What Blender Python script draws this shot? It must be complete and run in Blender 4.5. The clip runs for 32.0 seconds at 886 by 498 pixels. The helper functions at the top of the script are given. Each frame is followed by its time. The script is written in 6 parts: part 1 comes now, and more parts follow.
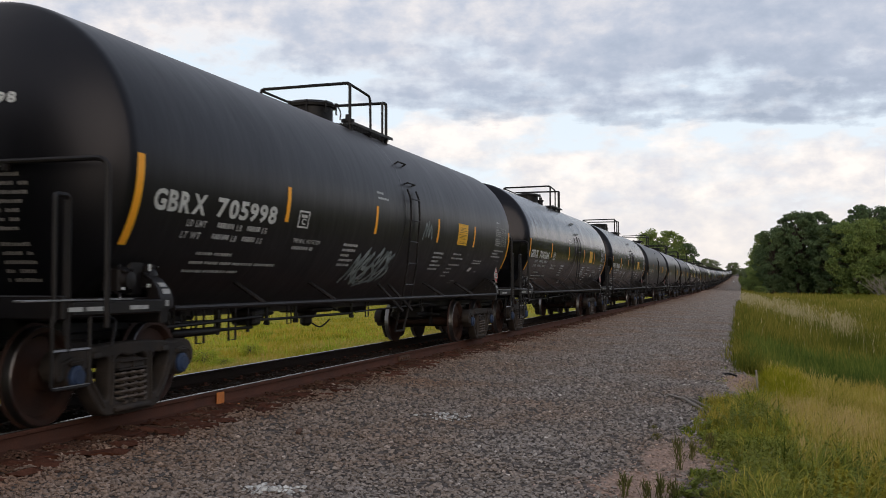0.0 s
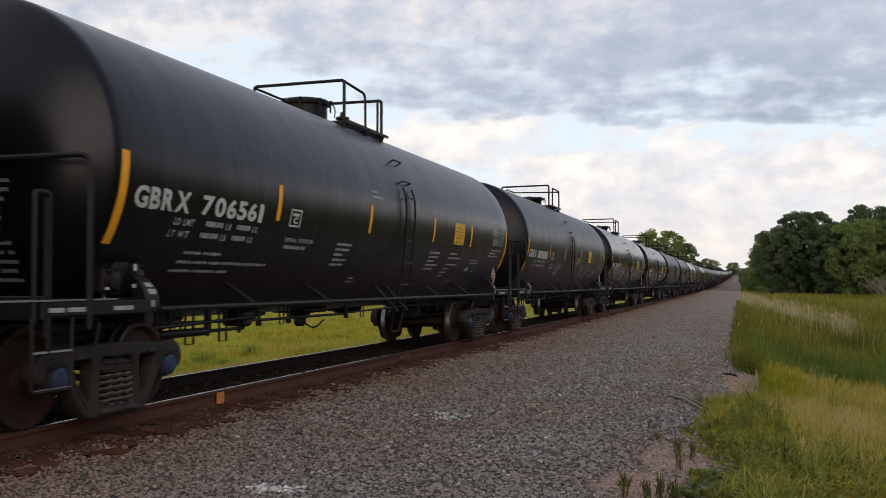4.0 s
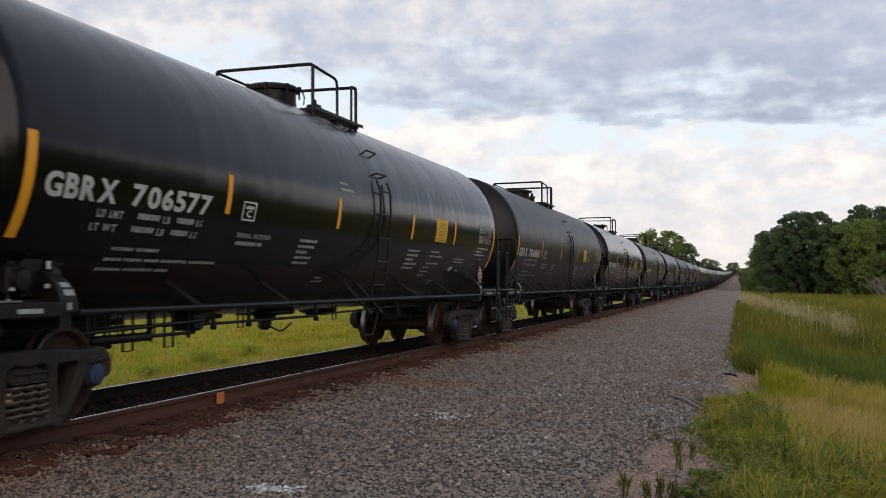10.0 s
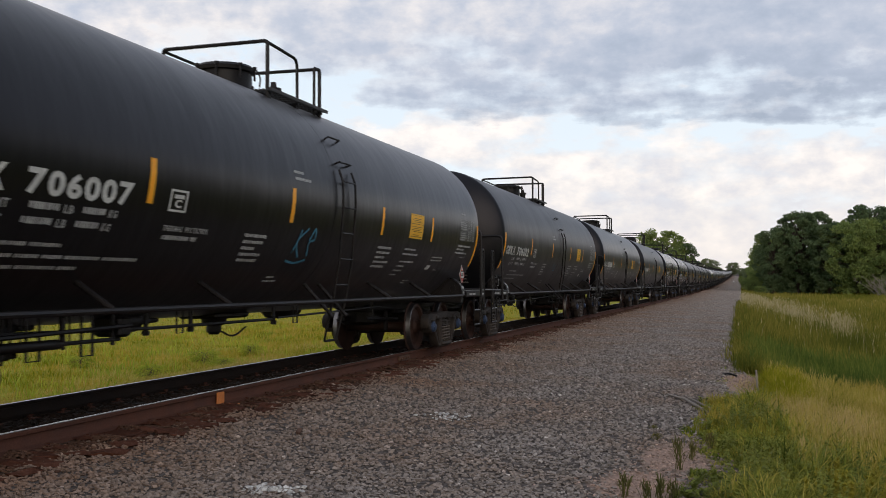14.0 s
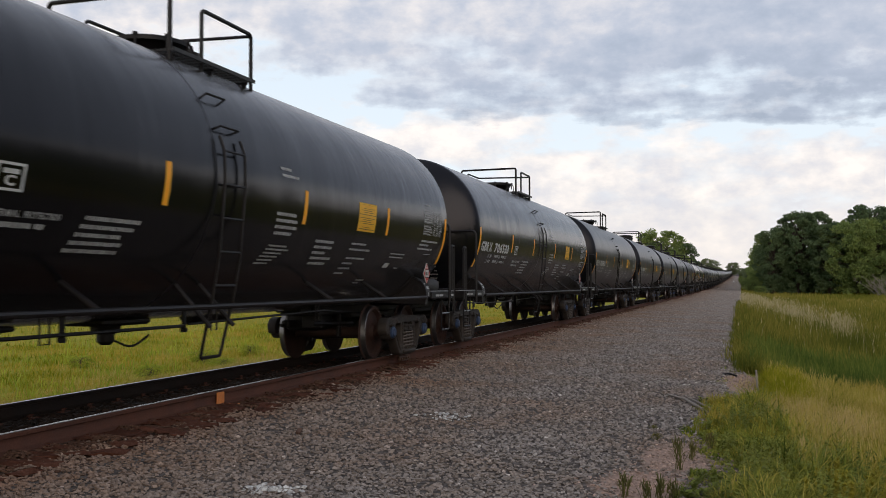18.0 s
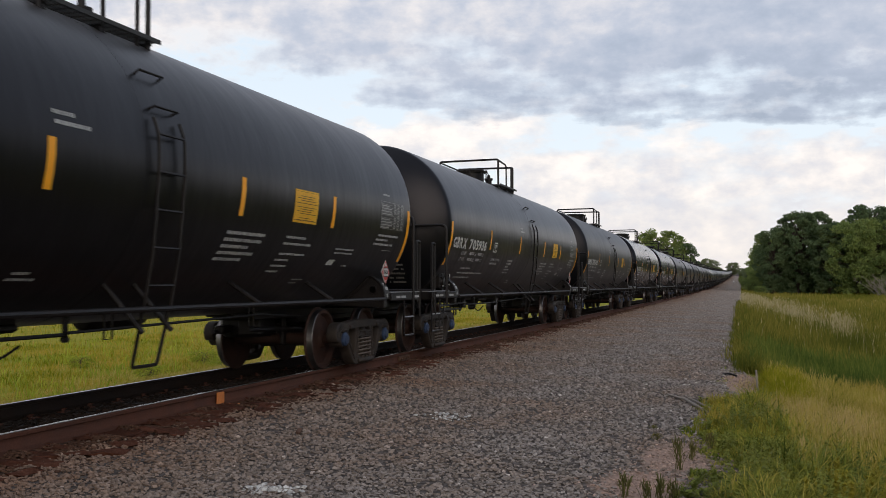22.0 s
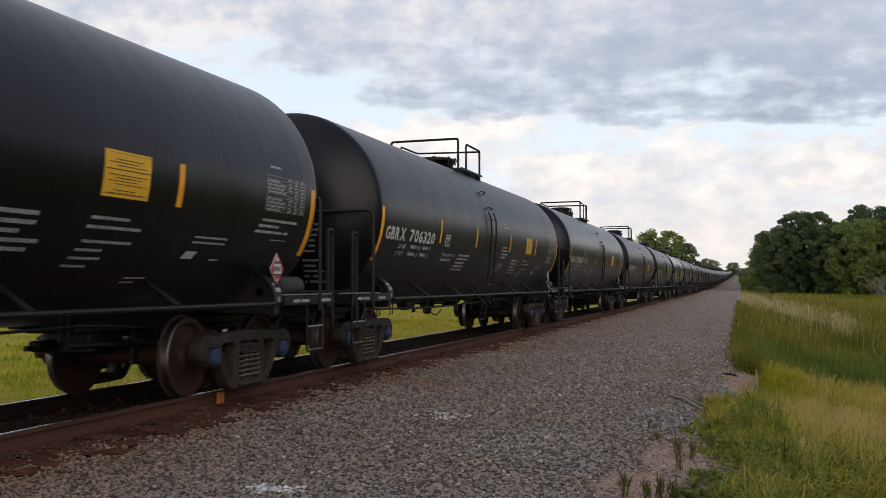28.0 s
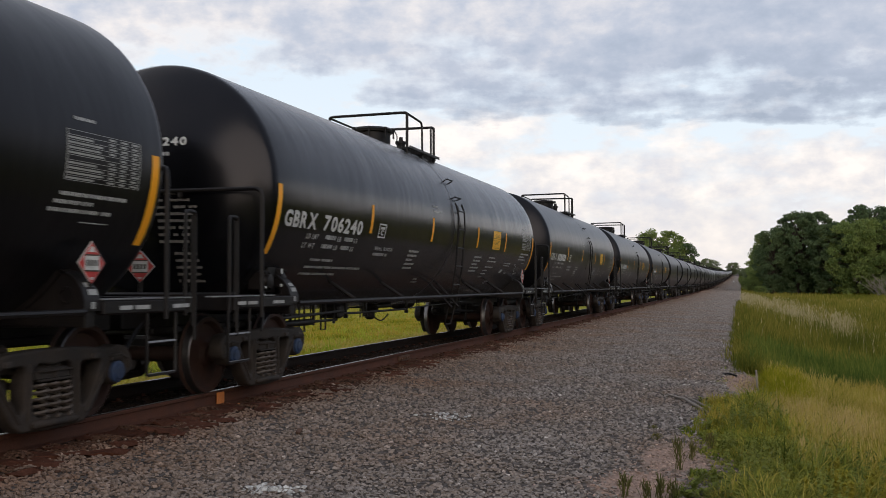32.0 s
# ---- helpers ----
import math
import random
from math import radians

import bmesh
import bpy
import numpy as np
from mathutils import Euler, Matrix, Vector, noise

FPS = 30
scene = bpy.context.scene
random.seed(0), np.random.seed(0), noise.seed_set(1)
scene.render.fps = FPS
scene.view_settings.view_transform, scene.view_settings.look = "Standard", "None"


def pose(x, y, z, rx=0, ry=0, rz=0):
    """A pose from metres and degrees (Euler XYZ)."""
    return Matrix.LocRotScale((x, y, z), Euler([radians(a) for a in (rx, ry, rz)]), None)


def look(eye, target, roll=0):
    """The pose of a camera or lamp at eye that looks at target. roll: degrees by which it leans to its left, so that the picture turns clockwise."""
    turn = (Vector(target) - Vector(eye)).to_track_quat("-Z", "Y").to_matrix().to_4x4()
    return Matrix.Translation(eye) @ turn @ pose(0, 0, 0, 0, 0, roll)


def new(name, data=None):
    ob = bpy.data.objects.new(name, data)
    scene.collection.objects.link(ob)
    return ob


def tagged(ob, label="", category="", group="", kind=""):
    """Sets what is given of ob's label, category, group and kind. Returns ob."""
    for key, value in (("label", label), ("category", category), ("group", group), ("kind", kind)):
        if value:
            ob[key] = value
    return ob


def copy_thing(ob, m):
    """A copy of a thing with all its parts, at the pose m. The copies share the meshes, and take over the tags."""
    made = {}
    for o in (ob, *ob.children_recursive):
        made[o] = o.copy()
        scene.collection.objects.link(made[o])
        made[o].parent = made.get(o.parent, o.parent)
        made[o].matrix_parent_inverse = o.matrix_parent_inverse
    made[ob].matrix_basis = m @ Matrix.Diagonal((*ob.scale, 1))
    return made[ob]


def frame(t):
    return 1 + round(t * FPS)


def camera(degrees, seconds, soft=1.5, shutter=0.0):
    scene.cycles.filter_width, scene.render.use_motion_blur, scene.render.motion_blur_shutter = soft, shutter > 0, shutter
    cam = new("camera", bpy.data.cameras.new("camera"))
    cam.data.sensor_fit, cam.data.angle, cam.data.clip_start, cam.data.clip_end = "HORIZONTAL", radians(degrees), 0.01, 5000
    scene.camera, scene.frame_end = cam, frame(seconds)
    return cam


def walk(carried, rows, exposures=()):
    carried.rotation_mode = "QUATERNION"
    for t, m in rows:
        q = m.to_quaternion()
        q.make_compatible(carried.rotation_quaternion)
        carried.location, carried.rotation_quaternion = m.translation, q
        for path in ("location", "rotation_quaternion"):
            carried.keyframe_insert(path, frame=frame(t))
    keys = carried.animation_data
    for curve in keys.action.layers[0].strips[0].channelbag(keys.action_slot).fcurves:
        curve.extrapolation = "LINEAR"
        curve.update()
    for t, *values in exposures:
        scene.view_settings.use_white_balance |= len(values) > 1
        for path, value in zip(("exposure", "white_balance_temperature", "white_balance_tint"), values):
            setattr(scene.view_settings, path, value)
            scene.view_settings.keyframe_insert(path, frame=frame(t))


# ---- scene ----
cam = camera(47.69, 32.0, soft=0.85, shutter=0.08)
EYE = Vector((0.0, 0.0, 1.292))
YAW, PITCH, ROLL = radians(16.468), radians(1.999), -0.083
AIM = EYE + 10 * Vector((-math.sin(YAW) * math.cos(PITCH), math.cos(YAW) * math.cos(PITCH), math.sin(PITCH)))
walk(cam, [(0.0, look(EYE, AIM, ROLL)), (32.0, look(EYE, AIM, ROLL))], exposures=[(0.0, 0.06, 6680, 11.5), (32.0, 0.06, 6680, 11.5)])

# ---- world and light ----
SUN_EL, SUN_AZ = radians(14), radians(150)
SKY_SEED = 3.7
TRACK_X = -6.882


def nodes_of(mat):
    mat.use_nodes = True
    tree = mat.node_tree
    tree.nodes.clear()
    return tree


class Net:
    """A small helper to wire shader nodes."""

    def __init__(self, tree):
        self.t = tree

    def n(self, kind, ins=None, op=None):
        node = self.t.nodes.new(kind)
        if op:
            node.operation = op
        for k, v in (ins or {}).items():
            s = node.inputs[k]
            if isinstance(v, bpy.types.NodeSocket):
                self.t.links.new(v, s)
            else:
                s.default_value = v
        return node

    def math(self, op, a, b=0.0, clamp=False):
        node = self.n("ShaderNodeMath", {0: a, 1: b}, op)
        node.use_clamp = clamp
        return node.outputs[0]

    def noise(self, vec, scale, detail=4.0, rough=0.55):
        return self.n("ShaderNodeTexNoise", ins={"Vector": vec, "Scale": scale, "Detail": detail, "Roughness": rough}).outputs[0]

    def ramp(self, fac, stops):
        node = self.n("ShaderNodeValToRGB", ins={0: fac})
        el = node.color_ramp.elements
        el[0].position, el[0].color = stops[0][0], (*stops[0][1], 1)
        el[1].position, el[1].color = stops[-1][0], (*stops[-1][1], 1)
        for pos, col in stops[1:-1]:
            e = el.new(pos)
            e.color = (*col, 1)
        return node.outputs[0]

    def mix(self, fac, a, b, blend="MIX"):
        node = self.n("ShaderNodeMix")
        node.data_type, node.blend_type = "RGBA", blend
        for k, v in ((0, fac), (6, a), (7, b)):
            if isinstance(v, bpy.types.NodeSocket):
                self.t.links.new(v, node.inputs[k])
            else:
                node.inputs[k].default_value = v if k == 0 else (*v, 1) if len(v) == 3 else v
        return node.outputs[2]


def g3(v):
    return (v, v, v)


def make_world():
    world = bpy.data.worlds.new("sky")
    scene.world = world
    k = Net(nodes_of(world))
    tex = k.n("ShaderNodeTexSky")
    tex.sky_type, tex.sun_disc, tex.sun_elevation, tex.sun_rotation = "NISHITA", False, SUN_EL, SUN_AZ
    tex.air_density, tex.dust_density = 1.2, 1.5
    sky = tex.outputs[0]
    way = k.n("ShaderNodeTexCoord").outputs["Generated"]
    sep = k.n("ShaderNodeSeparateXYZ", ins={0: way})
    dx, dy, dz = sep.outputs
    up = k.math("MAXIMUM", dz, 0.0)
    vec = k.n("ShaderNodeCombineXYZ", ins={0: k.math("ADD", dx, SKY_SEED), 1: dy, 2: k.math("MULTIPLY", dz, 2.4)}).outputs[0]
    lumpy = k.n("ShaderNodeCombineXYZ", ins={0: k.math("ADD", dx, SKY_SEED), 1: dy, 2: k.math("MULTIPLY", dz, 1.6)}).outputs[0]
    puff = k.noise(lumpy, 26.0, 6.0, 0.58)
    flat = k.math("ADD", up, 0.11)
    plane = k.n("ShaderNodeCombineXYZ", ins={0: k.math("DIVIDE", dx, flat), 1: k.math("DIVIDE", dy, flat), 2: SKY_SEED}).outputs[0]
    n1 = k.noise(plane, 0.9, 4.0, 0.5)
    n4 = k.noise(plane, 3.6, 6.0, 0.52)
    n2 = k.noise(vec, 9.0, 6.0, 0.56)
    n3 = k.noise(vec, 24.0, 5.0, 0.5)
    el = k.math("MULTIPLY", k.math("SUBTRACT", k.math("MINIMUM", up, 0.32), 0.177), 3.8)
    # low heaped clouds, cream above and lavender below
    heap = k.math("ADD", k.math("MULTIPLY", n2, 0.7), k.math("MULTIPLY", n3, 0.3))
    low = k.math("MULTIPLY", k.math("SUBTRACT", 0.130, up), 2.0)
    heap_mask = k.ramp(k.math("ADD", heap, low), [(0.44, g3(0)), (0.50, g3(0.65)), (0.58, g3(1))])
    heap_col = k.ramp(k.math("ADD", k.math("MULTIPLY", n2, 0.40), k.math("MULTIPLY", puff, 0.60)), [(0.40, (7.1, 7.3, 8.1)), (0.48, (8.2, 8.15, 8.5)), (0.54, (9.2, 8.95, 8.95)), (0.62, (10.6, 10.0, 9.7))])
    base = k.mix(heap_mask, k.ramp(up, [(0.0, (9.4, 9.2, 9.2)), (0.12, (8.1, 9.2, 10.2)), (0.3, (6.9, 8.4, 9.9))]), heap_col)
    # the grey-blue deck overhead
    thick = k.math("ADD", k.math("MULTIPLY", n1, 0.55), k.math("MULTIPLY", n4, 0.45))
    deck = k.math("ADD", k.math("ADD", thick, k.math("MULTIPLY", k.math("SUBTRACT", puff, 0.5), 0.34)), el)
    deck = k.math("ADD", deck, k.math("MULTIPLY", k.math("MAXIMUM", k.math("ADD", k.math("MINIMUM", dx, 0.2), 0.28), 0.0), 0.30))
    deck_mask = k.ramp(deck, [(0.485, g3(0)), (0.55, g3(0.6)), (0.64, g3(1))])
    tone = k.math("ADD", k.math("ADD", k.math("MULTIPLY", thick, 0.45), k.math("MULTIPLY", n2, 0.22)), k.math("MULTIPLY", puff, 0.33))
    tone = k.math("ADD", tone, k.math("MULTIPLY", k.math("ADD", k.math("MINIMUM", dx, 0.2), 0.44), 0.20))
    deck_col = k.ramp(tone, [(0.40, (9.2, 8.9, 8.9)), (0.46, (7.35, 7.5, 8.1)), (0.53, (5.6, 6.15, 7.3)), (0.60, (4.6, 5.3, 6.6)), (0.68, (3.9, 4.6, 5.8))])
    both = k.mix(deck_mask, base, deck_col)
    both = k.mix(k.ramp(up, [(0.0, g3(0.85)), (0.035, g3(0.45)), (0.09, g3(0.0))]), both, (9.3, 8.9, 8.6))
    both = k.mix(0.06, both, sky)
    bg = k.n("ShaderNodeBackground", ins={0: both, 1: 0.1})
    k.n("ShaderNodeOutputWorld", ins={0: bg.outputs[0]})


make_world()
sun = new("sun", bpy.data.lights.new("sun", "SUN"))
sun.data.energy, sun.data.angle, sun.data.color = 1.15, radians(54), (1.0, 0.885, 0.735)
sun.matrix_world = look((0, 0, 50), Vector((0, 0, 50)) - Vector((math.sin(SUN_AZ) * math.cos(SUN_EL), math.cos(SUN_AZ) * math.cos(SUN_EL), math.sin(SUN_EL))))

# ---- materials ----


def material(name, base, rough=0.6, metal=0.0, dark=None, scale=6.0, fine=60.0, bump=0.2, coat=0.0, amount=0.5, spec=0.5, random_tint=0.0, island=False, bump_dist=0.01):
    """A surface with grain at two scales, a second colour in patches, and relief."""
    mat = bpy.data.materials.new(name)
    k = Net(nodes_of(mat))
    co = k.n("ShaderNodeTexCoord").outputs["Object"]
    n1, n2 = k.noise(co, scale, 5.0), k.noise(co, fine, 4.0)
    dark = dark or tuple(c * 0.6 for c in base)
    f1 = k.ramp(n1, [(0.38, g3(0)), (0.62, g3(1))])
    col = k.mix(k.math("MULTIPLY", f1, amount), base, dark)
    f2 = k.ramp(n2, [(0.3, g3(0.72)), (0.7, g3(1.25))])
    col = k.mix(0.6, col, f2, "MULTIPLY")
    if random_tint:
        rnd = k.n("ShaderNodeNewGeometry").outputs["Random Per Island"] if island else k.n("ShaderNodeObjectInfo").outputs["Random"]
        f3 = k.ramp(rnd, [(0.0, g3(1 - random_tint)), (1.0, g3(1 + random_tint))])
        col = k.mix(1.0, col, f3, "MULTIPLY")
    rg = k.math("ADD", k.math("MULTIPLY", n1, 0.2), rough - 0.1, clamp=True)
    ins = {"Base Color": col, "Roughness": rg, "Metallic": metal, "Specular IOR Level": spec, "Coat Weight": coat, "Coat Roughness": 0.15}
    if bump:
        ins["Normal"] = k.n("ShaderNodeBump", ins={"Strength": bump, "Distance": bump_dist, "Height": n2}).outputs[0]
    k.n("ShaderNodeOutputMaterial", ins={0: k.n("ShaderNodeBsdfPrincipled", ins=ins).outputs[0]})
    return mat


def tank_paint(name, low, spread, spec):
    """Black gloss paint with dust, rain streaks down the flanks and a slight waviness of the jacket."""
    mat = bpy.data.materials.new(name)
    k = Net(nodes_of(mat))
    co = k.n("ShaderNodeTexCoord").outputs["Object"]
    rnd = k.n("ShaderNodeObjectInfo").outputs["Random"]
    shift = k.n("ShaderNodeVectorMath", {0: co, 1: k.n("ShaderNodeCombineXYZ", ins={1: k.math("MULTIPLY", rnd, 60.0)}).outputs[0]}, "ADD").outputs[0]
    long = k.n("ShaderNodeMapping", ins={"Vector": shift, "Scale": (1.0, 5.0, 0.45)}).outputs[0]
    streak = k.noise(long, 2.2, 6.0, 0.6)
    dust = k.noise(shift, 0.9, 5.0, 0.6)
    grain = k.noise(shift, 45.0, 3.0)
    wave = k.noise(k.n("ShaderNodeMapping", ins={"Vector": shift, "Scale": (0.6, 1.4, 0.6)}).outputs[0], 0.9, 2.0, 0.4)
    s = k.ramp(streak, [(0.5, g3(0)), (0.75, g3(1))])
    d = k.ramp(dust, [(0.4, g3(0)), (0.7, g3(1))])
    amount = k.math("ADD", k.math("MULTIPLY", s, 0.02), k.math("MULTIPLY", d, 0.03))
    amount = k.math("MULTIPLY", amount, k.math("ADD", 0.5, rnd))
    col = k.mix(amount, (0.0022, 0.0025, 0.0034), (0.050, 0.046, 0.050))
    col = k.mix(0.4, col, k.ramp(grain, [(0.3, g3(0.7)), (0.7, g3(1.25))]), "MULTIPLY")
    rg = k.math("ADD", k.math("ADD", k.math("ADD", low, k.math("MULTIPLY", rnd, spread)), k.math("MULTIPLY", s, 0.012)), k.math("MULTIPLY", amount, 0.8))
    dents = k.noise(k.n("ShaderNodeMapping", ins={"Vector": shift, "Scale": (1.0, 2.2, 0.8)}).outputs[0], 2.6, 3.0, 0.5)
    nm = k.n("ShaderNodeBump", ins={"Strength": 0.8, "Distance": 0.022, "Height": k.math("ADD", wave, k.math("MULTIPLY", dents, 0.22))}).outputs[0]
    b = k.n("ShaderNodeBsdfPrincipled", ins={"Base Color": col, "Roughness": rg, "Specular IOR Level": spec, "Specular Tint": (0.985, 0.935, 1.0, 1), "Normal": nm, "Sheen Weight": 0.05, "Sheen Roughness": 0.35, "Sheen Tint": (0.88, 0.82, 0.84, 1)})
    k.n("ShaderNodeOutputMaterial", ins={0: b.outputs[0]})
    return mat


M_TANK = tank_paint("black_tank_paint", 0.28, 0.10, 0.295)
M_TANKGLOSS = tank_paint("clean_black_tank_paint", 0.17, 0.05, 0.28)
M_BLACK = material("black_steel", (0.0068, 0.0058, 0.0068), 0.5, spec=0.27, dark=(0.018, 0.013, 0.011), scale=2.5, fine=50, bump=0.15)
M_GREYBLACK = material("dusty_dark_grey_steel", (0.03, 0.03, 0.031), 0.6, spec=0.35, dark=(0.05, 0.045, 0.04), scale=4, fine=60, bump=0.15)
M_CAST = material("dusty_cast_steel", (0.025, 0.0212, 0.0195), 0.72, spec=0.3, dark=(0.060, 0.044, 0.034), scale=4, fine=60, bump=0.4)
M_SPRING = material("worn_spring_steel", (0.12, 0.095, 0.08), 0.5, spec=0.4, dark=(0.03, 0.024, 0.02), scale=8, fine=60, bump=0.1)
M_RUST = material("rusty_steel", (0.10, 0.048, 0.026), 0.8, dark=(0.045, 0.022, 0.014), scale=6, fine=70, bump=0.4)
M_WHEEL = material("brown_wheel_steel", (0.042, 0.0175, 0.0115), 0.74, spec=0.34, dark=(0.017, 0.0105, 0.009), scale=5, fine=40, bump=0.2)
M_TREAD = material("polished_wheel_tread", (0.24, 0.23, 0.23), 0.38, metal=1.0, scale=8, fine=80, bump=0.05, amount=0.3)
M_BRIGHT = material("worn_bright_rail_steel", (0.62, 0.62, 0.63), 0.25, metal=1.0, scale=3, fine=60, bump=0.05, amount=0.4)
M_DULL = material("dull_rail_head_steel", (0.16, 0.155, 0.15), 0.5, metal=0.7, scale=3, fine=60, bump=0.05, amount=0.4)
M_TREADPLATE = material("worn_step_steel", (0.30, 0.30, 0.31), 0.45, metal=0.6, scale=8, fine=60, bump=0.1)
M_BLUE = material("blue_bearing_cap", (0.022, 0.045, 0.105), 0.6, dark=(0.014, 0.022, 0.042), scale=14, fine=90, bump=0.1)
M_YELLOW = material("yellow_reflective_tape", (1.0, 0.43, 0.015), 0.45, dark=(0.80, 0.32, 0.015), scale=5, fine=200, bump=0.0, amount=0.35)
M_DECAL = material("yellow_notice_plate", (0.88, 0.47, 0.02), 0.5, dark=(0.72, 0.37, 0.02), scale=5, fine=90, bump=0.0, amount=0.3)
M_WHITE = material("white_stencil_paint", (0.62, 0.62, 0.60), 0.55, dark=(0.40, 0.40, 0.38), scale=7, fine=70, bump=0.0, amount=0.6)
M_GREY = material("faded_stencil_paint", (0.46, 0.46, 0.45), 0.6, dark=(0.26, 0.26, 0.26), scale=9, fine=60, bump=0.0, amount=0.7)
M_PALE = material("pale_grey_table_print", (0.38, 0.38, 0.37), 0.6, scale=12, fine=80, bump=0.0)
M_DUST = material("dim_grey_print", (0.19, 0.175, 0.16), 0.7, scale=12, fine=80, bump=0.0)
M_RED = material("red_placard", (0.55, 0.05, 0.045), 0.5, scale=9, fine=80, bump=0.0)
M_DARKPRINT = material("dark_print", (0.05, 0.04, 0.03), 0.6, bump=0.0)
M_TAG = material("pale_spray_paint", (0.27, 0.31, 0.31), 0.6, dark=(0.10, 0.12, 0.125), scale=5, fine=30, bump=0.0, amount=0.8)
M_TAGBLUE = material("blue_spray_paint", (0.05, 0.22, 0.32), 0.6, dark=(0.03, 0.1, 0.15), scale=5, fine=30, bump=0.0)
M_RAIL = material("rusty_brown_rail", (0.078, 0.036, 0.026), 0.85, spec=0.15, dark=(0.118, 0.047, 0.030), scale=3, fine=60, bump=0.3)
# far rail: its shaded side is put into the colour
M_RAILDARK = material("dark_greasy_rail", (0.016, 0.011, 0.009), 0.8, spec=0.2, dark=(0.03, 0.018, 0.013), scale=3, fine=60, bump=0.3)
# ties and bed stones carry the shade under the train in their colour
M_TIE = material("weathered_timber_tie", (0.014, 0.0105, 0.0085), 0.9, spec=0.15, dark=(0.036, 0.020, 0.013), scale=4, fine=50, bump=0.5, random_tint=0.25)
M_ORANGE = material("orange_marking_paint", (0.62, 0.20, 0.04), 0.6, dark=(0.42, 0.13, 0.04), scale=14, fine=80, bump=0.2)
M_RUSTSTONE = material("rust_stained_stone", (0.120, 0.066, 0.045), 0.95, spec=0.1, dark=(0.04, 0.021, 0.015), scale=3, fine=90, bump=0.5, random_tint=0.35, island=True)
M_CRUST = material("caked_rust_and_brake_dust", (0.112, 0.043, 0.026), 0.95, spec=0.1, dark=(0.054, 0.023, 0.015), scale=9, fine=80, bump=0.9, random_tint=0.3, island=True, bump_dist=0.02)
M_WHITESTONE = material("white_stone_chips", (0.6, 0.59, 0.57), 0.85, scale=6, fine=90, bump=0.4, random_tint=0.3, island=True)
M_PINK = material("pink_rubble", (0.40, 0.28, 0.22), 0.9, dark=(0.25, 0.18, 0.15), scale=5, fine=60, bump=0.5, random_tint=0.35, island=True)
M_BARK = material("brown_bark", (0.075, 0.055, 0.042), 0.9, scale=3, fine=20, bump=0.8, bump_dist=0.05)
M_DEAD = material("bleached_dead_wood", (0.30, 0.26, 0.22), 0.9, scale=3, fine=20, bump=0.4)


def stone_material():
    """Crushed stone of mixed greys, browns and a few pale faces, a tone to each stone."""
    mat = bpy.data.materials.new("grey_ballast_stone")
    k = Net(nodes_of(mat))
    co = k.n("ShaderNodeTexCoord").outputs["Object"]
    rnd = k.n("ShaderNodeNewGeometry").outputs["Random Per Island"]
    col = k.ramp(rnd, [(0.0, (0.166, 0.142, 0.125)), (0.35, (0.244, 0.209, 0.185)), (0.6, (0.281, 0.245, 0.221)), (0.85, (0.312, 0.267, 0.236)), (0.985, (0.344, 0.304, 0.274)), (1.0, (0.58, 0.52, 0.48))])
    drift = k.noise(co, 0.55, 5.0)
    col = k.mix(0.8, col, k.ramp(drift, [(0.35, (1.0, 0.87, 0.78)), (0.5, (0.98, 0.98, 0.98)), (0.65, (1.04, 1.07, 1.11))]), "MULTIPLY")
    # brake dust and rust near the rails
    x = k.n("ShaderNodeSeparateXYZ", ins={0: co}).outputs[0]
    off = k.math("ADD", k.math("SUBTRACT", x, TRACK_X), k.math("MULTIPLY", k.math("SUBTRACT", drift, 0.5), 2.5))
    col = k.mix(1.0, col, k.ramp(k.math("DIVIDE", off, 10.0), [(0.12, (0.88, 0.71, 0.62)), (0.24, (0.98, 0.89, 0.83)), (0.46, (1.0, 1.0, 1.0))]), "MULTIPLY")
    n2 = k.noise(co, 90.0, 4.0)
    col = k.mix(0.6, col, k.ramp(n2, [(0.3, g3(0.7)), (0.7, g3(1.25))]), "MULTIPLY")
    nm = k.n("ShaderNodeBump", ins={"Strength": 0.5, "Distance": 0.01, "Height": n2}).outputs[0]
    b = k.n("ShaderNodeBsdfPrincipled", ins={"Base Color": col, "Roughness": 0.92, "Specular IOR Level": 0.2, "Normal": nm})
    k.n("ShaderNodeOutputMaterial", ins={0: b.outputs[0]})
    return mat


M_STONE = stone_material()


def leaf_material(name, a, b, trans=0.35):
    mat = bpy.data.materials.new(name)
    k = Net(nodes_of(mat))
    rnd = k.n("ShaderNodeNewGeometry").outputs["Random Per Island"]
    co = k.n("ShaderNodeTexCoord").outputs["Object"]
    n = k.noise(co, 0.35, 3.0)
    f = k.math("ADD", k.math("MULTIPLY", rnd, 0.42), k.math("MULTIPLY", k.ramp(n, [(0.36, g3(0)), (0.64, g3(1))]), 0.58))
    col = k.mix(f, a, b)
    bs = k.n("ShaderNodeBsdfPrincipled", ins={"Base Color": col, "Roughness": 0.7, "Specular IOR Level": 0.15})
    tr = k.n("ShaderNodeBsdfTranslucent", ins={0: col})
    mx = k.n("ShaderNodeMixShader", ins={0: trans, 1: bs.outputs[0], 2: tr.outputs[0]})
    k.n("ShaderNodeOutputMaterial", ins={0: mx.outputs[0]})
    return mat


M_LEAF = leaf_material("deciduous_leaves", (0.110, 0.168, 0.055), (0.31, 0.365, 0.112), 0.4)
M_LEAFDARK = leaf_material("dark_green_leaves", (0.066, 0.112, 0.058), (0.172, 0.222, 0.100), 0.4)
# the haze of distance is put into these leaves as a greyer green
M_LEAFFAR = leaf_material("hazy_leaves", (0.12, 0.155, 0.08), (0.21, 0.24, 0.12))


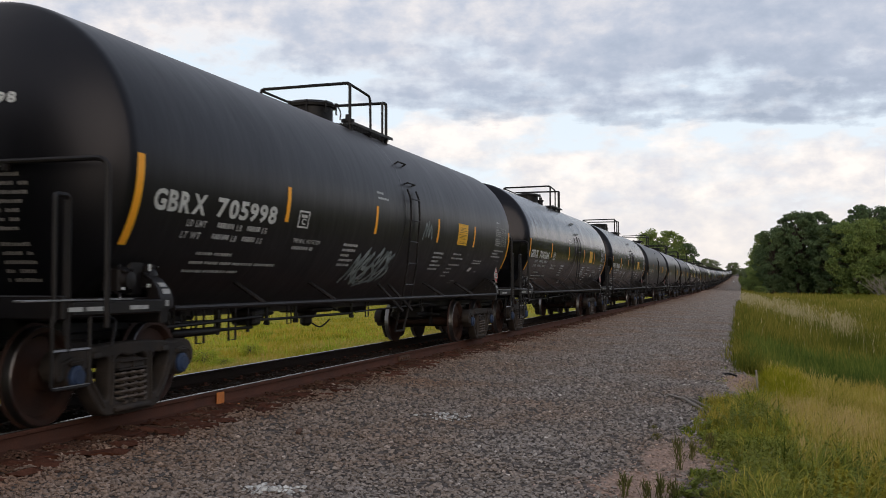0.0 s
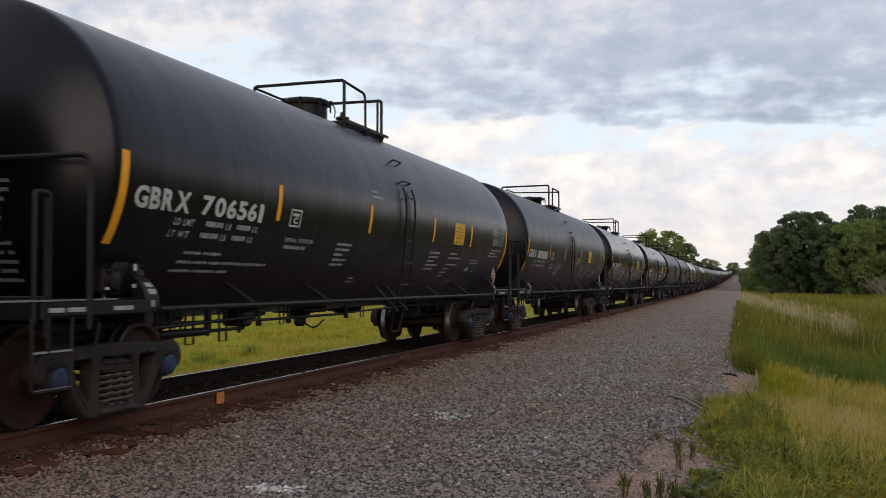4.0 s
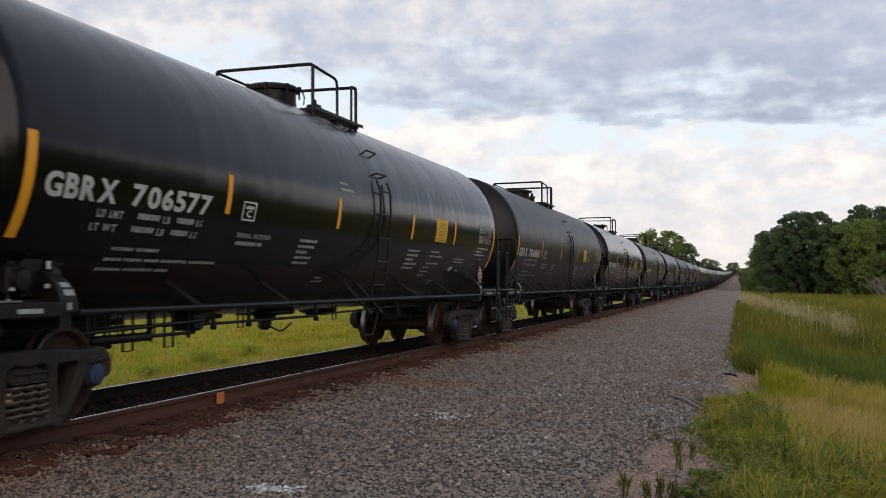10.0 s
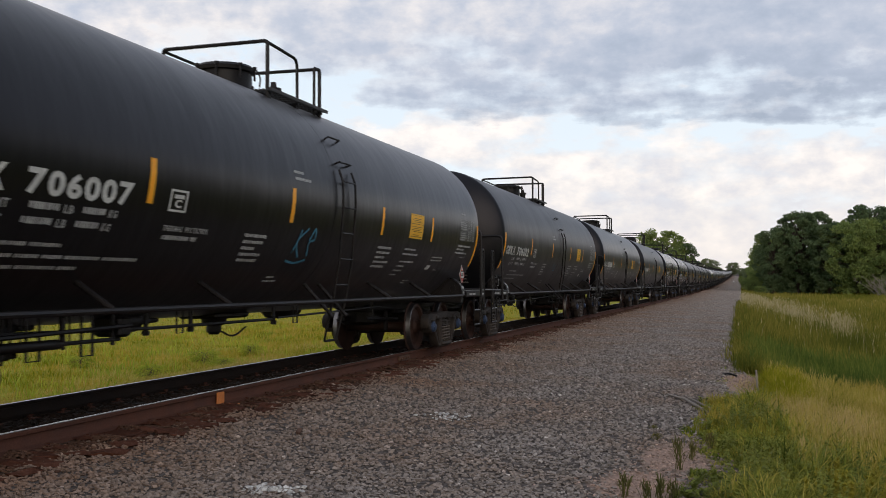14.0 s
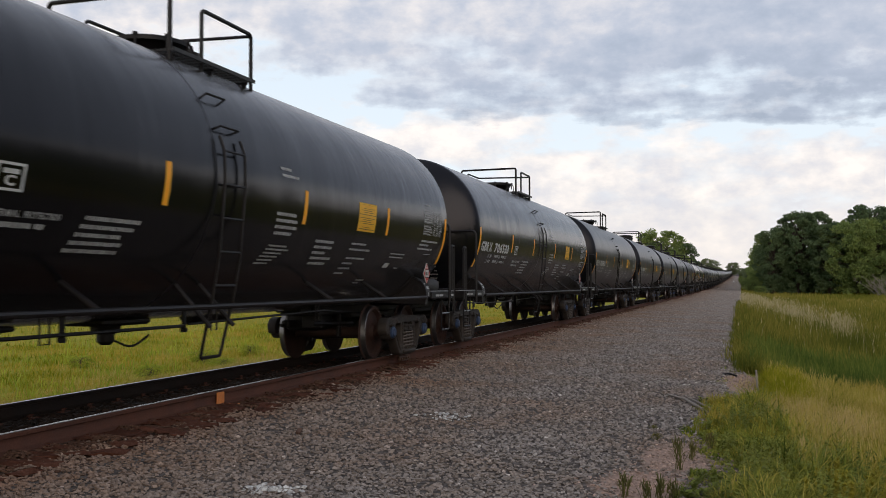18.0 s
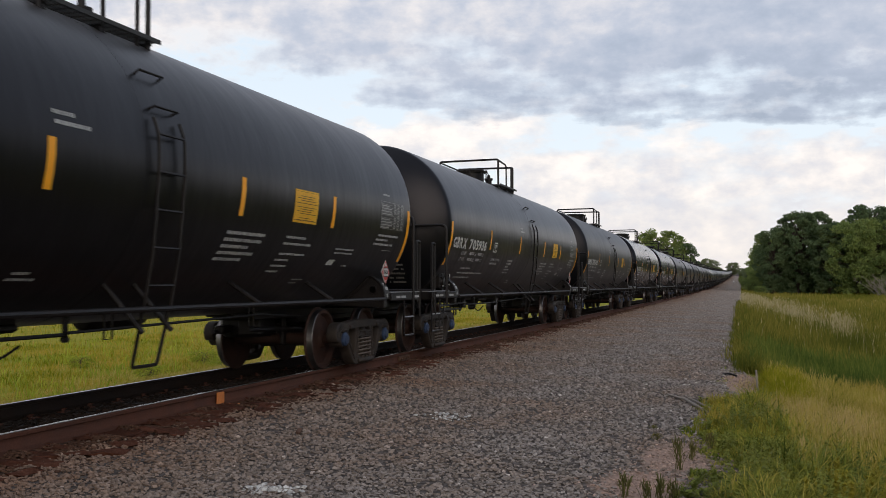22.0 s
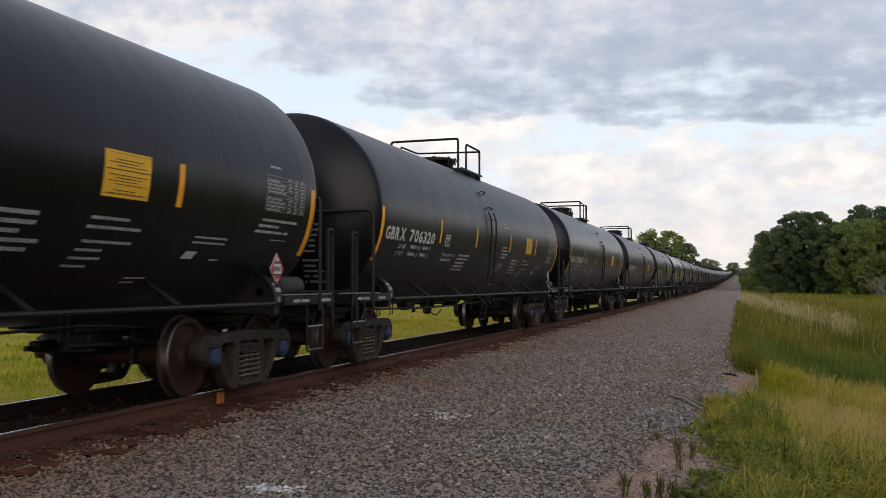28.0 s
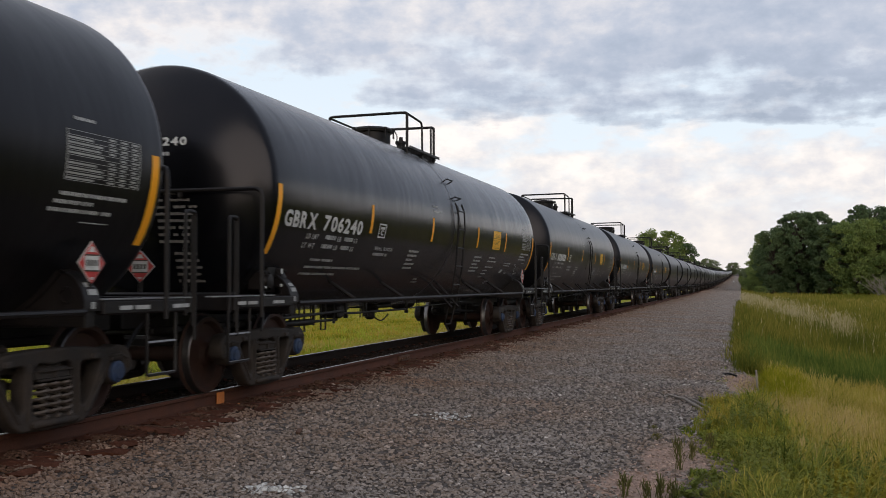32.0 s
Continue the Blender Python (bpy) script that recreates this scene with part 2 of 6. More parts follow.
def meadow_material(name, cols, scale):
    """Grass whose colour changes in drifts across the land, and a little from blade to blade."""
    mat = bpy.data.materials.new(name)
    k = Net(nodes_of(mat))
    rnd = k.n("ShaderNodeNewGeometry").outputs["Random Per Island"]
    co = k.n("ShaderNodeTexCoord").outputs["Object"]
    f = k.math("ADD", k.noise(co, scale, 4.0, 0.6), k.math("MULTIPLY", k.math("SUBTRACT", rnd, 0.5), 0.22))
    n = len(cols)
    col = k.ramp(f, [(0.33 + 0.34 * i / (n - 1), q) for i, q in enumerate(cols)])
    bs = k.n("ShaderNodeBsdfPrincipled", ins={"Base Color": col, "Roughness": 0.9, "Specular IOR Level": 0.02})
    tr = k.n("ShaderNodeBsdfTranslucent", ins={0: col})
    mx = k.n("ShaderNodeMixShader", ins={0: 0.35, 1: bs.outputs[0], 2: tr.outputs[0]})
    k.n("ShaderNodeOutputMaterial", ins={0: mx.outputs[0]})
    return mat


M_GRASS = meadow_material("green_grass", [(0.13, 0.145, 0.024), (0.215, 0.205, 0.036), (0.36, 0.28, 0.075)], 0.09)
M_REED = meadow_material("deep_green_reeds", [(0.090, 0.110, 0.020), (0.175, 0.175, 0.030), (0.33, 0.275, 0.060)], 0.4)
M_SEDGE = meadow_material("dark_green_sedge", [(0.068, 0.112, 0.024), (0.128, 0.172, 0.034), (0.25, 0.262, 0.056)], 0.7)
M_STRAW = leaf_material("dry_straw_grass", (0.42, 0.31, 0.14), (0.60, 0.45, 0.23))
M_DRYREED = leaf_material("pale_dry_reeds", (0.42, 0.345, 0.185), (0.66, 0.55, 0.34))
M_YGRASS = meadow_material("yellow_green_grass", [(0.205, 0.205, 0.027), (0.40, 0.33, 0.055), (0.60, 0.44, 0.145)], 1.0)
M_CLUMP = meadow_material("bright_clump_grass", [(0.15, 0.18, 0.012), (0.29, 0.285, 0.020), (0.44, 0.37, 0.05)], 1.5)
M_TUFT = leaf_material("brownish_weed_stems", (0.085, 0.095, 0.030), (0.20, 0.17, 0.06))
M_FLOWER = leaf_material("small_yellow_flowers", (0.55, 0.42, 0.03), (0.75, 0.60, 0.08))
M_MEADOW = meadow_material("bright_meadow_grass", [(0.125, 0.170, 0.010), (0.27, 0.262, 0.018), (0.46, 0.345, 0.045), (0.58, 0.385, 0.115)], 0.6)
M_TAN = meadow_material("tan_dry_grass", [(0.37, 0.315, 0.065), (0.51, 0.405, 0.115), (0.61, 0.455, 0.19)], 0.8)
M_PINKGRASS = leaf_material("pinkish_seed_heads", (0.50, 0.38, 0.15), (0.66, 0.49, 0.24))
M_WEED = meadow_material("low_weeds", [(0.094, 0.135, 0.023), (0.215, 0.242, 0.039), (0.39, 0.365, 0.060), (0.60, 0.47, 0.115)], 2.6)
M_WEEDDARK = meadow_material("dark_low_weeds", [(0.078, 0.112, 0.023), (0.180, 0.212, 0.039), (0.330, 0.325, 0.060), (0.54, 0.44, 0.11)], 2.6)
M_WEEDLEAF = leaf_material("dark_weed_leaves", (0.125, 0.168, 0.035), (0.36, 0.37, 0.080))
M_STALK = leaf_material("yellow_green_weed_leaves", (0.19, 0.18, 0.02), (0.36, 0.30, 0.035))
M_SHRUB = leaf_material("light_shrub_leaves", (0.23, 0.31, 0.03), (0.52, 0.53, 0.07))

# ---- mesh tools ----


class Shape:
    """Collects vertices and faces of one mesh."""

    def __init__(self):
        self.v, self.f = [], []

    def add(self, verts, faces):
        o = len(self.v)
        self.v += [tuple(p) for p in verts]
        self.f += [tuple(i + o for i in f) for f in faces]
        return self

    def box(self, x0, x1, y0, y1, z0, z1, bev=0.0):
        """A box with its long edges chamfered."""
        b = min(bev, 0.45 * min(x1 - x0, y1 - y0, z1 - z0))
        if b <= 0:
            v = [(x, y, z) for z in (z0, z1) for x, y in ((x0, y0), (x1, y0), (x1, y1), (x0, y1))]
            return self.add(v, [(3, 2, 1, 0), (4, 5, 6, 7), (0, 1, 5, 4), (1, 2, 6, 5), (2, 3, 7, 6), (3, 0, 4, 7)])
        v = []
        for z, i in ((z0, b), (z0 + b, 0), (z1 - b, 0), (z1, b)):
            a0, a1, c0, c1 = x0 + i, x1 - i, y0 + i, y1 - i
            v += [(a0 + b, c0, z), (a1 - b, c0, z), (a1, c0 + b, z), (a1, c1 - b, z), (a1 - b, c1, z), (a0 + b, c1, z), (a0, c1 - b, z), (a0, c0 + b, z)]
        f = [tuple(range(7, -1, -1)), tuple(range(24, 32))]
        for r in range(3):
            f += [(r * 8 + i, r * 8 + (i + 1) % 8, r * 8 + 8 + (i + 1) % 8, r * 8 + 8 + i) for i in range(8)]
        return self.add(v, f)

    def tube(self, pts, r, seg=8, bend=0.0):
        """A round bar along a line, its corners rounded by bend."""
        pts = [Vector(p) for p in pts]
        if bend > 0:
            out = [pts[0]]
            for a, b, c in zip(pts, pts[1:], pts[2:]):
                d0, d1 = (a - b), (c - b)
                t = min(bend, d0.length * 0.49, d1.length * 0.49)
                p0, p1 = b + d0.normalized() * t, b + d1.normalized() * t
                for i in range(5):
                    s = i / 4
                    out.append(p0 * (1 - s) ** 2 + b * 2 * s * (1 - s) + p1 * s * s)
            pts = out + [pts[-1]]
        v, n = [], len(pts)
        side = None
        for i, p in enumerate(pts):
            d = (pts[min(i + 1, n - 1)] - pts[max(i - 1, 0)]).normalized()
            if side is None:
                side = d.orthogonal().normalized()
            side = (side - d * side.dot(d)).normalized()
            up = d.cross(side)
            v += [p + (side * math.cos(a) + up * math.sin(a)) * r for a in (2 * math.pi * j / seg for j in range(seg))]
        f = [(i * seg + j, i * seg + (j + 1) % seg, (i + 1) * seg + (j + 1) % seg, (i + 1) * seg + j) for i in range(n - 1) for j in range(seg)]
        f += [tuple(range(seg - 1, -1, -1)), tuple(range((n - 1) * seg, n * seg))]
        return self.add(v, f)

    def lathe(self, prof, axis="y", seg=32, at=(0, 0, 0)):
        """Turns a profile of (along, radius) round an axis."""
        v, f, n = [], [], len(prof)
        for a, r in prof:
            for j in range(seg):
                c, s = r * math.cos(2 * math.pi * j / seg), r * math.sin(2 * math.pi * j / seg)
                p = (c, a, s) if axis == "y" else (a, s, c) if axis == "x" else (c, s, a)
                v.append((p[0] + at[0], p[1] + at[1], p[2] + at[2]))
        for i in range(n - 1):
            for j in range(seg):
                q = (i * seg + j, i * seg + (j + 1) % seg, (i + 1) * seg + (j + 1) % seg, (i + 1) * seg + j)
                f.append(q if axis == "z" else q[::-1] if axis == "y" else q)
        f += [tuple(range(seg)), tuple(range((n - 1) * seg, n * seg))]
        return self.add(v, f)

    def prism(self, outline, x0, x1, bev=0.02):
        """An outline in (y, z), counter-clockwise seen from +x, given depth from x0 to x1 with chamfered rims."""
        n = len(outline)
        cy, cz = sum(p[0] for p in outline) / n, sum(p[1] for p in outline) / n

        def ring(x, k):
            return [(x, p[0] + (cy - p[0]) * k, p[1] + (cz - p[1]) * k) for p in outline]
        v = ring(x0, bev) + ring(x0 + bev, 0) + ring(x1 - bev, 0) + ring(x1, bev)
        f = [tuple(range(n - 1, -1, -1)), tuple(range(3 * n, 4 * n))]
        for r in range(3):
            f += [(r * n + i, r * n + (i + 1) % n, r * n + n + (i + 1) % n, r * n + n + i) for i in range(n)]
        return self.add(v, f)

    def mesh(self, name, mat, smooth=True, angle=35):
        me = bpy.data.meshes.new(name)
        me.from_pydata(self.v, [], self.f)
        me.materials.append(mat)
        if smooth:
            me.shade_smooth()
            me.set_sharp_from_angle(angle=radians(angle))
        else:
            me.shade_flat()
        me.update()
        return me


def part(name, mesh, parent, label="", m=None):
    ob = new(name, mesh)
    ob.parent = parent
    if m is not None:
        ob.matrix_basis = m
    return tagged(ob, label) if label else ob


def thing(name, label, category, group="", kind="", mesh=None):
    return tagged(new(name, mesh), label, category, group, kind)


def big_mesh(name, verts, faces, mat, smooth=False):
    """A mesh of triangles or quads straight from arrays."""
    me = bpy.data.meshes.new(name)
    n, k = faces.shape
    me.vertices.add(len(verts))
    me.vertices.foreach_set("co", np.ascontiguousarray(verts, dtype=np.float32).ravel())
    me.loops.add(n * k)
    me.loops.foreach_set("vertex_index", np.ascontiguousarray(faces, dtype=np.int32).ravel())
    me.polygons.add(n)
    me.polygons.foreach_set("loop_start", np.arange(0, n * k, k, dtype=np.int32))
    me.polygons.foreach_set("use_smooth", np.full(n, smooth, dtype=bool))
    me.materials.append(mat)
    me.update(calc_edges=True)
    return me


# ---- the line of the track and the lie of the land ----
CAR = 18.111


def rise(y):
    """Height of the rail top over its level near the camera: the line climbs in the distance."""
    y = np.minimum(np.asarray(y, dtype=float), 2000.0)
    z = 0.0
    for start, end, k in ((90.0, 300.0, 2.4e-5), (480.0, 780.0, 1.0e-5)):
        a = np.clip(y, start, end) - start
        z = z + k * a * a + 2 * k * (end - start) * np.clip(y - end, 0, None)
    return z


def bank(a):
    """Height of the ground over the rail top, by the distance a across from the track's middle."""
    return np.interp(a, [-60, -14, -6.5, -3.4, -1.8, 0.68, 0.80, 1.25, 1.6, 2.2, 4.6, 6.4, 7.2, 9.0, 12, 60], [-1.5, -1.15, -1.0, -0.55, -0.20, -0.20, -0.176, -0.188, -0.205, -0.235, -0.31, -0.36, -0.45, -0.8, -1.05, -1.3])


def ground_z(x, y):
    x, y = np.asarray(x, float), np.asarray(y, float)
    a = x - TRACK_X
    soft = np.clip((np.abs(a) - 6) / 20, 0, 1)
    lump = 0.05 * np.sin(x * 0.9 + 0.3 * y) * np.sin(y * 0.55 - 0.2 * x) * soft
    return bank(a) + rise(y) + lump

# ---- tank cars ----
R_TANK, Z_TANK = 1.58, 2.455
SHELL = {-1: 7.67, 1: 7.96}
HEAD = 0.46


def on_tank(u, arc, off=0.0):
    """A point of the shell's camera side: along the car, and by degrees over the middle of the flank."""
    a = radians(arc)
    r = R_TANK + off
    return (r * math.cos(a), u, Z_TANK + r * math.sin(a))


def patch(s, u0, u1, a0, a1, off=0.004, lean=0.0):
    """A thin sheet on the shell; lean shifts its lower edge along the car."""
    n = max(2, int(abs(a1 - a0) / 4) + 1)
    m = max(2, int(abs(u1 - u0) / 0.8) + 1)
    v, f = [], []
    for i in range(n):
        for j in range(m):
            t = i / (n - 1)
            v.append(on_tank(u0 + (u1 - u0) * j / (m - 1) + lean * (1 - t), a0 + (a1 - a0) * t, off))
    for i in range(n - 1):
        for j in range(m - 1):
            f.append((i * m + j, i * m + j + 1, (i + 1) * m + j + 1, (i + 1) * m + j))
    s.add(v, f)


GLYPHS = {}


def glyph(ch):
    """Flat triangles of one bold letter, unit height, sliced across so that it can bend."""
    if ch not in GLYPHS:
        cu = bpy.data.curves.new("letter", "FONT")
        cu.body, cu.size, cu.offset, cu.resolution_u = ch, 1.0, 0.038, 3
        ob = bpy.data.objects.new("letter", cu)
        scene.collection.objects.link(ob)
        me = bpy.data.meshes.new_from_object(ob.evaluated_get(bpy.context.evaluated_depsgraph_get()))
        bpy.data.objects.remove(ob)
        bm = bmesh.new()
        bm.from_mesh(me)
        for i in range(1, 6):
            bmesh.ops.bisect_plane(bm, geom=bm.verts[:] + bm.edges[:] + bm.faces[:], plane_co=(0, i * 0.12, 0), plane_no=(0, 1, 0))
        bm.verts.index_update()
        vs = np.array([(v.co.x, v.co.y) for v in bm.verts])
        lo, hi = vs.min(0), vs.max(0)
        GLYPHS[ch] = ((vs - lo) / (hi - lo), [[v.index for v in f.verts] for f in bm.faces], (hi - lo)[0] / (hi - lo)[1])
        bm.free()
    return GLYPHS[ch]


def lettering(s, text, place, u0, width, height, gap=0.045):
    """Letters in a row: place(u, up) gives the point for a spot along and over the base line."""
    wide = [0.55 * height if c == " " else min(0.25, 1.02 * height * glyph(c)[2]) for c in text]
    wide = [max(w, 0.5 * height) if c == "1" else w for c, w in zip(text, wide)]
    k = (width - gap * (len(text) - 1)) / sum(wide)
    u = u0
    for c, w in zip(text, wide):
        if c != " ":
            vs, fs, _ = glyph(c)
            p0, pw = (0.12, 0.62) if c == "1" else (0.0, 1.0)
            s.add([place(u + (p0 + p[0] * pw) * w * k, p[1] * height) for p in vs], fs)
        u += w * k + gap


def bars(s, u0, rows, height=0.05, pitch=3.4, arc=0.0, lean=0.0):
    """Lines of small unreadable stencil print as broken bars."""
    deg = 0.8 * math.degrees(height / R_TANK)
    for i, ln in enumerate(rows):
        a1 = arc - i * pitch
        u = u0 + lean * i
        for w in (ln if isinstance(ln, (tuple, list)) else [ln]):
            if w < 0:
                u -= w
                continue
            # broken into strokes the size of letters
            m = max(1, int(round(w / (height * 0.72))))
            step = w / m
            for q in range(m):
                lo = a1 - deg * (1.0 if (q * 7 + i * 3) % 5 else 0.9)
                patch(s, u + q * step, u + q * step + step * (0.84 if (q + i) % 3 else 0.72), lo, a1)
            u += w + 0.035


def head_point(x, z, off=0.0, end=-1):
    rr = math.hypot(x, z - Z_TANK) / R_TANK
    d = HEAD * max(0.0, 1 - rr ** 2.4) ** 0.85
    return (x, end * (SHELL[end] + d + off), z)


def head_patch(s, x0, x1, z0, z1, off=0.006):
    n = 5
    v = [head_point(x0 + (x1 - x0) * j / (n - 1), z, off) for z in (z0, z1) for j in range(n)]
    s.add(v, [(j, j + 1, n + j + 1, n + j) for j in range(n - 1)])


def tank_mesh(seg=64):
    """The shell with a dished head at each end."""
    ends = {}
    for e in (-1, 1):
        ends[e] = []
        for i in range(13):
            rr = 0.972 * math.sin(i / 12 * math.pi / 2)
            ends[e].append((e * (SHELL[e] + HEAD * max(0.0, 1 - rr ** 2.4) ** 0.85), max(0.01, R_TANK * rr)))
        ends[e] += [(e * (SHELL[e] + 0.022), R_TANK * 0.988), (e * (SHELL[e] - 0.02), R_TANK * 0.997), (e * (SHELL[e] - 0.07), R_TANK)]
    prof = ends[-1] + [(u, R_TANK) for u in np.linspace(-7.2, 7.4, 9)] + ends[1][::-1]
    return Shape().lathe(prof, "y", seg, (0, 0, Z_TANK)).mesh("tank", M_TANK, angle=32)


def band_mesh():
    return Shape().lathe([(-0.03, R_TANK - 0.01), (-0.026, R_TANK + 0.0012), (0.026, R_TANK + 0.0012), (0.03, R_TANK - 0.01)], "y", 64, (0, 0, Z_TANK)).mesh("jacket_band", M_TANK)


def cast_plate(name, outlines, depth, bevel):
    """A cast plate from a rounded outline with openings, in (y, z), with depth across."""
    cu = bpy.data.curves.new(name, "CURVE")
    cu.dimensions, cu.fill_mode, cu.extrude, cu.bevel_depth, cu.bevel_resolution, cu.resolution_u = "2D", "BOTH", depth - bevel, bevel, 2, 3
    for pts in outlines:
        sp = cu.splines.new("BEZIER")
        sp.bezier_points.add(len(pts) - 1)
        sp.use_cyclic_u = True
        for bp, (y, z) in zip(sp.bezier_points, pts):
            bp.co = (y, z, 0)
            bp.handle_left_type = bp.handle_right_type = "AUTO"
    ob = bpy.data.objects.new(name, cu)
    scene.collection.objects.link(ob)
    me = bpy.data.meshes.new_from_object(ob.evaluated_get(bpy.context.evaluated_depsgraph_get()))
    bpy.data.objects.remove(ob)
    s = Shape().add([(v.co.z, v.co.x, v.co.y) for v in me.vertices], [tuple(p.vertices) for p in me.polygons])
    return s


def side_frame_mesh():
    """A cast truck side frame with a spring window and two side openings, centred on its truck."""
    half = [(0.45, 0.70), (0.78, 0.672), (0.98, 0.69), (1.11, 0.63), (1.14, 0.50), (1.07, 0.44), (1.02, 0.55), (0.82, 0.56), (0.73, 0.43), (0.57, 0.21), (0.43, 0.075), (0.30, 0.06)]
    outer = half + [(-y, z) for y, z in reversed(half)]
    window = [(-0.26, 0.16), (0.0, 0.15), (0.26, 0.16), (0.28, 0.40), (0.26, 0.60), (0.0, 0.61), (-0.26, 0.60), (-0.28, 0.40)]
    side = [(0.365, 0.60), (0.52, 0.612), (0.69, 0.588), (0.655, 0.47), (0.505, 0.22), (0.385, 0.18), (0.355, 0.40)]
    s = cast_plate("side_frame", [outer, window, side, [(-y, z) for y, z in reversed(side)]], 0.085, 0.022)
    s.box(-0.13, 0.13, -0.30, 0.30, 0.06, 0.13, 0.02)
    for e in (1, -1):
        # ribs along the diagonal members and round the bearing pocket
        s.tube([(0.085, e * 0.335, 0.14), (0.092, e * 0.32, 0.40), (0.085, e * 0.32, 0.62)], 0.018, 6)
        s.tube([(0.085, e * 0.44, 0.13), (0.092, e * 0.60, 0.33), (0.085, e * 0.74, 0.52)], 0.018, 6)
        s.tube([(0.085, e * 0.80, 0.60), (0.095, e * 0.95, 0.625), (0.085, e * 1.08, 0.58), (0.085, e * 1.10, 0.48)], 0.02, 6)
        s.box(0.02, 0.12, e * 0.889 - 0.09, e * 0.889 + 0.09, 0.56, 0.61, 0.01)
        s.box(0.06, 0.105, e * 0.58 - 0.06, e * 0.58 + 0.06, 0.60, 0.66, 0.01)
    return s.mesh("side_frame", M_CAST, angle=45)


def spring_mesh():
    s = Shape()
    pts = []
    for i in range(8 * 5 + 1):
        a = 2 * math.pi * i / 8
        pts.append((0.072 * math.cos(a), 0.072 * math.sin(a), 0.145 + 0.29 * i / 40))
    return s.tube(pts, 0.0145, 6).mesh("spring", M_SPRING)


def wheel_mesh():
    """Wheel with flange (towards -x), tread, rim, dished plate and hub; its outer face towards +x."""
    s = Shape()
    rim = [(-0.075, 0.10), (-0.075, 0.38), (-0.066, 0.475), (-0.05, 0.487), (-0.036, 0.475), (-0.026, 0.461), (0.0, 0.457), (0.056, 0.452), (0.062, 0.445), (0.062, 0.40), (0.045, 0.385), (0.0, 0.36), (-0.012, 0.25), (0.02, 0.15), (0.08, 0.125), (0.085, 0.10)]
    return s.lathe(rim, "x", 40).mesh("wheel", M_WHEEL, angle=40)


def tread_mesh():
    s = Shape()
    s.lathe([(-0.024, 0.4625), (0.0, 0.4585), (0.054, 0.4535), (0.062, 0.4465)], "x", 40)
    s.f = s.f[:-2]
    return s.mesh("tread", M_TREAD)


class Meshes:
    """Meshes shared by all cars."""


def pipe(name, pts, r, mat=None, bend=0.08, seg=8):
    return Shape().tube(pts, r, seg, bend).mesh(name, mat or M_BLACK)


def lid_bolts(s, r, z0, z1):
    """Swing bolts with wing nuts round a lid, a hinge and a short hanging chain."""
    for i in range(8):
        a = math.pi * (i + 0.3) / 4
        x, y = r * math.cos(a), r * math.sin(a)
        s.lathe([(z0, 0.016), (z1, 0.016), (z1 + 0.003, 0.034), (z1 + 0.035, 0.030)], "z", 7, (x, y, 0))
    s.box(-0.09, 0.09, r - 0.03, r + 0.09, z1 - 0.10, z1 + 0.02, 0.012)
    s.tube([(r, 0.12, z1), (r + 0.05, 0.16, z1 - 0.10), (r + 0.03, 0.17, z1 - 0.24)], 0.012, 5, 0.05)
    return s


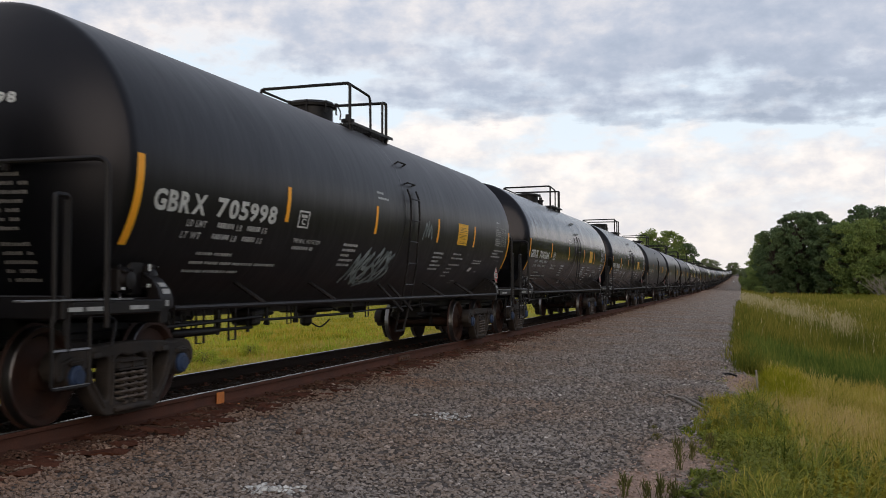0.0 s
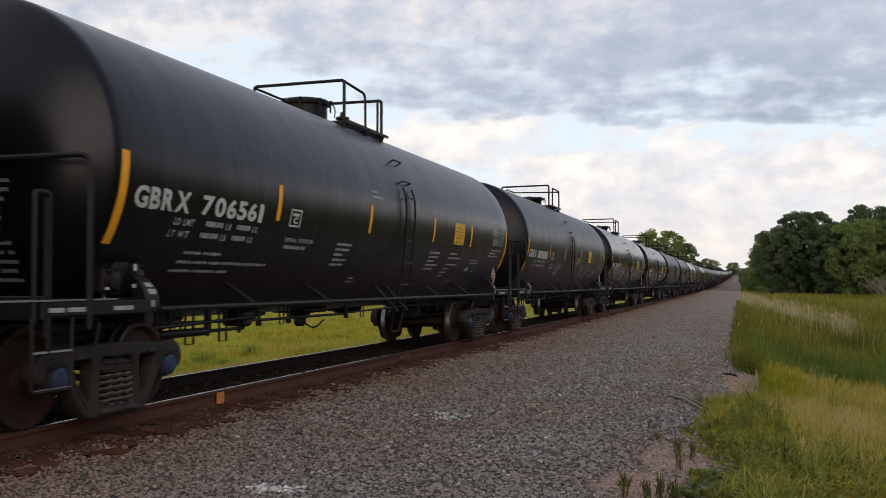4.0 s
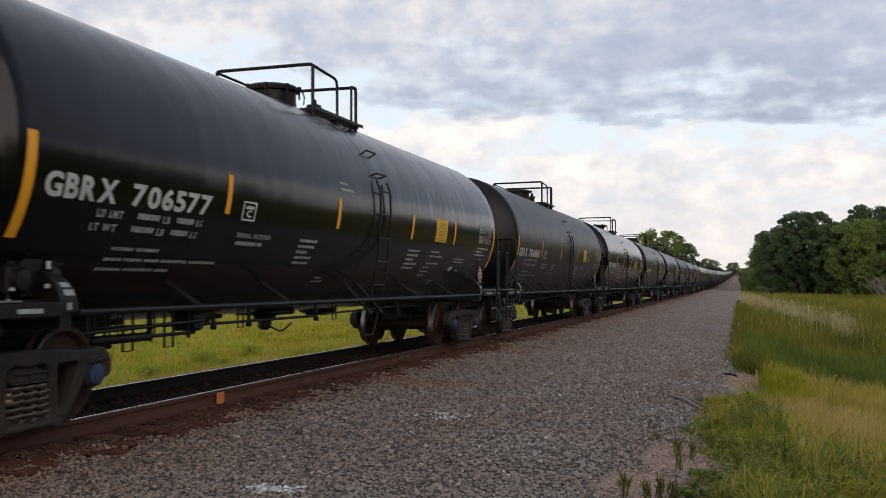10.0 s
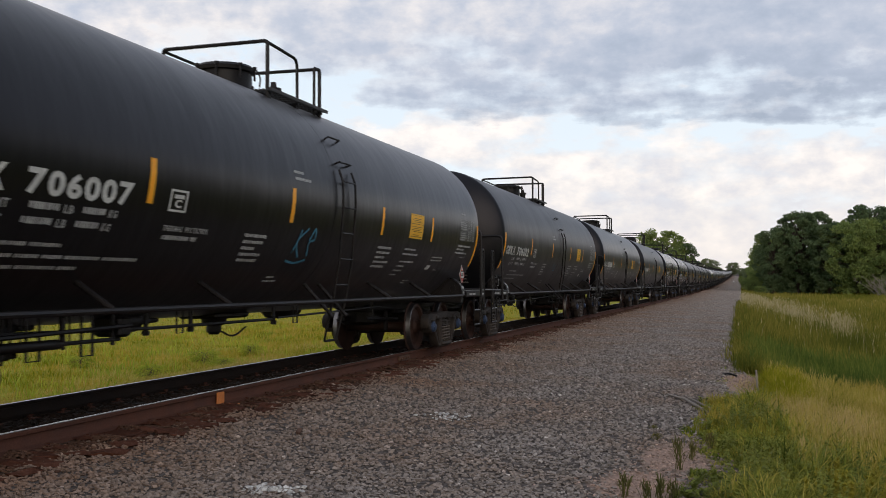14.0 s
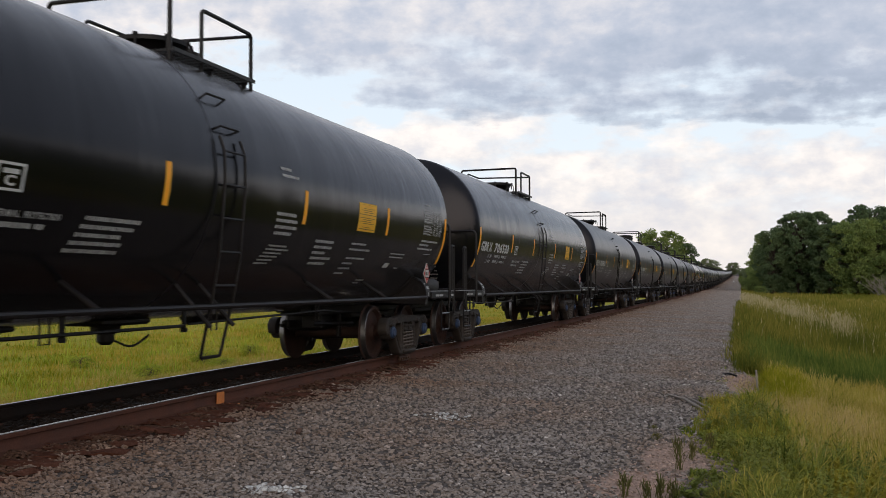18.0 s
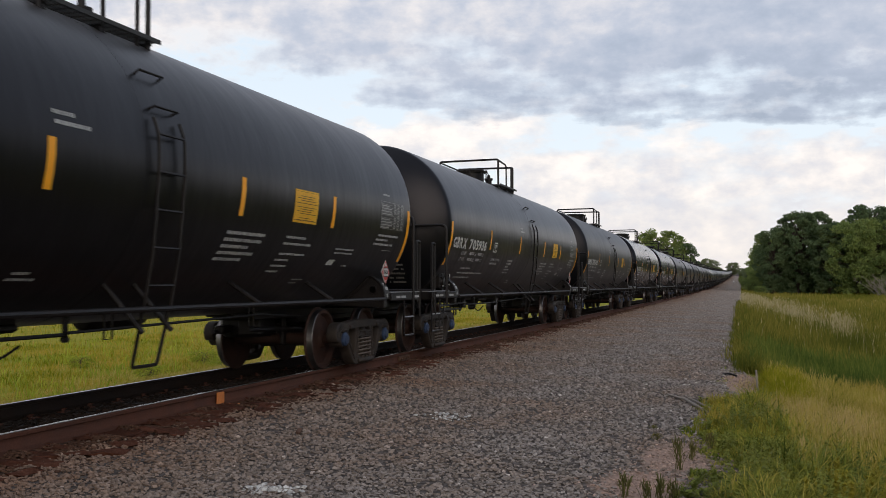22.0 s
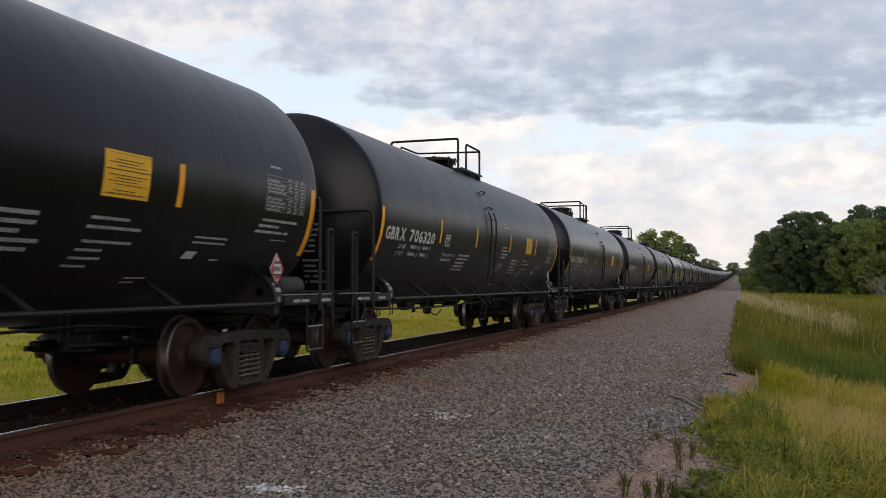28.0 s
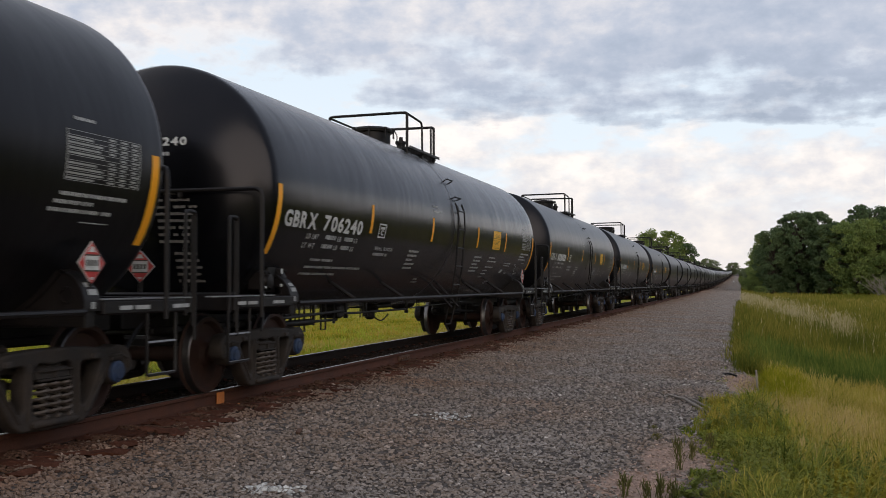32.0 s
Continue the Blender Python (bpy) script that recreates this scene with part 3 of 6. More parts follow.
def build_shared():
    K = Meshes()
    K.tank, K.tank_far, K.band = tank_mesh(64), tank_mesh(24), band_mesh()
    K.side_frame, K.spring, K.wheel, K.tread = side_frame_mesh(), spring_mesh(), wheel_mesh(), tread_mesh()
    K.axle = Shape().lathe([(-1.0, 0.075), (-0.72, 0.08), (-0.70, 0.11), (-0.5, 0.095), (0, 0.085), (0.5, 0.095), (0.70, 0.11), (0.72, 0.08), (1.0, 0.075)], "x", 16).mesh("axle", M_WHEEL)
    K.cap = Shape().lathe([(-0.02, 0.105), (0.05, 0.105), (0.06, 0.092), (0.065, 0.075), (0.08, 0.07), (0.085, 0.0)], "x", 16).mesh("bearing_cap", M_BLUE)
    K.bearing = Shape().lathe([(-0.10, 0.125), (0.08, 0.125), (0.10, 0.115)], "x", 18).mesh("bearing", M_CAST)
    K.bolster = Shape().box(-1.06, 1.06, -0.21, 0.21, 0.47, 0.62, 0.04).box(-0.5, 0.5, -0.18, 0.18, 0.6, 0.74, 0.03).mesh("truck_bolster", M_CAST)
    K.bolster_end = Shape().box(-0.12, 0.09, -0.235, 0.235, 0.455, 0.565, 0.025).box(0.08, 0.115, -0.225, 0.225, 0.455, 0.475, 0.006).box(0.08, 0.115, -0.225, 0.225, 0.535, 0.555, 0.006).box(0.08, 0.11, -0.012, 0.012, 0.475, 0.535).mesh("bolster_end", M_CAST)
    K.brake_beam = Shape().tube([(-0.8, 0, 0.36), (0, 0.12, 0.34), (0.8, 0, 0.36)], 0.035, 8).box(-0.9, -0.66, -0.03, 0.06, 0.25, 0.48, 0.015).box(0.66, 0.9, -0.03, 0.06, 0.25, 0.48, 0.015).mesh("brake_beam", M_CAST)
    # stub sill with draft gear, body bolster and its saddle
    K.stub = Shape().box(-0.33, 0.33, -2.5, 1.75, 0.78, 1.12, 0.02).box(-0.22, 0.22, -2.9, -2.4, 0.84, 1.05, 0.02).box(-0.36, 0.36, -1.1, 1.2, 0.70, 0.80, 0.02).mesh("stub_sill", M_BLACK)
    s = Shape()
    rim = [(1.47, 0.92), (1.48, 1.08), (1.45, 1.22), (1.37, 1.32), (1.28, 1.385), (1.17, 1.405)] + [(x, Z_TANK - math.sqrt(R_TANK ** 2 - x * x) + 0.01) for x in (1.0, 0.8, 0.55, 0.25)]
    s.prism([(-x, z) for x, z in rim] + [(x, z) for x, z in reversed(rim)], -0.07, 0.07, 0.008)
    s.v = [(y, x, z) for x, y, z in s.v]
    s.f = [f[::-1] for f in s.f]
    # a stiffening ring round the lightening hole of the web, seen on both faces
    for e in (1, -1):
        for y in (-0.072, 0.072):
            s.lathe([(0.0, 0.075), (0.014 * (1 if y > 0 else -1), 0.075), (0.014 * (1 if y > 0 else -1), 0.055), (0.0, 0.055)], "y", 16, (e * 1.28, y, 1.20))
    K.saddle = s.mesh("body_bolster", M_BLACK, angle=25)
    K.deck_edge = Shape().box(1.44, 1.525, -0.75, 0.75, 1.151, 1.168, 0.004).mesh("deck_edge", M_TREADPLATE)
    K.end_tank = Shape().lathe([(-0.35, 0.02), (-0.33, 0.10), (-0.28, 0.13), (0.28, 0.13), (0.33, 0.10), (0.35, 0.02)], "y", 20, (1.30, 0, 1.262)).mesh("air_reservoir", M_GREYBLACK)
    K.uncoupler = Shape().tube([(0.25, 0.55, 0.98), (1.40, 0.50, 0.99), (1.46, 0.48, 0.96), (1.48, 0.38, 0.74)], 0.014, 6, 0.03).mesh("uncoupling_lever", M_BLACK)
    # curved saddle wing that climbs the flank at each end
    s = Shape()
    n = 9
    v, f = [], []
    for i in range(n):
        a = radians(-41 - 23 * i / (n - 1))
        for r, y in ((R_TANK + 0.004, -0.10), (R_TANK + 0.05, -0.10), (R_TANK + 0.05, 0.10), (R_TANK + 0.004, 0.10)):
            v.append((r * math.cos(a), y, Z_TANK + r * math.sin(a)))
    for i in range(n - 1):
        f += [(i * 4 + j, i * 4 + (j + 1) % 4, i * 4 + 4 + (j + 1) % 4, i * 4 + 4 + j) for j in range(4)]
    f += [(0, 1, 2, 3), (n * 4 - 1, n * 4 - 2, n * 4 - 3, n * 4 - 4)]
    s.add(v, f)
    # thin flange that rises from the side sill and closes on the flank, with a web behind it
    line = [(1.50, 1.06), (1.50, 1.15), (1.465, 1.25), (1.39, 1.34), (1.29, 1.405), (1.19, 1.43)]
    v, f = [], []
    for i, (x, z) in enumerate(line):
        hw = 0.125 - 0.01 * i
        v += [(x, -hw, z), (x, hw, z), (x - 0.022, hw, z), (x - 0.022, -hw, z)]
    for i in range(len(line) - 1):
        f += [(i * 4 + j, i * 4 + (j + 1) % 4, i * 4 + 4 + (j + 1) % 4, i * 4 + 4 + j) for j in range(4)]
    f += [(3, 2, 1, 0), (len(v) - 4, len(v) - 3, len(v) - 2, len(v) - 1)]
    s.add(v, f)
    v, f = [], []
    for x, z in line:
        xi = min(x - 0.03, math.sqrt(max(0.2, R_TANK ** 2 - (z - Z_TANK) ** 2)))
        v += [(x - 0.01, -0.012, z), (x - 0.01, 0.012, z), (xi, 0.012, z), (xi, -0.012, z)]
    for i in range(len(line) - 1):
        f += [(i * 4 + j, i * 4 + (j + 1) % 4, i * 4 + 4 + (j + 1) % 4, i * 4 + 4 + j) for j in range(4)]
    s.add(v, f)
    K.wing = s.mesh("saddle_wing", M_BLACK, angle=30)
    K.deck = Shape().box(-1.5, 1.5, -0.32, 0.32, 1.12, 1.17, 0.01).box(-1.52, 1.52, 0.30, 0.36, 1.00, 1.20, 0.01).mesh("end_deck", M_BLACK)
    K.side_sill = Shape().box(1.42, 1.53, -0.68, 0.68, 1.02, 1.15, 0.015).mesh("end_side_sill", M_BLACK)
    K.coupler = Shape().box(-0.09, 0.09, -0.72, -0.1, 0.80, 0.98, 0.03).box(-0.17, 0.13, -0.98, -0.70, 0.74, 1.02, 0.05).box(0.09, 0.17, -1.0, -0.80, 0.80, 0.96, 0.03).mesh("coupler", M_CAST)
    K.hose = Shape().tube([(0.3, 0.1, 0.95), (0.34, -0.35, 0.86), (0.3, -0.65, 0.52), (0.2, -0.85, 0.44)], 0.028, 8, 0.2).mesh("air_hose", M_BLACK)
    K.rail_pipe = pipe("side_rail", [(1.5, -6.88, 1.055), (1.5, 6.88, 1.055)], 0.029)
    K.strut = pipe("strut", [(1.03, 0, 1.36), (1.5, 0, 1.06)], 0.030)
    # end handrail hoop across the car, narrow safety hoops, sill steps
    K.hoop = Shape().tube([(1.62, 0, 0.96), (1.62, 0, 2.44), (-1.62, 0, 2.44), (-1.62, 0, 0.96)], 0.026, 8, 0.12).lathe([(2.36, 0.03), (2.42, 0.035)], "z", 8, (0.55, 0, 0)).mesh("end_handrail", M_BLACK)
    K.hoop_far = Shape().tube([(1.62, -0.58, 0.96), (1.62, -0.58, 2.42), (1.34, -0.34, 2.44), (1.0, -0.08, 2.44), (-1.0, -0.08, 2.44), (-1.34, -0.34, 2.44), (-1.62, -0.58, 2.42), (-1.62, -0.58, 0.96)], 0.026, 8, 0.12).mesh("end_handrail", M_BLACK)
    K.safety = Shape().tube([(1.5, 0.09, 0.72), (1.5, 0.09, 2.04), (1.5, -0.09, 2.04), (1.5, -0.09, 0.98)], 0.022, 8, 0.05).box(1.47, 1.5, 0.05, 0.12, 0.86, 2.0, 0.008).mesh("safety_post", M_BLACK)
    K.step = Shape().tube([(1.5, -0.25, 1.03), (1.5, -0.25, 0.43), (1.5, 0.25, 0.43), (1.5, 0.25, 1.03)], 0.017, 6, 0.03).tube([(1.5, -0.25, 0.74), (1.5, 0.25, 0.74)], 0.015, 6).mesh("sill_step", M_BLACK)
    # upward faces of the step's cross bars take the brighter steel
    K.step.materials.append(M_TREADPLATE)
    for p in K.step.polygons:
        if abs(p.center.y) < 0.23 and p.normal.z > 0.2:
            p.material_index = 1
    # brake gear on the near end of the car
    s = Shape().box(1.02, 1.26, -0.13, 0.13, 1.17, 1.56, 0.025).box(1.08, 1.30, -0.34, -0.13, 1.20, 1.46, 0.03).box(1.10, 1.30, 0.13, 0.30, 1.18, 1.50, 0.03)
    s.lathe([(1.24, 0.10), (1.30, 0.10), (1.32, 0.085), (1.35, 0.085), (1.36, 0.03)], "x", 14, (0, -0.23, 1.33)).lathe([(1.24, 0.085), (1.31, 0.085), (1.33, 0.06)], "x", 14, (0, 0.21, 1.36))
    s.lathe([(1.54, 0.10), (1.60, 0.10), (1.62, 0.07), (1.68, 0.065), (1.70, 0.02)], "z", 14, (1.14, 0.0, 0)).lathe([(1.46, 0.05), (1.58, 0.05), (1.60, 0.03)], "z", 10, (1.2, -0.24, 0))
    for y, z in ((-0.30, 1.24), (-0.16, 1.24), (-0.30, 1.42), (-0.16, 1.42), (0.16, 1.22), (0.27, 1.22), (0.16, 1.46), (0.27, 1.46)):
        s.lathe([(1.29, 0.018), (1.325, 0.018), (1.33, 0.01)], "x", 6, (0, y, z))
    s.tube([(1.22, -0.3, 1.22), (1.36, -0.42, 1.20), (1.36, -0.46, 1.02)], 0.018, 6, 0.05).tube([(1.25, 0.26, 1.3), (1.36, 0.36, 1.26), (1.34, 0.42, 1.02)], 0.018, 6, 0.05)
    s.box(0.9, 1.34, -0.5, 0.38, 1.13, 1.17, 0.01)
    s.box(1.355, 1.372, 0.02, 0.075, 1.42, 1.49, 0.002).box(1.355, 1.372, 0.0, 0.07, 1.26, 1.30, 0.002).box(1.355, 1.372, -0.42, -0.36, 1.24, 1.27, 0.002)
    K.valve = s.mesh("brake_valve", M_BLACK, angle=40)
    # pale tags on its face
    K.valve.materials.append(M_WHITE)
    for p in K.valve.polygons:
        if p.center.x > 1.3715 and p.normal.x > 0.9 and p.area < 0.006:
            p.material_index = 1
    K.reservoir = Shape().lathe([(-0.5, 0.02), (-0.47, 0.13), (-0.40, 0.17), (0.40, 0.17), (0.47, 0.13), (0.5, 0.02)], "y", 20, (-0.1, 0, 0.93)).mesh("air_reservoir", M_BLACK)
    K.cylinder = Shape().lathe([(-0.2, 0.08), (-0.18, 0.115), (0.14, 0.115), (0.17, 0.05), (0.6, 0.025)], "y", 18, (0.40, 0, 0.88)).mesh("brake_cylinder", M_BLACK)
    rig = Shape().lathe([(-5.5, 0.02), (-5.45, 0.05), (-4.5, 0.05), (-4.45, 0.022), (-3.5, 0.022)], "y", 10, (0.62, 0, 0.72))
    for u in (-5.35, -4.85, -4.05):
        rig.tube([(0.62, u - 0.09, 0.98), (0.62, u - 0.09, 0.58), (0.62, u + 0.09, 0.58), (0.62, u + 0.09, 0.98)], 0.016, 6)
    for u in (-5.55, -4.42, -3.62):
        rig.box(0.60, 0.64, u - 0.025, u + 0.025, 0.66, 0.98, 0.01)
    rig.box(0.35, 0.70, -3.60, -3.38, 0.74, 0.96, 0.03)
    rig.tube([(0.7, -6.3, 0.80), (0.7, -3.4, 0.86)], 0.022, 6)
    K.rigging = rig.mesh("brake_rigging", M_BLACK, angle=40)
    K.rod = Shape().tube([(0.55, -6.2, 0.86), (0.55, -2.7, 0.80), (0.55, 0.3, 0.80)], 0.02, 6).tube([(0.6, 0.3, 0.82), (0.6, 4.4, 0.88), (0.5, 6.0, 0.80)], 0.016, 6).tube([(0.9, -6.6, 1.03), (0.9, 6.6, 1.03)], 0.018, 6).mesh("brake_rod", M_BLACK)
    K.hanger = Shape().tube([(0.5, -0.07, 1.0), (0.5, -0.07, 0.72), (0.5, 0.07, 0.72), (0.5, 0.07, 1.0)], 0.012, 6).mesh("rod_hanger", M_BLACK)
    K.lever = Shape().box(0.50, 0.53, -0.04, 0.04, 0.72, 1.0, 0.01).lathe([(0.48, 0.03), (0.55, 0.03)], "x", 10, (0, 0, 0.75)).mesh("brake_lever", M_BLACK)
    K.rig = Shape().tube([(0.3, -0.9, 0.66), (0.28, 0.9, 0.60)], 0.035, 6).box(0.2, 0.26, 0.3, 0.42, 0.38, 0.82, 0.015).box(-0.05, 0.3, -0.55, -0.4, 0.56, 0.80, 0.02).tube([(-0.3, -0.8, 0.62), (-0.28, 0.9, 0.55)], 0.03, 6).box(-0.42, 0.16, -0.42, 0.30, 0.52, 0.86, 0.05).box(-0.34, -0.20, -0.72, -0.40, 0.58, 0.70, 0.02).mesh("dead_lever", M_BLACK)
    # bottom outlet valve with its skid and chain
    s = Shape().lathe([(0.62, 0.06), (0.66, 0.10), (0.74, 0.10), (0.76, 0.16), (0.98, 0.20), (1.02, 0.2)], "z", 16, (0.1, 0, 0))
    s.box(-0.2, 0.4, -0.45, 0.45, 0.84, 0.93, 0.03).tube([(0.15, 0.1, 0.66), (0.2, 0.35, 0.56), (0.25, 0.62, 0.70)], 0.014, 6, 0.2)
    K.outlet = s.mesh("outlet_valve", M_BLACK, angle=40)
    # tank top
    K.manway = Shape().lathe([(3.95, 0.37), (4.27, 0.37), (4.28, 0.42), (4.33, 0.43), (4.34, 0.40), (4.37, 0.38), (4.39, 0.2), (4.40, 0.02)], "z", 28)
    K.manway = lid_bolts(K.manway, 0.43, 4.16, 4.325).mesh("manway", M_BLACK, angle=40)
    K.manway_low = Shape().lathe([(3.95, 0.30), (4.06, 0.32), (4.17, 0.43), (4.18, 0.48), (4.23, 0.48), (4.24, 0.44), (4.26, 0.38), (4.28, 0.02)], "z", 28)
    K.manway_low = lid_bolts(K.manway_low, 0.475, 4.08, 4.225).mesh("manway", M_BLACK, angle=40)
    K.fitting = Shape().lathe([(3.95, 0.09), (4.18, 0.09), (4.19, 0.12), (4.24, 0.12), (4.25, 0.05), (4.33, 0.04), (4.34, 0.01)], "z", 14).mesh("top_valve", M_BLACK, angle=40)
    s = Shape()
    for i in range(9):
        x = 0.42 + 0.055 * i
        s.box(x, x + 0.012, -0.95, 0.95, 3.905, 3.93)
    for i in range(14):
        y = -0.93 + 1.86 * i / 13
        s.box(0.41, 0.88, y - 0.006, y + 0.006, 3.90, 3.92)
    s.box(0.40, 0.42, -0.97, 0.97, 3.89, 3.935).box(0.87, 0.89, -0.97, 0.97, 3.89, 3.935)
    K.grating = s.mesh("walkway_grating", M_GREYBLACK, smooth=False)
    K.bracket = Shape().box(0.44, 0.84, -0.02, 0.02, 3.855, 3.888, 0.005).box(0.76, 0.82, -0.02, 0.02, 3.78, 3.86, 0.005).mesh("walkway_bracket", M_BLACK)
    r = 0.028
    zt = 4.585
    K.hoop1 = Shape().tube([(0.8, 0, 3.74), (0.8, 0, zt), (-0.8, 0, zt - 0.02), (-0.8, 0, 3.8)], r, 8, 0.06).mesh("guard_hoop", M_BLACK)
    K.siderail1 = Shape().tube([(0.8, 0.0, zt - 0.02), (0.8, 0.94, zt - 0.06), (0.8, 0.96, 3.78)], r * 0.8, 8, 0.12).mesh("guard_side_rail", M_BLACK)
    K.siderail_far = Shape().tube([(-0.8, 0.0, zt - 0.04), (-0.8, 1.72, zt - 0.05)], r * 0.8, 8).mesh("guard_side_rail", M_BLACK)
    K.hoop2 = Shape().tube([(0.8, 0, 3.77), (0.8, 0, zt - 0.03), (-0.8, 0, zt - 0.03), (-0.8, 0, 3.8)], r, 8, 0.06).tube([(0.8, -0.2, 3.77), (0.8, -0.2, zt - 0.05), (0.8, 0.0, zt - 0.05)], r * 0.8, 8, 0.04).mesh("guard_hoop", M_BLACK)
    K.loop = Shape().tube([(0.8, 0.0, 3.77), (0.8, 0.0, zt - 0.04), (0.8, 1.25, zt - 0.04), (0.8, 1.25, 3.77)], r * 0.9, 8, 0.07).mesh("guard_loop", M_BLACK)
    K.far_loop = Shape().tube([(-0.8, 0.0, 3.8), (-0.8, 0.0, zt - 0.04), (-0.8, 1.25, zt - 0.04), (0.8, 1.25, zt - 0.06)], r * 0.8, 8, 0.07).mesh("guard_loop", M_BLACK)
    # flank ladder: two stiles, rungs, stand-offs, and hand grips over the shoulder
    s = Shape()
    for u in (-0.23, 0.23):
        s.tube([(1.565, u, 2.88), (1.625, u, 2.72), (1.635, u, 2.4), (1.57, u, 1.6), (1.47, u, 1.02)], 0.018, 6, 0.06)
    K.stiles = s.mesh("ladder_stile_pair", M_BLACK)
    K.rung = Shape().tube([(0, -0.23, 0), (0, 0.23, 0)], 0.014, 6).mesh("rung", M_BLACK)
    K.stirrup = Shape().tube([(1.47, -0.23, 1.06), (1.34, -0.21, 0.50), (1.34, 0.21, 0.50), (1.47, 0.23, 1.06)], 0.018, 6, 0.03).mesh("ladder_stirrup", M_BLACK)
    K.grip = [Shape().tube([on_tank(-0.2, arc, 0), on_tank(-0.2, arc, 0.07), on_tank(0.2, arc, 0.07), on_tank(0.2, arc, 0)], 0.014, 6).mesh("hand_grip", M_BLACK) for arc in (19, 33)]
    K.cross = Shape().tube([(1.0, 0, 1.36), (1.5, 0.0, 0.84)], 0.026, 6).mesh("ladder_brace", M_BLACK)

    # markings
    def marks(name, mat, fill):
        q = Shape()
        fill(q)
        return q.mesh(name, mat)
    K.stripe = marks("reflective_stripe", M_YELLOW, lambda q: patch(q, -0.05, 0.05, -14.5, 1.2))
    K.long_stripe = marks("long_reflective_stripe", M_YELLOW, lambda q: patch(q, -0.06, 0.06, -30.0, 2.0))
    K.notice = marks("yellow_notice", M_DECAL, lambda q: patch(q, 3.38, 4.1, -14.0, 1.2))

    def notice_lines(q):
        for i in range(13):
            if i not in (0, 4, 5, 10):
                patch(q, 3.45 + 0.1 * (i % 2), 4.03 - 0.07 * (i % 3), -0.75 - 1.0 * i, -0.52 - 1.0 * i, 0.007)
        patch(q, 3.4, 4.08, 0.35, 0.45, 0.007), patch(q, 3.4, 4.08, -12.95, -12.85, 0.007), patch(q, 3.4, 4.08, -5.0, -4.75, 0.007)
    K.notice_lines = marks("notice_print", M_DARKPRINT, notice_lines)
    def flank_row(arc):
        return lambda u, up: on_tank(u, arc + math.degrees(up / R_TANK), 0.005)

    def capacity(q):
        for arc, w1, w2, u in ((-21.0, "LD", "LMT", -6.62), (-25.7, "LT", "WT", -6.66)):
            lettering(q, w1, flank_row(arc), u, 0.12, 0.075, 0.015)
            lettering(q, w2, flank_row(arc), u + 0.18, 0.20, 0.075, 0.015)
            bars(q, u + 0.62, [[0.38]], 0.075, 3, arc + 2.72)
            lettering(q, "LB", flank_row(arc), u + 1.05, 0.12, 0.075, 0.015)
            bars(q, u + 1.30, [[0.32]], 0.075, 3, arc + 2.72)
            lettering(q, "KG", flank_row(arc), u + 1.67, 0.12, 0.075, 0.015)
    K.capacity = marks("capacity_print", M_GREY, capacity)
    K.spec = marks("specification_print", M_GREY, lambda q: bars(q, -6.2, [[0.35, 0.4], [0.28, 0.3, 0.26, 0.5, 0.55], [0.4, 0.5, 0.25]], 0.047, 4.2, -31.0, -0.03))
    K.plate = marks("stencil_box", M_WHITE, lambda q: (patch(q, -4.04, -3.72, -9.0, -8.2), patch(q, -4.04, -3.72, -16.3, -15.5), patch(q, -4.04, -4.01, -15.5, -9.0), patch(q, -3.75, -3.72, -15.5, -9.0), patch(q, -3.97, -3.79, -11.4, -10.0), lettering(q, "C", flank_row(-14.8), -3.94, 0.12, 0.085)))
    K.test = marks("protection_print", M_GREY, lambda q: (lettering(q, "THERMAL", flank_row(-23.6), -4.03, 0.36, 0.058, 0.012), lettering(q, "PROTECTION", flank_row(-23.6), -3.62, 0.44, 0.058, 0.01), bars(q, -3.99, [[0.5, 0.12]], 0.06, 3.6, -25.2)))
    K.tank_gloss = K.tank.copy()
    K.tank_gloss.materials[0] = M_TANKGLOSS
    K.service_wide = marks("service_print", M_GREY, lambda q: bars(q, -2.86, [[0.84], [0.80], [0.67], [0.76], [0.78]], 0.05, 2.9, -21.0, -0.03))
    K.service = marks("service_print", M_GREY, lambda q: bars(q, -2.34, [[0.55], [0.5], [0.32], [0.52], [0.48]], 0.05, 2.9, -21.5, 0.02))
    K.small = marks("small_print", M_GREY, lambda q: bars(q, -1.2, [[0.22], [0.36]], 0.04, 2.6, -42.0, -0.02))
    K.upper = marks("upper_print", M_GREY, lambda q: bars(q, -1.24, [[0.3], [0.48]], 0.045, 3.0, 9.6, 0.03))
    K.block1 = marks("valve_print", M_GREY, lambda q: bars(q, 2.05, [[0.62], [0.6], [0.42], [0.68], [0.56]], 0.05, 3.0, -21.0, 0.02))
    K.block1_wide = marks("valve_print", M_GREY, lambda q: bars(q, 1.84, [[0.92], [0.9], [0.64], [0.84], [0.62]], 0.05, 3.0, -21.0, -0.01))
    K.block2 = marks("lining_print", M_GREY, lambda q: bars(q, 3.34, [[0.58], [0.82]], 0.040, 3.2, -20.6, -0.02))
    K.block3 = marks("coating_print", M_GREY, lambda q: bars(q, 3.34, [[0.74], [0.38], [0.44], [0.34]], 0.038, 3.2, -29.0, -0.03))
    K.block4 = marks("commodity_print", M_GREY, lambda q: (bars(q, 5.02, [[0.7], [0.68]], 0.03, 2.2, -24.5), bars(q, 4.2, [[0.36], [0.22]], 0.03, 2.2, -43.5)))
    K.block6 = marks("relief_print", M_GREY, lambda q: bars(q, 0.72, [[0.55], [0.6], [0.62], [0.5]], 0.05, 2.9, -10.5, 0.01))
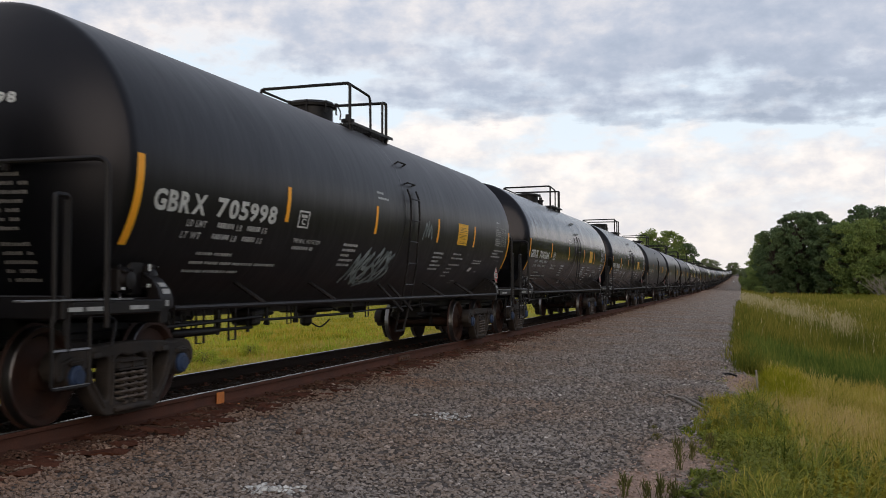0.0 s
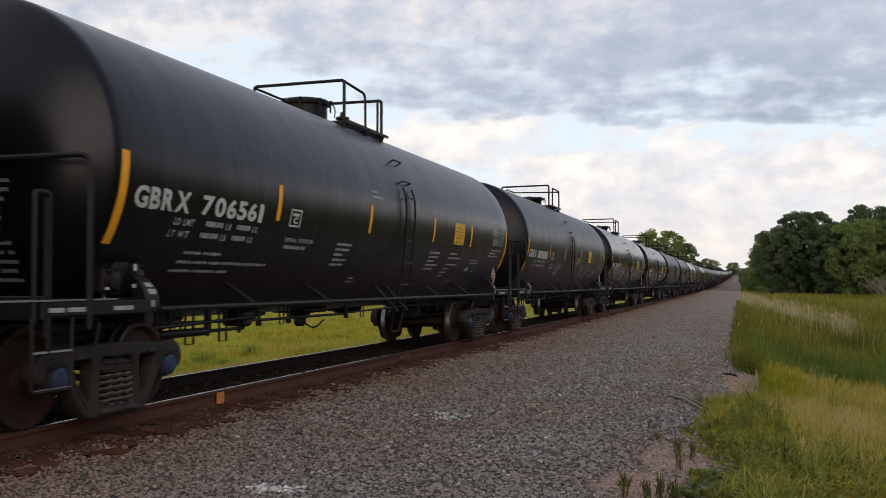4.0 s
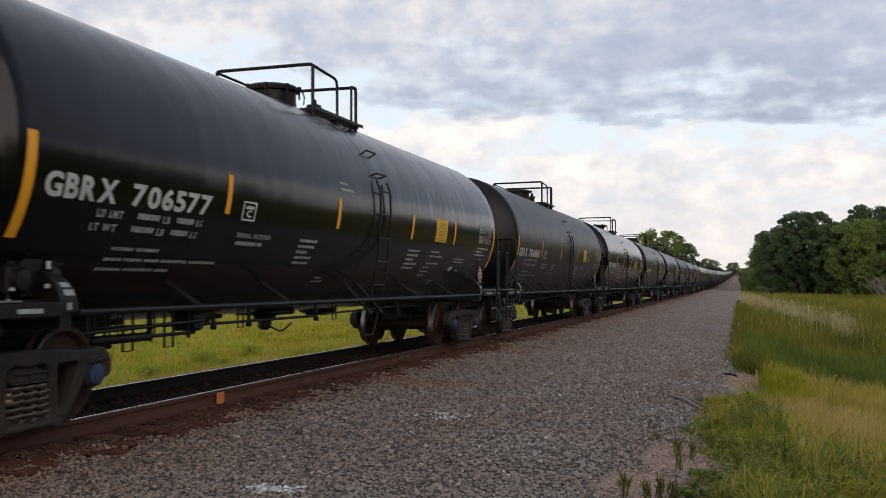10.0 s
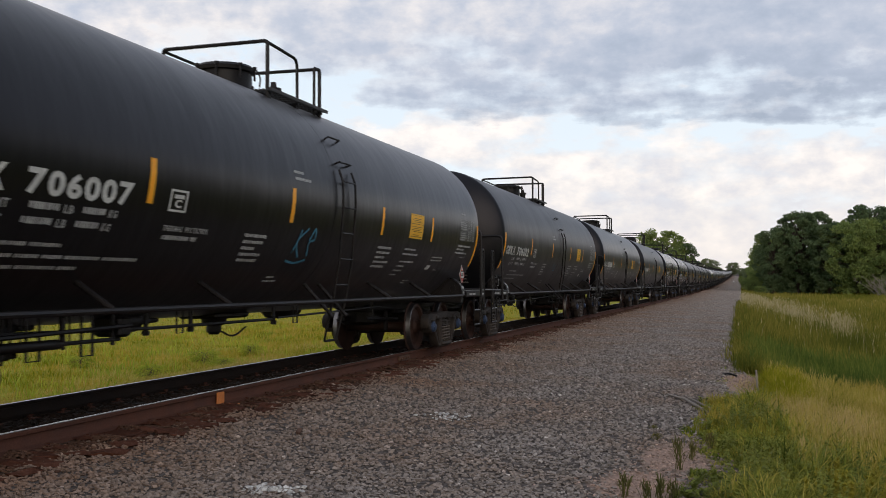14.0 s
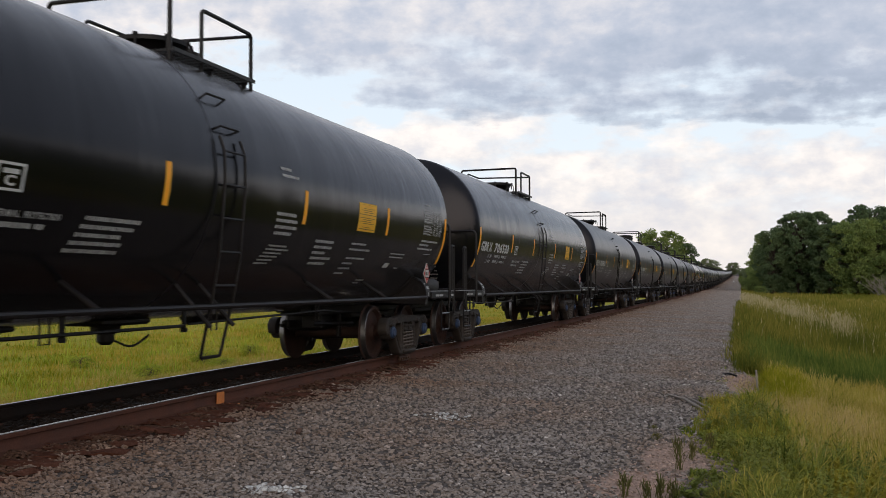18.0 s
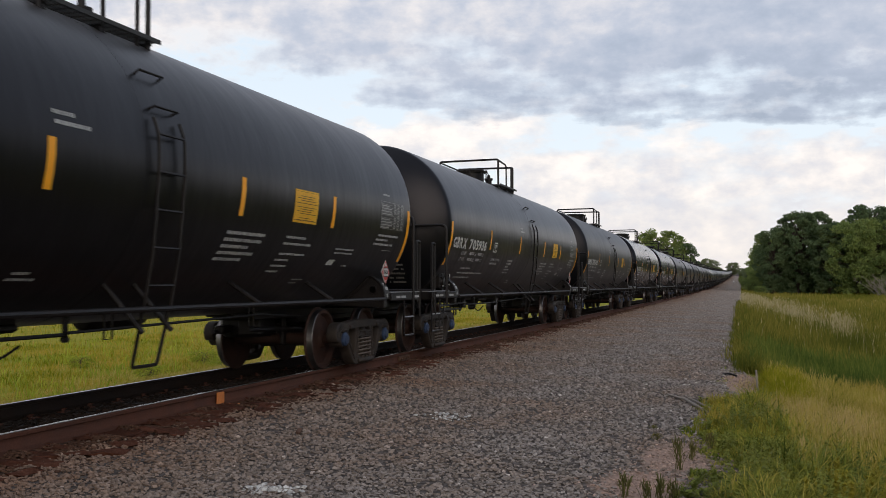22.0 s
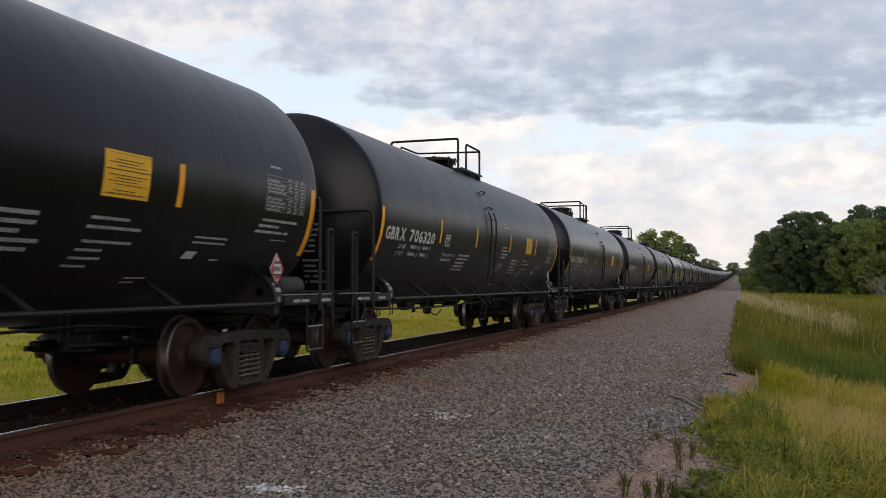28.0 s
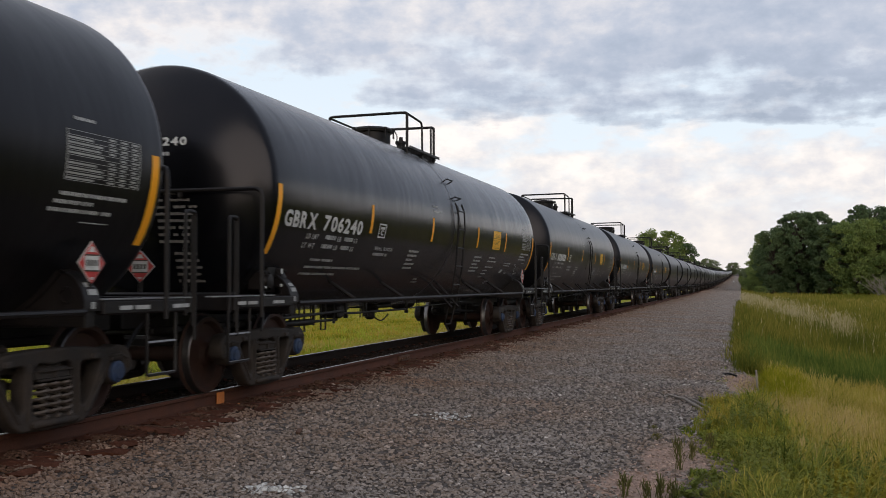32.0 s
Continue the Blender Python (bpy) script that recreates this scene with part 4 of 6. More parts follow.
    K.chip = marks("data_tag_plate", M_WHITE, lambda q: patch(q, 4.98, 5.20, -34.3, -31.0, 0.006, -0.05))
    K.block5 = marks("stencil_number", M_GREY, lambda q: bars(q, 5.52, [[0.2]], 0.03, 2.2, -34.0))

    def table(q):
        """A framed table: a wide column of names and three of figures, ruled every few rows."""
        rng_t = random.Random(12)
        step, top, left = 1.53, 4.6, 6.52
        for i in range(10):
            a = top - step * i - 0.45
            patch(q, left, 7.58, a + 0.38, a + 0.54)
            if i > 0 and i != 5:
                patch(q, left + 0.02, left + 0.02 + rng_t.uniform(0.30, 0.50), a - 0.64, a - 0.02)
            for c in (7.10, 7.27, 7.44):
                if i != 4 or c > 7.2:
                    patch(q, c, c + rng_t.uniform(0.08, 0.115), a - 0.64, a - 0.02)
        patch(q, left, 7.58, top - step * 10, top - step * 10 + 0.16)
        for u in (left, 7.567):
            patch(q, u, u + 0.013, top - step * 10, top)
    K.table = marks("data_table", M_PALE, table)
    K.table_foot = marks("table_foot_print", M_GREY, lambda q: (bars(q, 6.5, [[0.94], [0.52], [0.68, 0.14]], 0.042, 2.6, -14.2, -0.05), patch(q, 6.85, 7.25, -23.6, -23.25)))
    K.table_head = marks("table_head_print", M_GREY, lambda q: bars(q, 6.62, [[0.3]], 0.035, 2.6, 9.0))
    K.graph = marks("faded_print", M_PALE, lambda q: bars(q, 0.75, [[0.5], [0.62], [0.5], [0.46], [0.4], [0.36]], 0.03, 1.8, -25.5, -0.03))
    K.side_text = marks("end_sill_print", M_GREY, lambda q: None if False else q.add([(1.534, y + w * c, z + e) for y, w, z in ((-0.60, 0.20, 1.062), (-0.36, 0.24, 1.062), (0.28, 0.30, 1.062)) for c, e in ((0, 0), (1, 0), (1, 0.038), (0, 0.038))], [(4 * i, 4 * i + 1, 4 * i + 2, 4 * i + 3) for i in range(3)]))
    K.wing_mark = marks("wing_mark", M_PALE, lambda q: q.add([(x + 0.004, y, z) for x0, z0, x1, z1, y0, y1 in ((1.482, 1.20, 1.465, 1.25, -0.04, 0.09), (1.448, 1.27, 1.415, 1.31, -0.04, 0.08), (1.50, 1.08, 1.50, 1.14, -0.03, 0.03)) for x, y, z in ((x0, y0, z0), (x0, y1, z0), (x1, y1, z1), (x1, y0, z1))], [(4 * i, 4 * i + 1, 4 * i + 2, 4 * i + 3) for i in range(3)]))

    def headlines(q):
        """Short broken lines of unreadable print down the tank head."""
        rng_h = random.Random(8)
        for i, (a, b) in enumerate(((0.42, 0.56), (0.20, 0.72), (0.2, 0.8), (0.2, 0.82), (0.34, 0.74), (0.34, 0.7), (0.34, 0.72), (0.34, 0.7), (0.52, 0.82), (0.52, 0.8), (0.52, 0.82), (0.52, 0.78), (0.52, 0.8))):
            z = 2.36 - 0.082 * i - (0.06 if i > 7 else 0)
            x = a - 0.1
            while x < b - 0.1:
                w = rng_h.uniform(0.018, 0.03)
                head_patch(q, x, x + w, z, z + rng_h.uniform(0.028, 0.036))
                x += w + (0.05 if rng_h.random() < 0.12 else 0.007)
    K.head_volume = marks("head_volume_print", M_GREY, lambda q: [head_patch(q, 0.0 + 0.055 * i, 0.042 + 0.055 * i, z, z + 0.042) for z, n in ((2.83, 7), (2.73, 4)) for i in range(n)])
    K.head_lines = marks("head_print", M_DUST, headlines)

    # diamond placards: backing plate, red field, white panel, dark figures
    def diamond(q, r, off):
        q.add([(off, -r, 0), (off, 0, -r), (off, r, 0), (off, 0, r)], [(0, 1, 2, 3)])
    K.placard = Shape().add([(x, y, z) for x in (-0.008, 0.0) for y, z in ((-0.19, 0), (0, -0.19), (0.19, 0), (0, 0.19))], [(3, 2, 1, 0), (4, 5, 6, 7), (0, 1, 5, 4), (1, 2, 6, 5), (2, 3, 7, 6), (3, 0, 4, 7)]).mesh("placard", M_WHITE, smooth=False)
    K.placard_red = marks("red_field", M_RED, lambda q: diamond(q, 0.181, 0.003))
    K.placard_white = marks("white_panel", M_WHITE, lambda q: q.add([(0.006, y, z) for y, z in ((-0.105, -0.062), (0.105, -0.062), (0.105, 0.062), (-0.105, 0.062), (-0.052, 0.095), (0.052, 0.095), (0.012, 0.145), (-0.012, 0.145), (-0.03, -0.125), (0.03, -0.125), (0.012, -0.15), (-0.012, -0.15))], [(0, 1, 2, 3), (4, 5, 6, 7), (11, 10, 9, 8)]))
    K.placard_fig = marks("panel_print", M_DARKPRINT, lambda q: [q.add([(0.008, y, z), (0.008, y + w, z), (0.008, y + w, z + h), (0.008, y, z + h)], [(0, 1, 2, 3)]) for y, w, z, h in ((-0.085, 0.03, -0.028, 0.056), (-0.04, 0.03, -0.028, 0.056), (0.005, 0.03, -0.028, 0.056), (0.05, 0.03, -0.028, 0.056), (-0.105, 0.21, 0.063, 0.012), (-0.105, 0.21, -0.075, 0.012))])
    K.bracket_post = Shape().box(-0.02, 0.0, -0.03, 0.03, -0.40, -0.1, 0.005).mesh("placard_bracket", M_BLACK)
    # far cars: plain running gear
    s = Shape()
    for e in (1, -1):
        s.prism([(-1.12, 0.45), (-0.5, 0.1), (0.5, 0.1), (1.12, 0.45), (1.1, 0.68), (-1.1, 0.68)], e * 1.03 - 0.08, e * 1.03 + 0.08, 0.02)
        for y in (-0.889, 0.889):
            s.lathe([(-0.06, 0.2), (-0.06, 0.457), (0.06, 0.457), (0.06, 0.2)], "x", 14, (e * 0.76, y, 0.457))
    s.box(-1.0, 1.0, -0.2, 0.2, 0.45, 0.7, 0.03)
    K.far_truck = s.mesh("truck", M_CAST, angle=30)
    K.far_sill = Shape().box(-0.33, 0.33, -1.75, 1.75, 0.78, 1.12, 0.02).box(-1.5, 1.5, -1.6, -0.9, 1.0, 1.17, 0.02).mesh("end_sill", M_BLACK)
    K.far_guard = Shape().tube([(0.8, -0.45, 3.7), (0.8, -0.45, 4.58), (-0.8, -0.45, 4.58), (-0.8, -0.45, 3.8)], 0.03, 5).tube([(0.8, -0.45, 4.56), (0.8, 1.3, 4.56), (0.8, 1.3, 3.7)], 0.03, 5).tube([(0.8, 1.3, 4.56), (-0.8, 1.3, 4.56), (-0.8, 1.3, 3.8)], 0.03, 5).mesh("guard_rail", M_BLACK)
    K.far_ladder = Shape().box(1.56, 1.62, -0.22, -0.18, 0.5, 2.9).box(1.56, 1.62, 0.18, 0.22, 0.5, 2.9).mesh("ladder", M_BLACK)
    return K


K = build_shared()
WHEELS = "wheelset"


def at(x=0.0, y=0.0, z=0.0, rz=0.0):
    return pose(x, y, z, 0, 0, rz)


def truck(car, u):
    part("truck_bolster", K.bolster, car, "", at(0, u))
    for e in (1, -1):
        fr = part("side_frame", K.side_frame, car, "dusty cast-steel side frame", at(e * 1.03, u))
        part("bolster_end", K.bolster_end, fr, "", at(0, 0, 0, 0 if e == 1 else 180))
        for y in (-0.16, 0.0, 0.16) if e == 1 else (0.0,):
            part("spring", K.spring, fr, "", at(0.05 * e, y))
    for y in (-0.889, 0.889):
        part("brake_beam", K.brake_beam, car, "", at(0, u + y * 0.42, 0, 0 if y < 0 else 180))
        ws = part(WHEELS, K.axle, car, "", at(0, u + y, 0.457))
        for e in (1, -1):
            part("wheel", K.wheel, ws, "brown steel wheel", at(e * 0.735, 0, 0, 0 if e == 1 else 180))
            part("tread", K.tread, ws, "polished bright tread", at(e * 0.735, 0, 0, 0 if e == 1 else 180))
            part("bearing", K.bearing, ws, "", at(e * 1.02, 0, 0, 0 if e == 1 else 180))
            if e == 1:
                part("bearing_cap", K.cap, ws, "blue bearing cap", at(e * 1.10, 0, 0, 0 if e == 1 else 180))


def placard(car, x, u, z, rz):
    p = part("placard", K.placard, car, "red and white diamond placard", at(x, u, z, rz))
    for n, me in (("red_field", K.placard_red), ("white_panel", K.placard_white), ("panel_print", K.placard_fig), ("placard_bracket", K.bracket_post)):
        part(n, me, p)


def full_car(variant):
    car = thing("tank_car", "black railway tank car with white lettering and yellow stripes", "tank car", "cars of the train")
    part("tank", K.tank, car, "black glossy dusty tank shell")
    part("jacket_band", K.band, car, "", at(0, 0.12 if variant == 1 else -0.8))
    for e in (1, -1):
        rz = 0 if e == 1 else 180
        truck(car, e * 7.001)
        part("stub_sill", K.stub, car, "", at(0, e * 7.2, 0, rz))
        part("dead_lever", K.rig, car, "", at(0, e * 5.5, 0, rz))
        part("body_bolster", K.saddle, car, "", at(0, e * 7.0))
        part("saddle_wing", K.wing, car, "", at(0, e * 7.0))
        part("saddle_wing", K.wing, car, "", at(0, e * 7.0, 0, 180))
        part("end_deck", K.deck, car, "", at(0, e * 8.25, 0, rz))
        part("coupler", K.coupler, car, "", at(0, e * 8.15, 0, 180 if e == 1 else 0))
        part("air_hose", K.hose, car, "", at(0, e * 8.25, 0, 180 if e == 1 else 0))
        part("end_handrail", K.hoop_far if e == 1 else K.hoop, car, "", at(0, 8.55) if e == 1 else at(0, -8.14, -0.04))
        part("safety_post", K.safety, car, "", at(0, e * 8.6, 0, rz) if e == 1 else at(0, -8.60))
        part("sill_step", K.step, car, "", at(0, 8.08 if e == 1 else -8.46))
        part("side_rail", K.rail_pipe, car, "", at(0, 0, 0, rz))
        tagged(part("end_sill_print", K.side_text, car, "white stencil print", at(0, e * 7.95)), kind="stuff")
        tagged(part("wing_mark", K.wing_mark, car, "pale painted marks", at(0, e * 7.0)), kind="stuff")
        part("deck_edge", K.deck_edge, car, "worn bright platform edge", at(0, 7.85 if e == 1 else -8.35))
        part("uncoupling_lever", K.uncoupler, car, "", at(0, e * 8.25, 0, 180 if e == 1 else 0))
        part("end_side_sill", K.side_sill, car, "", at(0, e * 7.8))
        for u in (-4.87, -2.70, 2.58, 4.78):
            part("strut", K.strut, car, "", at(0, u * e, 0, rz))
    if variant == 1:
        part("brake_valve", K.valve, car, "black brake valve with pale tags", at(0, -7.15))
    if variant == 2:
        part("air_reservoir", K.end_tank, car, "dusty dark grey air reservoir", at(0, 7.62))
    part("air_reservoir", K.reservoir, car, "", at(0, 1.9))
    part("air_reservoir", K.reservoir, car, "", at(-0.7, 3.2))
    part("brake_cylinder", K.cylinder, car, "", at(0, -3.05))
    part("brake_rod", K.rod, car)
    if variant == 1:
        part("brake_rigging", K.rigging, car)
    for u in (-5.0, -4.3, -2.2, 1.0, 4.2):
        part("rod_hanger", K.hanger, car, "", at(0.05, u))
    for u in (-2.85, -1.9, 0.35):
        part("brake_lever", K.lever, car, "", at(0, u))
    part("outlet_valve", K.outlet, car, "", at(0, -0.6))
    lad = 0.46 if variant == 1 else -0.48
    lt = part("ladder", K.stiles, car, "black flank ladder", at(0, lad))
    for z in (2.72, 2.36, 2.0, 1.64, 1.28):
        part("rung", K.rung, lt, "", at(float(np.interp(z, [1.02, 1.6, 2.4, 2.72], [1.47, 1.57, 1.635, 1.625])), 0, z))
    part("ladder_stirrup", K.stirrup, car, "", at(0, lad))
    for me in K.grip:
        part("hand_grip", me, car, "", at(0, lad))
    for u in (-0.28, 0.22):
        part("ladder_brace", K.cross, car, "", at(0, lad + u))
    if variant == 1:
        part("manway", K.manway, car, "black domed manway with lid", at(-0.08, -0.02))
        part("guard_hoop", K.hoop1, car, "", at(0, -0.45))
        part("guard_side_rail", K.siderail1, car, "", at(0, -0.45))
        part("guard_hoop", K.hoop2, car, "", at(0, 1.3))
        part("guard_side_rail", K.siderail_far, car, "", at(0, -0.45))
    else:
        part("manway", K.manway_low, car, "black low manway with lid", at(0.0, 0.36))
        part("guard_hoop", K.hoop1, car, "", at(0, -0.47))
        part("guard_loop", K.loop, car, "", at(0, 0.22))
        part("guard_loop", K.far_loop, car, "", at(0, 0.22))
    part("walkway_grating", K.grating, car, "", at(0, 0.45))
    for u in (-0.4, 0.45, 1.3):
        part("walkway_bracket", K.bracket, car, "", at(0, u))
    part("top_valve", K.fitting, car, "", at(-0.15, 0.75))
    part("top_valve", K.fitting, car, "", at(0.18, 1.0))
    s3, s4 = (-1.25, 2.03) if variant == 1 else (-1.72, 1.52)
    for u in (-4.38, s3, s4, 4.65):
        part("reflective_stripe", K.stripe, car, "yellow reflective stripe", at(0, u))
    for u in (-7.58, 7.83):
        part("long_reflective_stripe", K.long_stripe, car, "long yellow reflective stripe", at(0, u))
    no = part("yellow_notice", K.notice, car, "yellow notice with dark print")
    part("notice_print", K.notice_lines, no)
    for me in (K.capacity, K.plate, K.test, K.block1, K.block2, K.block3, K.table, K.table_foot, K.table_head, K.head_lines, K.head_volume):
        tagged(part(me.name, me, car, "white stencil print"), kind="stuff")
    for me in (K.block4, K.chip, K.block5):
        tagged(part(me.name, me, car, "white stencil print", at(0, 0.0 if variant == 1 else 0.12)), kind="stuff")
    tagged(part("service_print", K.service if variant == 1 else K.service_wide, car, "white stencil print"), kind="stuff")
    tagged(part("upper_print", K.upper, car, "white stencil print", at(0, 0 if variant == 1 else 2.03)), kind="stuff")
    if variant == 1:
        tagged(part("specification_print", K.spec, car, "white stencil print"), kind="stuff")
        tagged(part("small_print", K.small, car, "white stencil print"), kind="stuff")
    if variant == 2:
        tagged(part("faded_print", K.graph, car, "faded stencil print"), kind="stuff")
        tagged(part("relief_print", K.block6, car, "white stencil print"), kind="stuff")
    placard(car, 1.46, 7.03, 1.48, 0)
    placard(car, 0.20, -8.42, 1.50, -90)
    return car


def far_car():
    car = thing("tank_car", "distant black railway tank car on the rails", "tank car", "cars of the train")
    part("tank", K.tank_far, car, "black glossy dusty tank shell")
    for e in (1, -1):
        part("truck", K.far_truck, car, "", at(0, e * 7.0))
        part("end_sill", K.far_sill, car, "", at(0, e * 7.2, 0, 180 if e == 1 else 0))
    part("side_rail", K.rail_pipe, car)
    part("manway", K.manway, car, "", at(-0.08, -0.02))
    part("guard_rail", K.far_guard, car)
    part("ladder", K.far_ladder, car, "", at(0, 0.7))
    return car

# ---- ground, track and gravel ----


def ground_material():
    """Earth, gravel and grass soil by the distance across from the track; stains and grain."""
    mat = bpy.data.materials.new("ground")
    k = Net(nodes_of(mat))
    co = k.n("ShaderNodeTexCoord").outputs["Object"]
    x, y, z = k.n("ShaderNodeSeparateXYZ", {0: co}).outputs
    wob = k.math("MULTIPLY", k.math("SUBTRACT", k.noise(co, 0.6, 4.0), 0.5), 1.6)
    a = k.math("ADD", k.math("SUBTRACT", x, TRACK_X), wob)
    stone = k.n("ShaderNodeTexVoronoi", {"Vector": co, "Scale": 26.0})
    tone = k.ramp(stone.outputs["Color"], [(0.0, (0.046, 0.039, 0.035)), (0.5, (0.108, 0.092, 0.083)), (1.0, (0.18, 0.155, 0.141))])
    patch_n = k.noise(co, 0.35, 5.0)
    tone = k.mix(k.ramp(patch_n, [(0.4, g3(0)), (0.7, g3(0.4))]), tone, (0.13, 0.11, 0.098))
    soil = k.mix(k.noise(co, 0.25, 6.0), (0.12, 0.145, 0.025), (0.24, 0.23, 0.042))
    soil = k.mix(0.6, soil, k.ramp(k.noise(co, 30.0, 3.0), [(0.3, g3(0.5)), (0.7, g3(1.3))]), "MULTIPLY")
    grass_r = k.math("GREATER_THAN", a, 6.6)
    grass_l = k.math("LESS_THAN", a, -3.4)
    rust = k.ramp(k.math("ABSOLUTE", k.math("SUBTRACT", x, TRACK_X + 0.755)), [(0.25, g3(1.0)), (0.8, g3(0.75)), (1.3, g3(0))])
    tone = k.mix(k.math("MULTIPLY", rust, k.ramp(patch_n, [(0.3, g3(0.4)), (0.6, g3(1))])), tone, (0.080, 0.034, 0.020))

    def spot(cx, cy, rx, ry):
        p = k.math("POWER", k.math("DIVIDE", k.math("SUBTRACT", x, cx), rx), 2.0)
        q = k.math("POWER", k.math("DIVIDE", k.math("SUBTRACT", y, cy), ry), 2.0)
        return k.math("ADD", p, q)
    near = k.math("MINIMUM", k.math("MINIMUM", spot(-0.60, 9.8, 0.36, 0.95), spot(-0.82, 8.35, 0.40, 0.7)), spot(0.05, 17.9, 0.36, 2.3))
    bare = k.ramp(k.math("ADD", near, k.math("MULTIPLY", k.math("SUBTRACT", k.noise(co, 2.5, 5.0), 0.5), 1.6)), [(0.6, g3(1)), (1.15, g3(0))])
    # the train's shade between the rails, mixed into the ground's colour
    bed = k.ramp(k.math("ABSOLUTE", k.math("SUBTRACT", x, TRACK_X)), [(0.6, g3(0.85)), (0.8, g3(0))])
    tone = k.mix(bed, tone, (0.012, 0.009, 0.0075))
    lush = k.mix(k.noise(co, 0.5, 6.0), (0.15, 0.20, 0.016), (0.42, 0.33, 0.055))
    col = k.mix(grass_l, k.mix(grass_r, tone, soil), lush)
    col = k.mix(bare, col, k.mix(k.noise(co, 14.0, 4.0), (0.25, 0.175, 0.138), (0.43, 0.305, 0.245)))
    h = k.math("ADD", stone.outputs["Distance"], k.math("MULTIPLY", k.noise(co, 60.0, 3.0), 0.3))
    nm = k.n("ShaderNodeBump", {"Strength": 0.7, "Distance": 0.03, "Height": h}).outputs[0]
    b = k.n("ShaderNodeBsdfPrincipled", {"Base Color": col, "Roughness": 0.95, "Specular IOR Level": 0.04, "Normal": nm})
    k.n("ShaderNodeOutputMaterial", {0: b.outputs[0]})
    return mat


def build_ground():
    ax = np.array([-3000, -1200, -500, -250, -120, -60, -40, -25, -14, -10, -8, -6.5, -5, -3.4, -2.6, -1.8, -0.9, 0, 0.68, 0.8, 1.0, 1.25, 1.6, 2.2, 3, 3.8, 4.6, 5.5, 6.4, 6.8, 7.2, 8, 9, 10.5, 12, 15, 20, 30, 45, 80, 160, 400, 1000, 3000.0]) + TRACK_X
    ay = np.concatenate([[-3000, -1000, -400, -200, -100, -60, -40, -25], np.arange(-15, 60, 1.5), np.arange(60, 260, 10.0), np.arange(260, 800, 40.0), [900, 1100, 1400, 1700, 2000, 2400, 3200]])
    gx, gy = np.meshgrid(ax, ay)
    gz = ground_z(gx, gy)
    v = np.stack([gx, gy, gz], -1).reshape(-1, 3)
    n, m = gx.shape
    i = (np.arange(n - 1)[:, None] * m + np.arange(m - 1)[None]).ravel()
    f = np.stack([i, i + 1, i + m + 1, i + m], -1)
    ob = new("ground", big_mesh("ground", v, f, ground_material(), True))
    tagged(ob, "grey gravel trackside with grassy banks and fields", "ground", kind="structure")


def stones(rng, n, xs, ys, size, sink=0.35, lift=0.0):
    """Crushed stones as squashed, skewed eight-faced lumps, n of them, at the given places."""
    cube = np.array([(x, y, z) for x in (-1, 1) for y in (-1, 1) for z in (-1, 1)], float)
    faces = np.array([(0, 1, 3, 2), (4, 6, 7, 5), (0, 4, 5, 1), (2, 3, 7, 6), (0, 2, 6, 4), (1, 5, 7, 3)])
    v = cube[None] * rng.uniform(0.45, 1.0, (n, 8, 3))
    v *= (size[:, None] * rng.uniform(0.6, 1.25, (n, 3)))[:, None, :] * 0.62
    q = rng.normal(size=(n, 4))
    q /= np.linalg.norm(q, axis=1)[:, None]
    w, x, y, z = q.T
    rot = np.stack([1 - 2 * (y * y + z * z), 2 * (x * y - z * w), 2 * (x * z + y * w), 2 * (x * y + z * w), 1 - 2 * (x * x + z * z), 2 * (y * z - x * w), 2 * (x * z - y * w), 2 * (y * z + x * w), 1 - 2 * (x * x + y * y)], -1).reshape(n, 3, 3)
    v = np.einsum("nij,nkj->nki", rot, v) * np.array([1.15, 1.15, 0.72])
    # the buried underside of each stone is left out
    under = np.argmin(v[:, faces, 2].mean(2), axis=1)
    v += np.stack([xs, ys, ground_z(xs, ys) + size * sink + lift], -1)[:, None, :]
    f = (faces[None] + 8 * np.arange(n)[:, None, None])[np.arange(6)[None] != under[:, None]]
    return v.reshape(-1, 3), f


def stuff(name, label, category, verts, faces, mat, smooth=False):
    return tagged(new(name, big_mesh(name, verts, faces, mat, smooth)), label, category, kind="stuff")


def bare_spot(x, y):
    """Under 1 on the two patches of bare sandy earth at the edge of the gravel."""
    w = 0.35 * np.sin(5.1 * x + 1.7 * y) + 0.25 * np.sin(9.0 * y - 3.0 * x)
    return np.minimum(np.minimum(((x + 0.60) / 0.36) ** 2 + ((y - 9.8) / 0.95) ** 2, ((x + 0.82) / 0.40) ** 2 + ((y - 8.35) / 0.7) ** 2), ((x - 0.05) / 0.36) ** 2 + ((y - 17.9) / 2.3) ** 2) + 0.6 * w


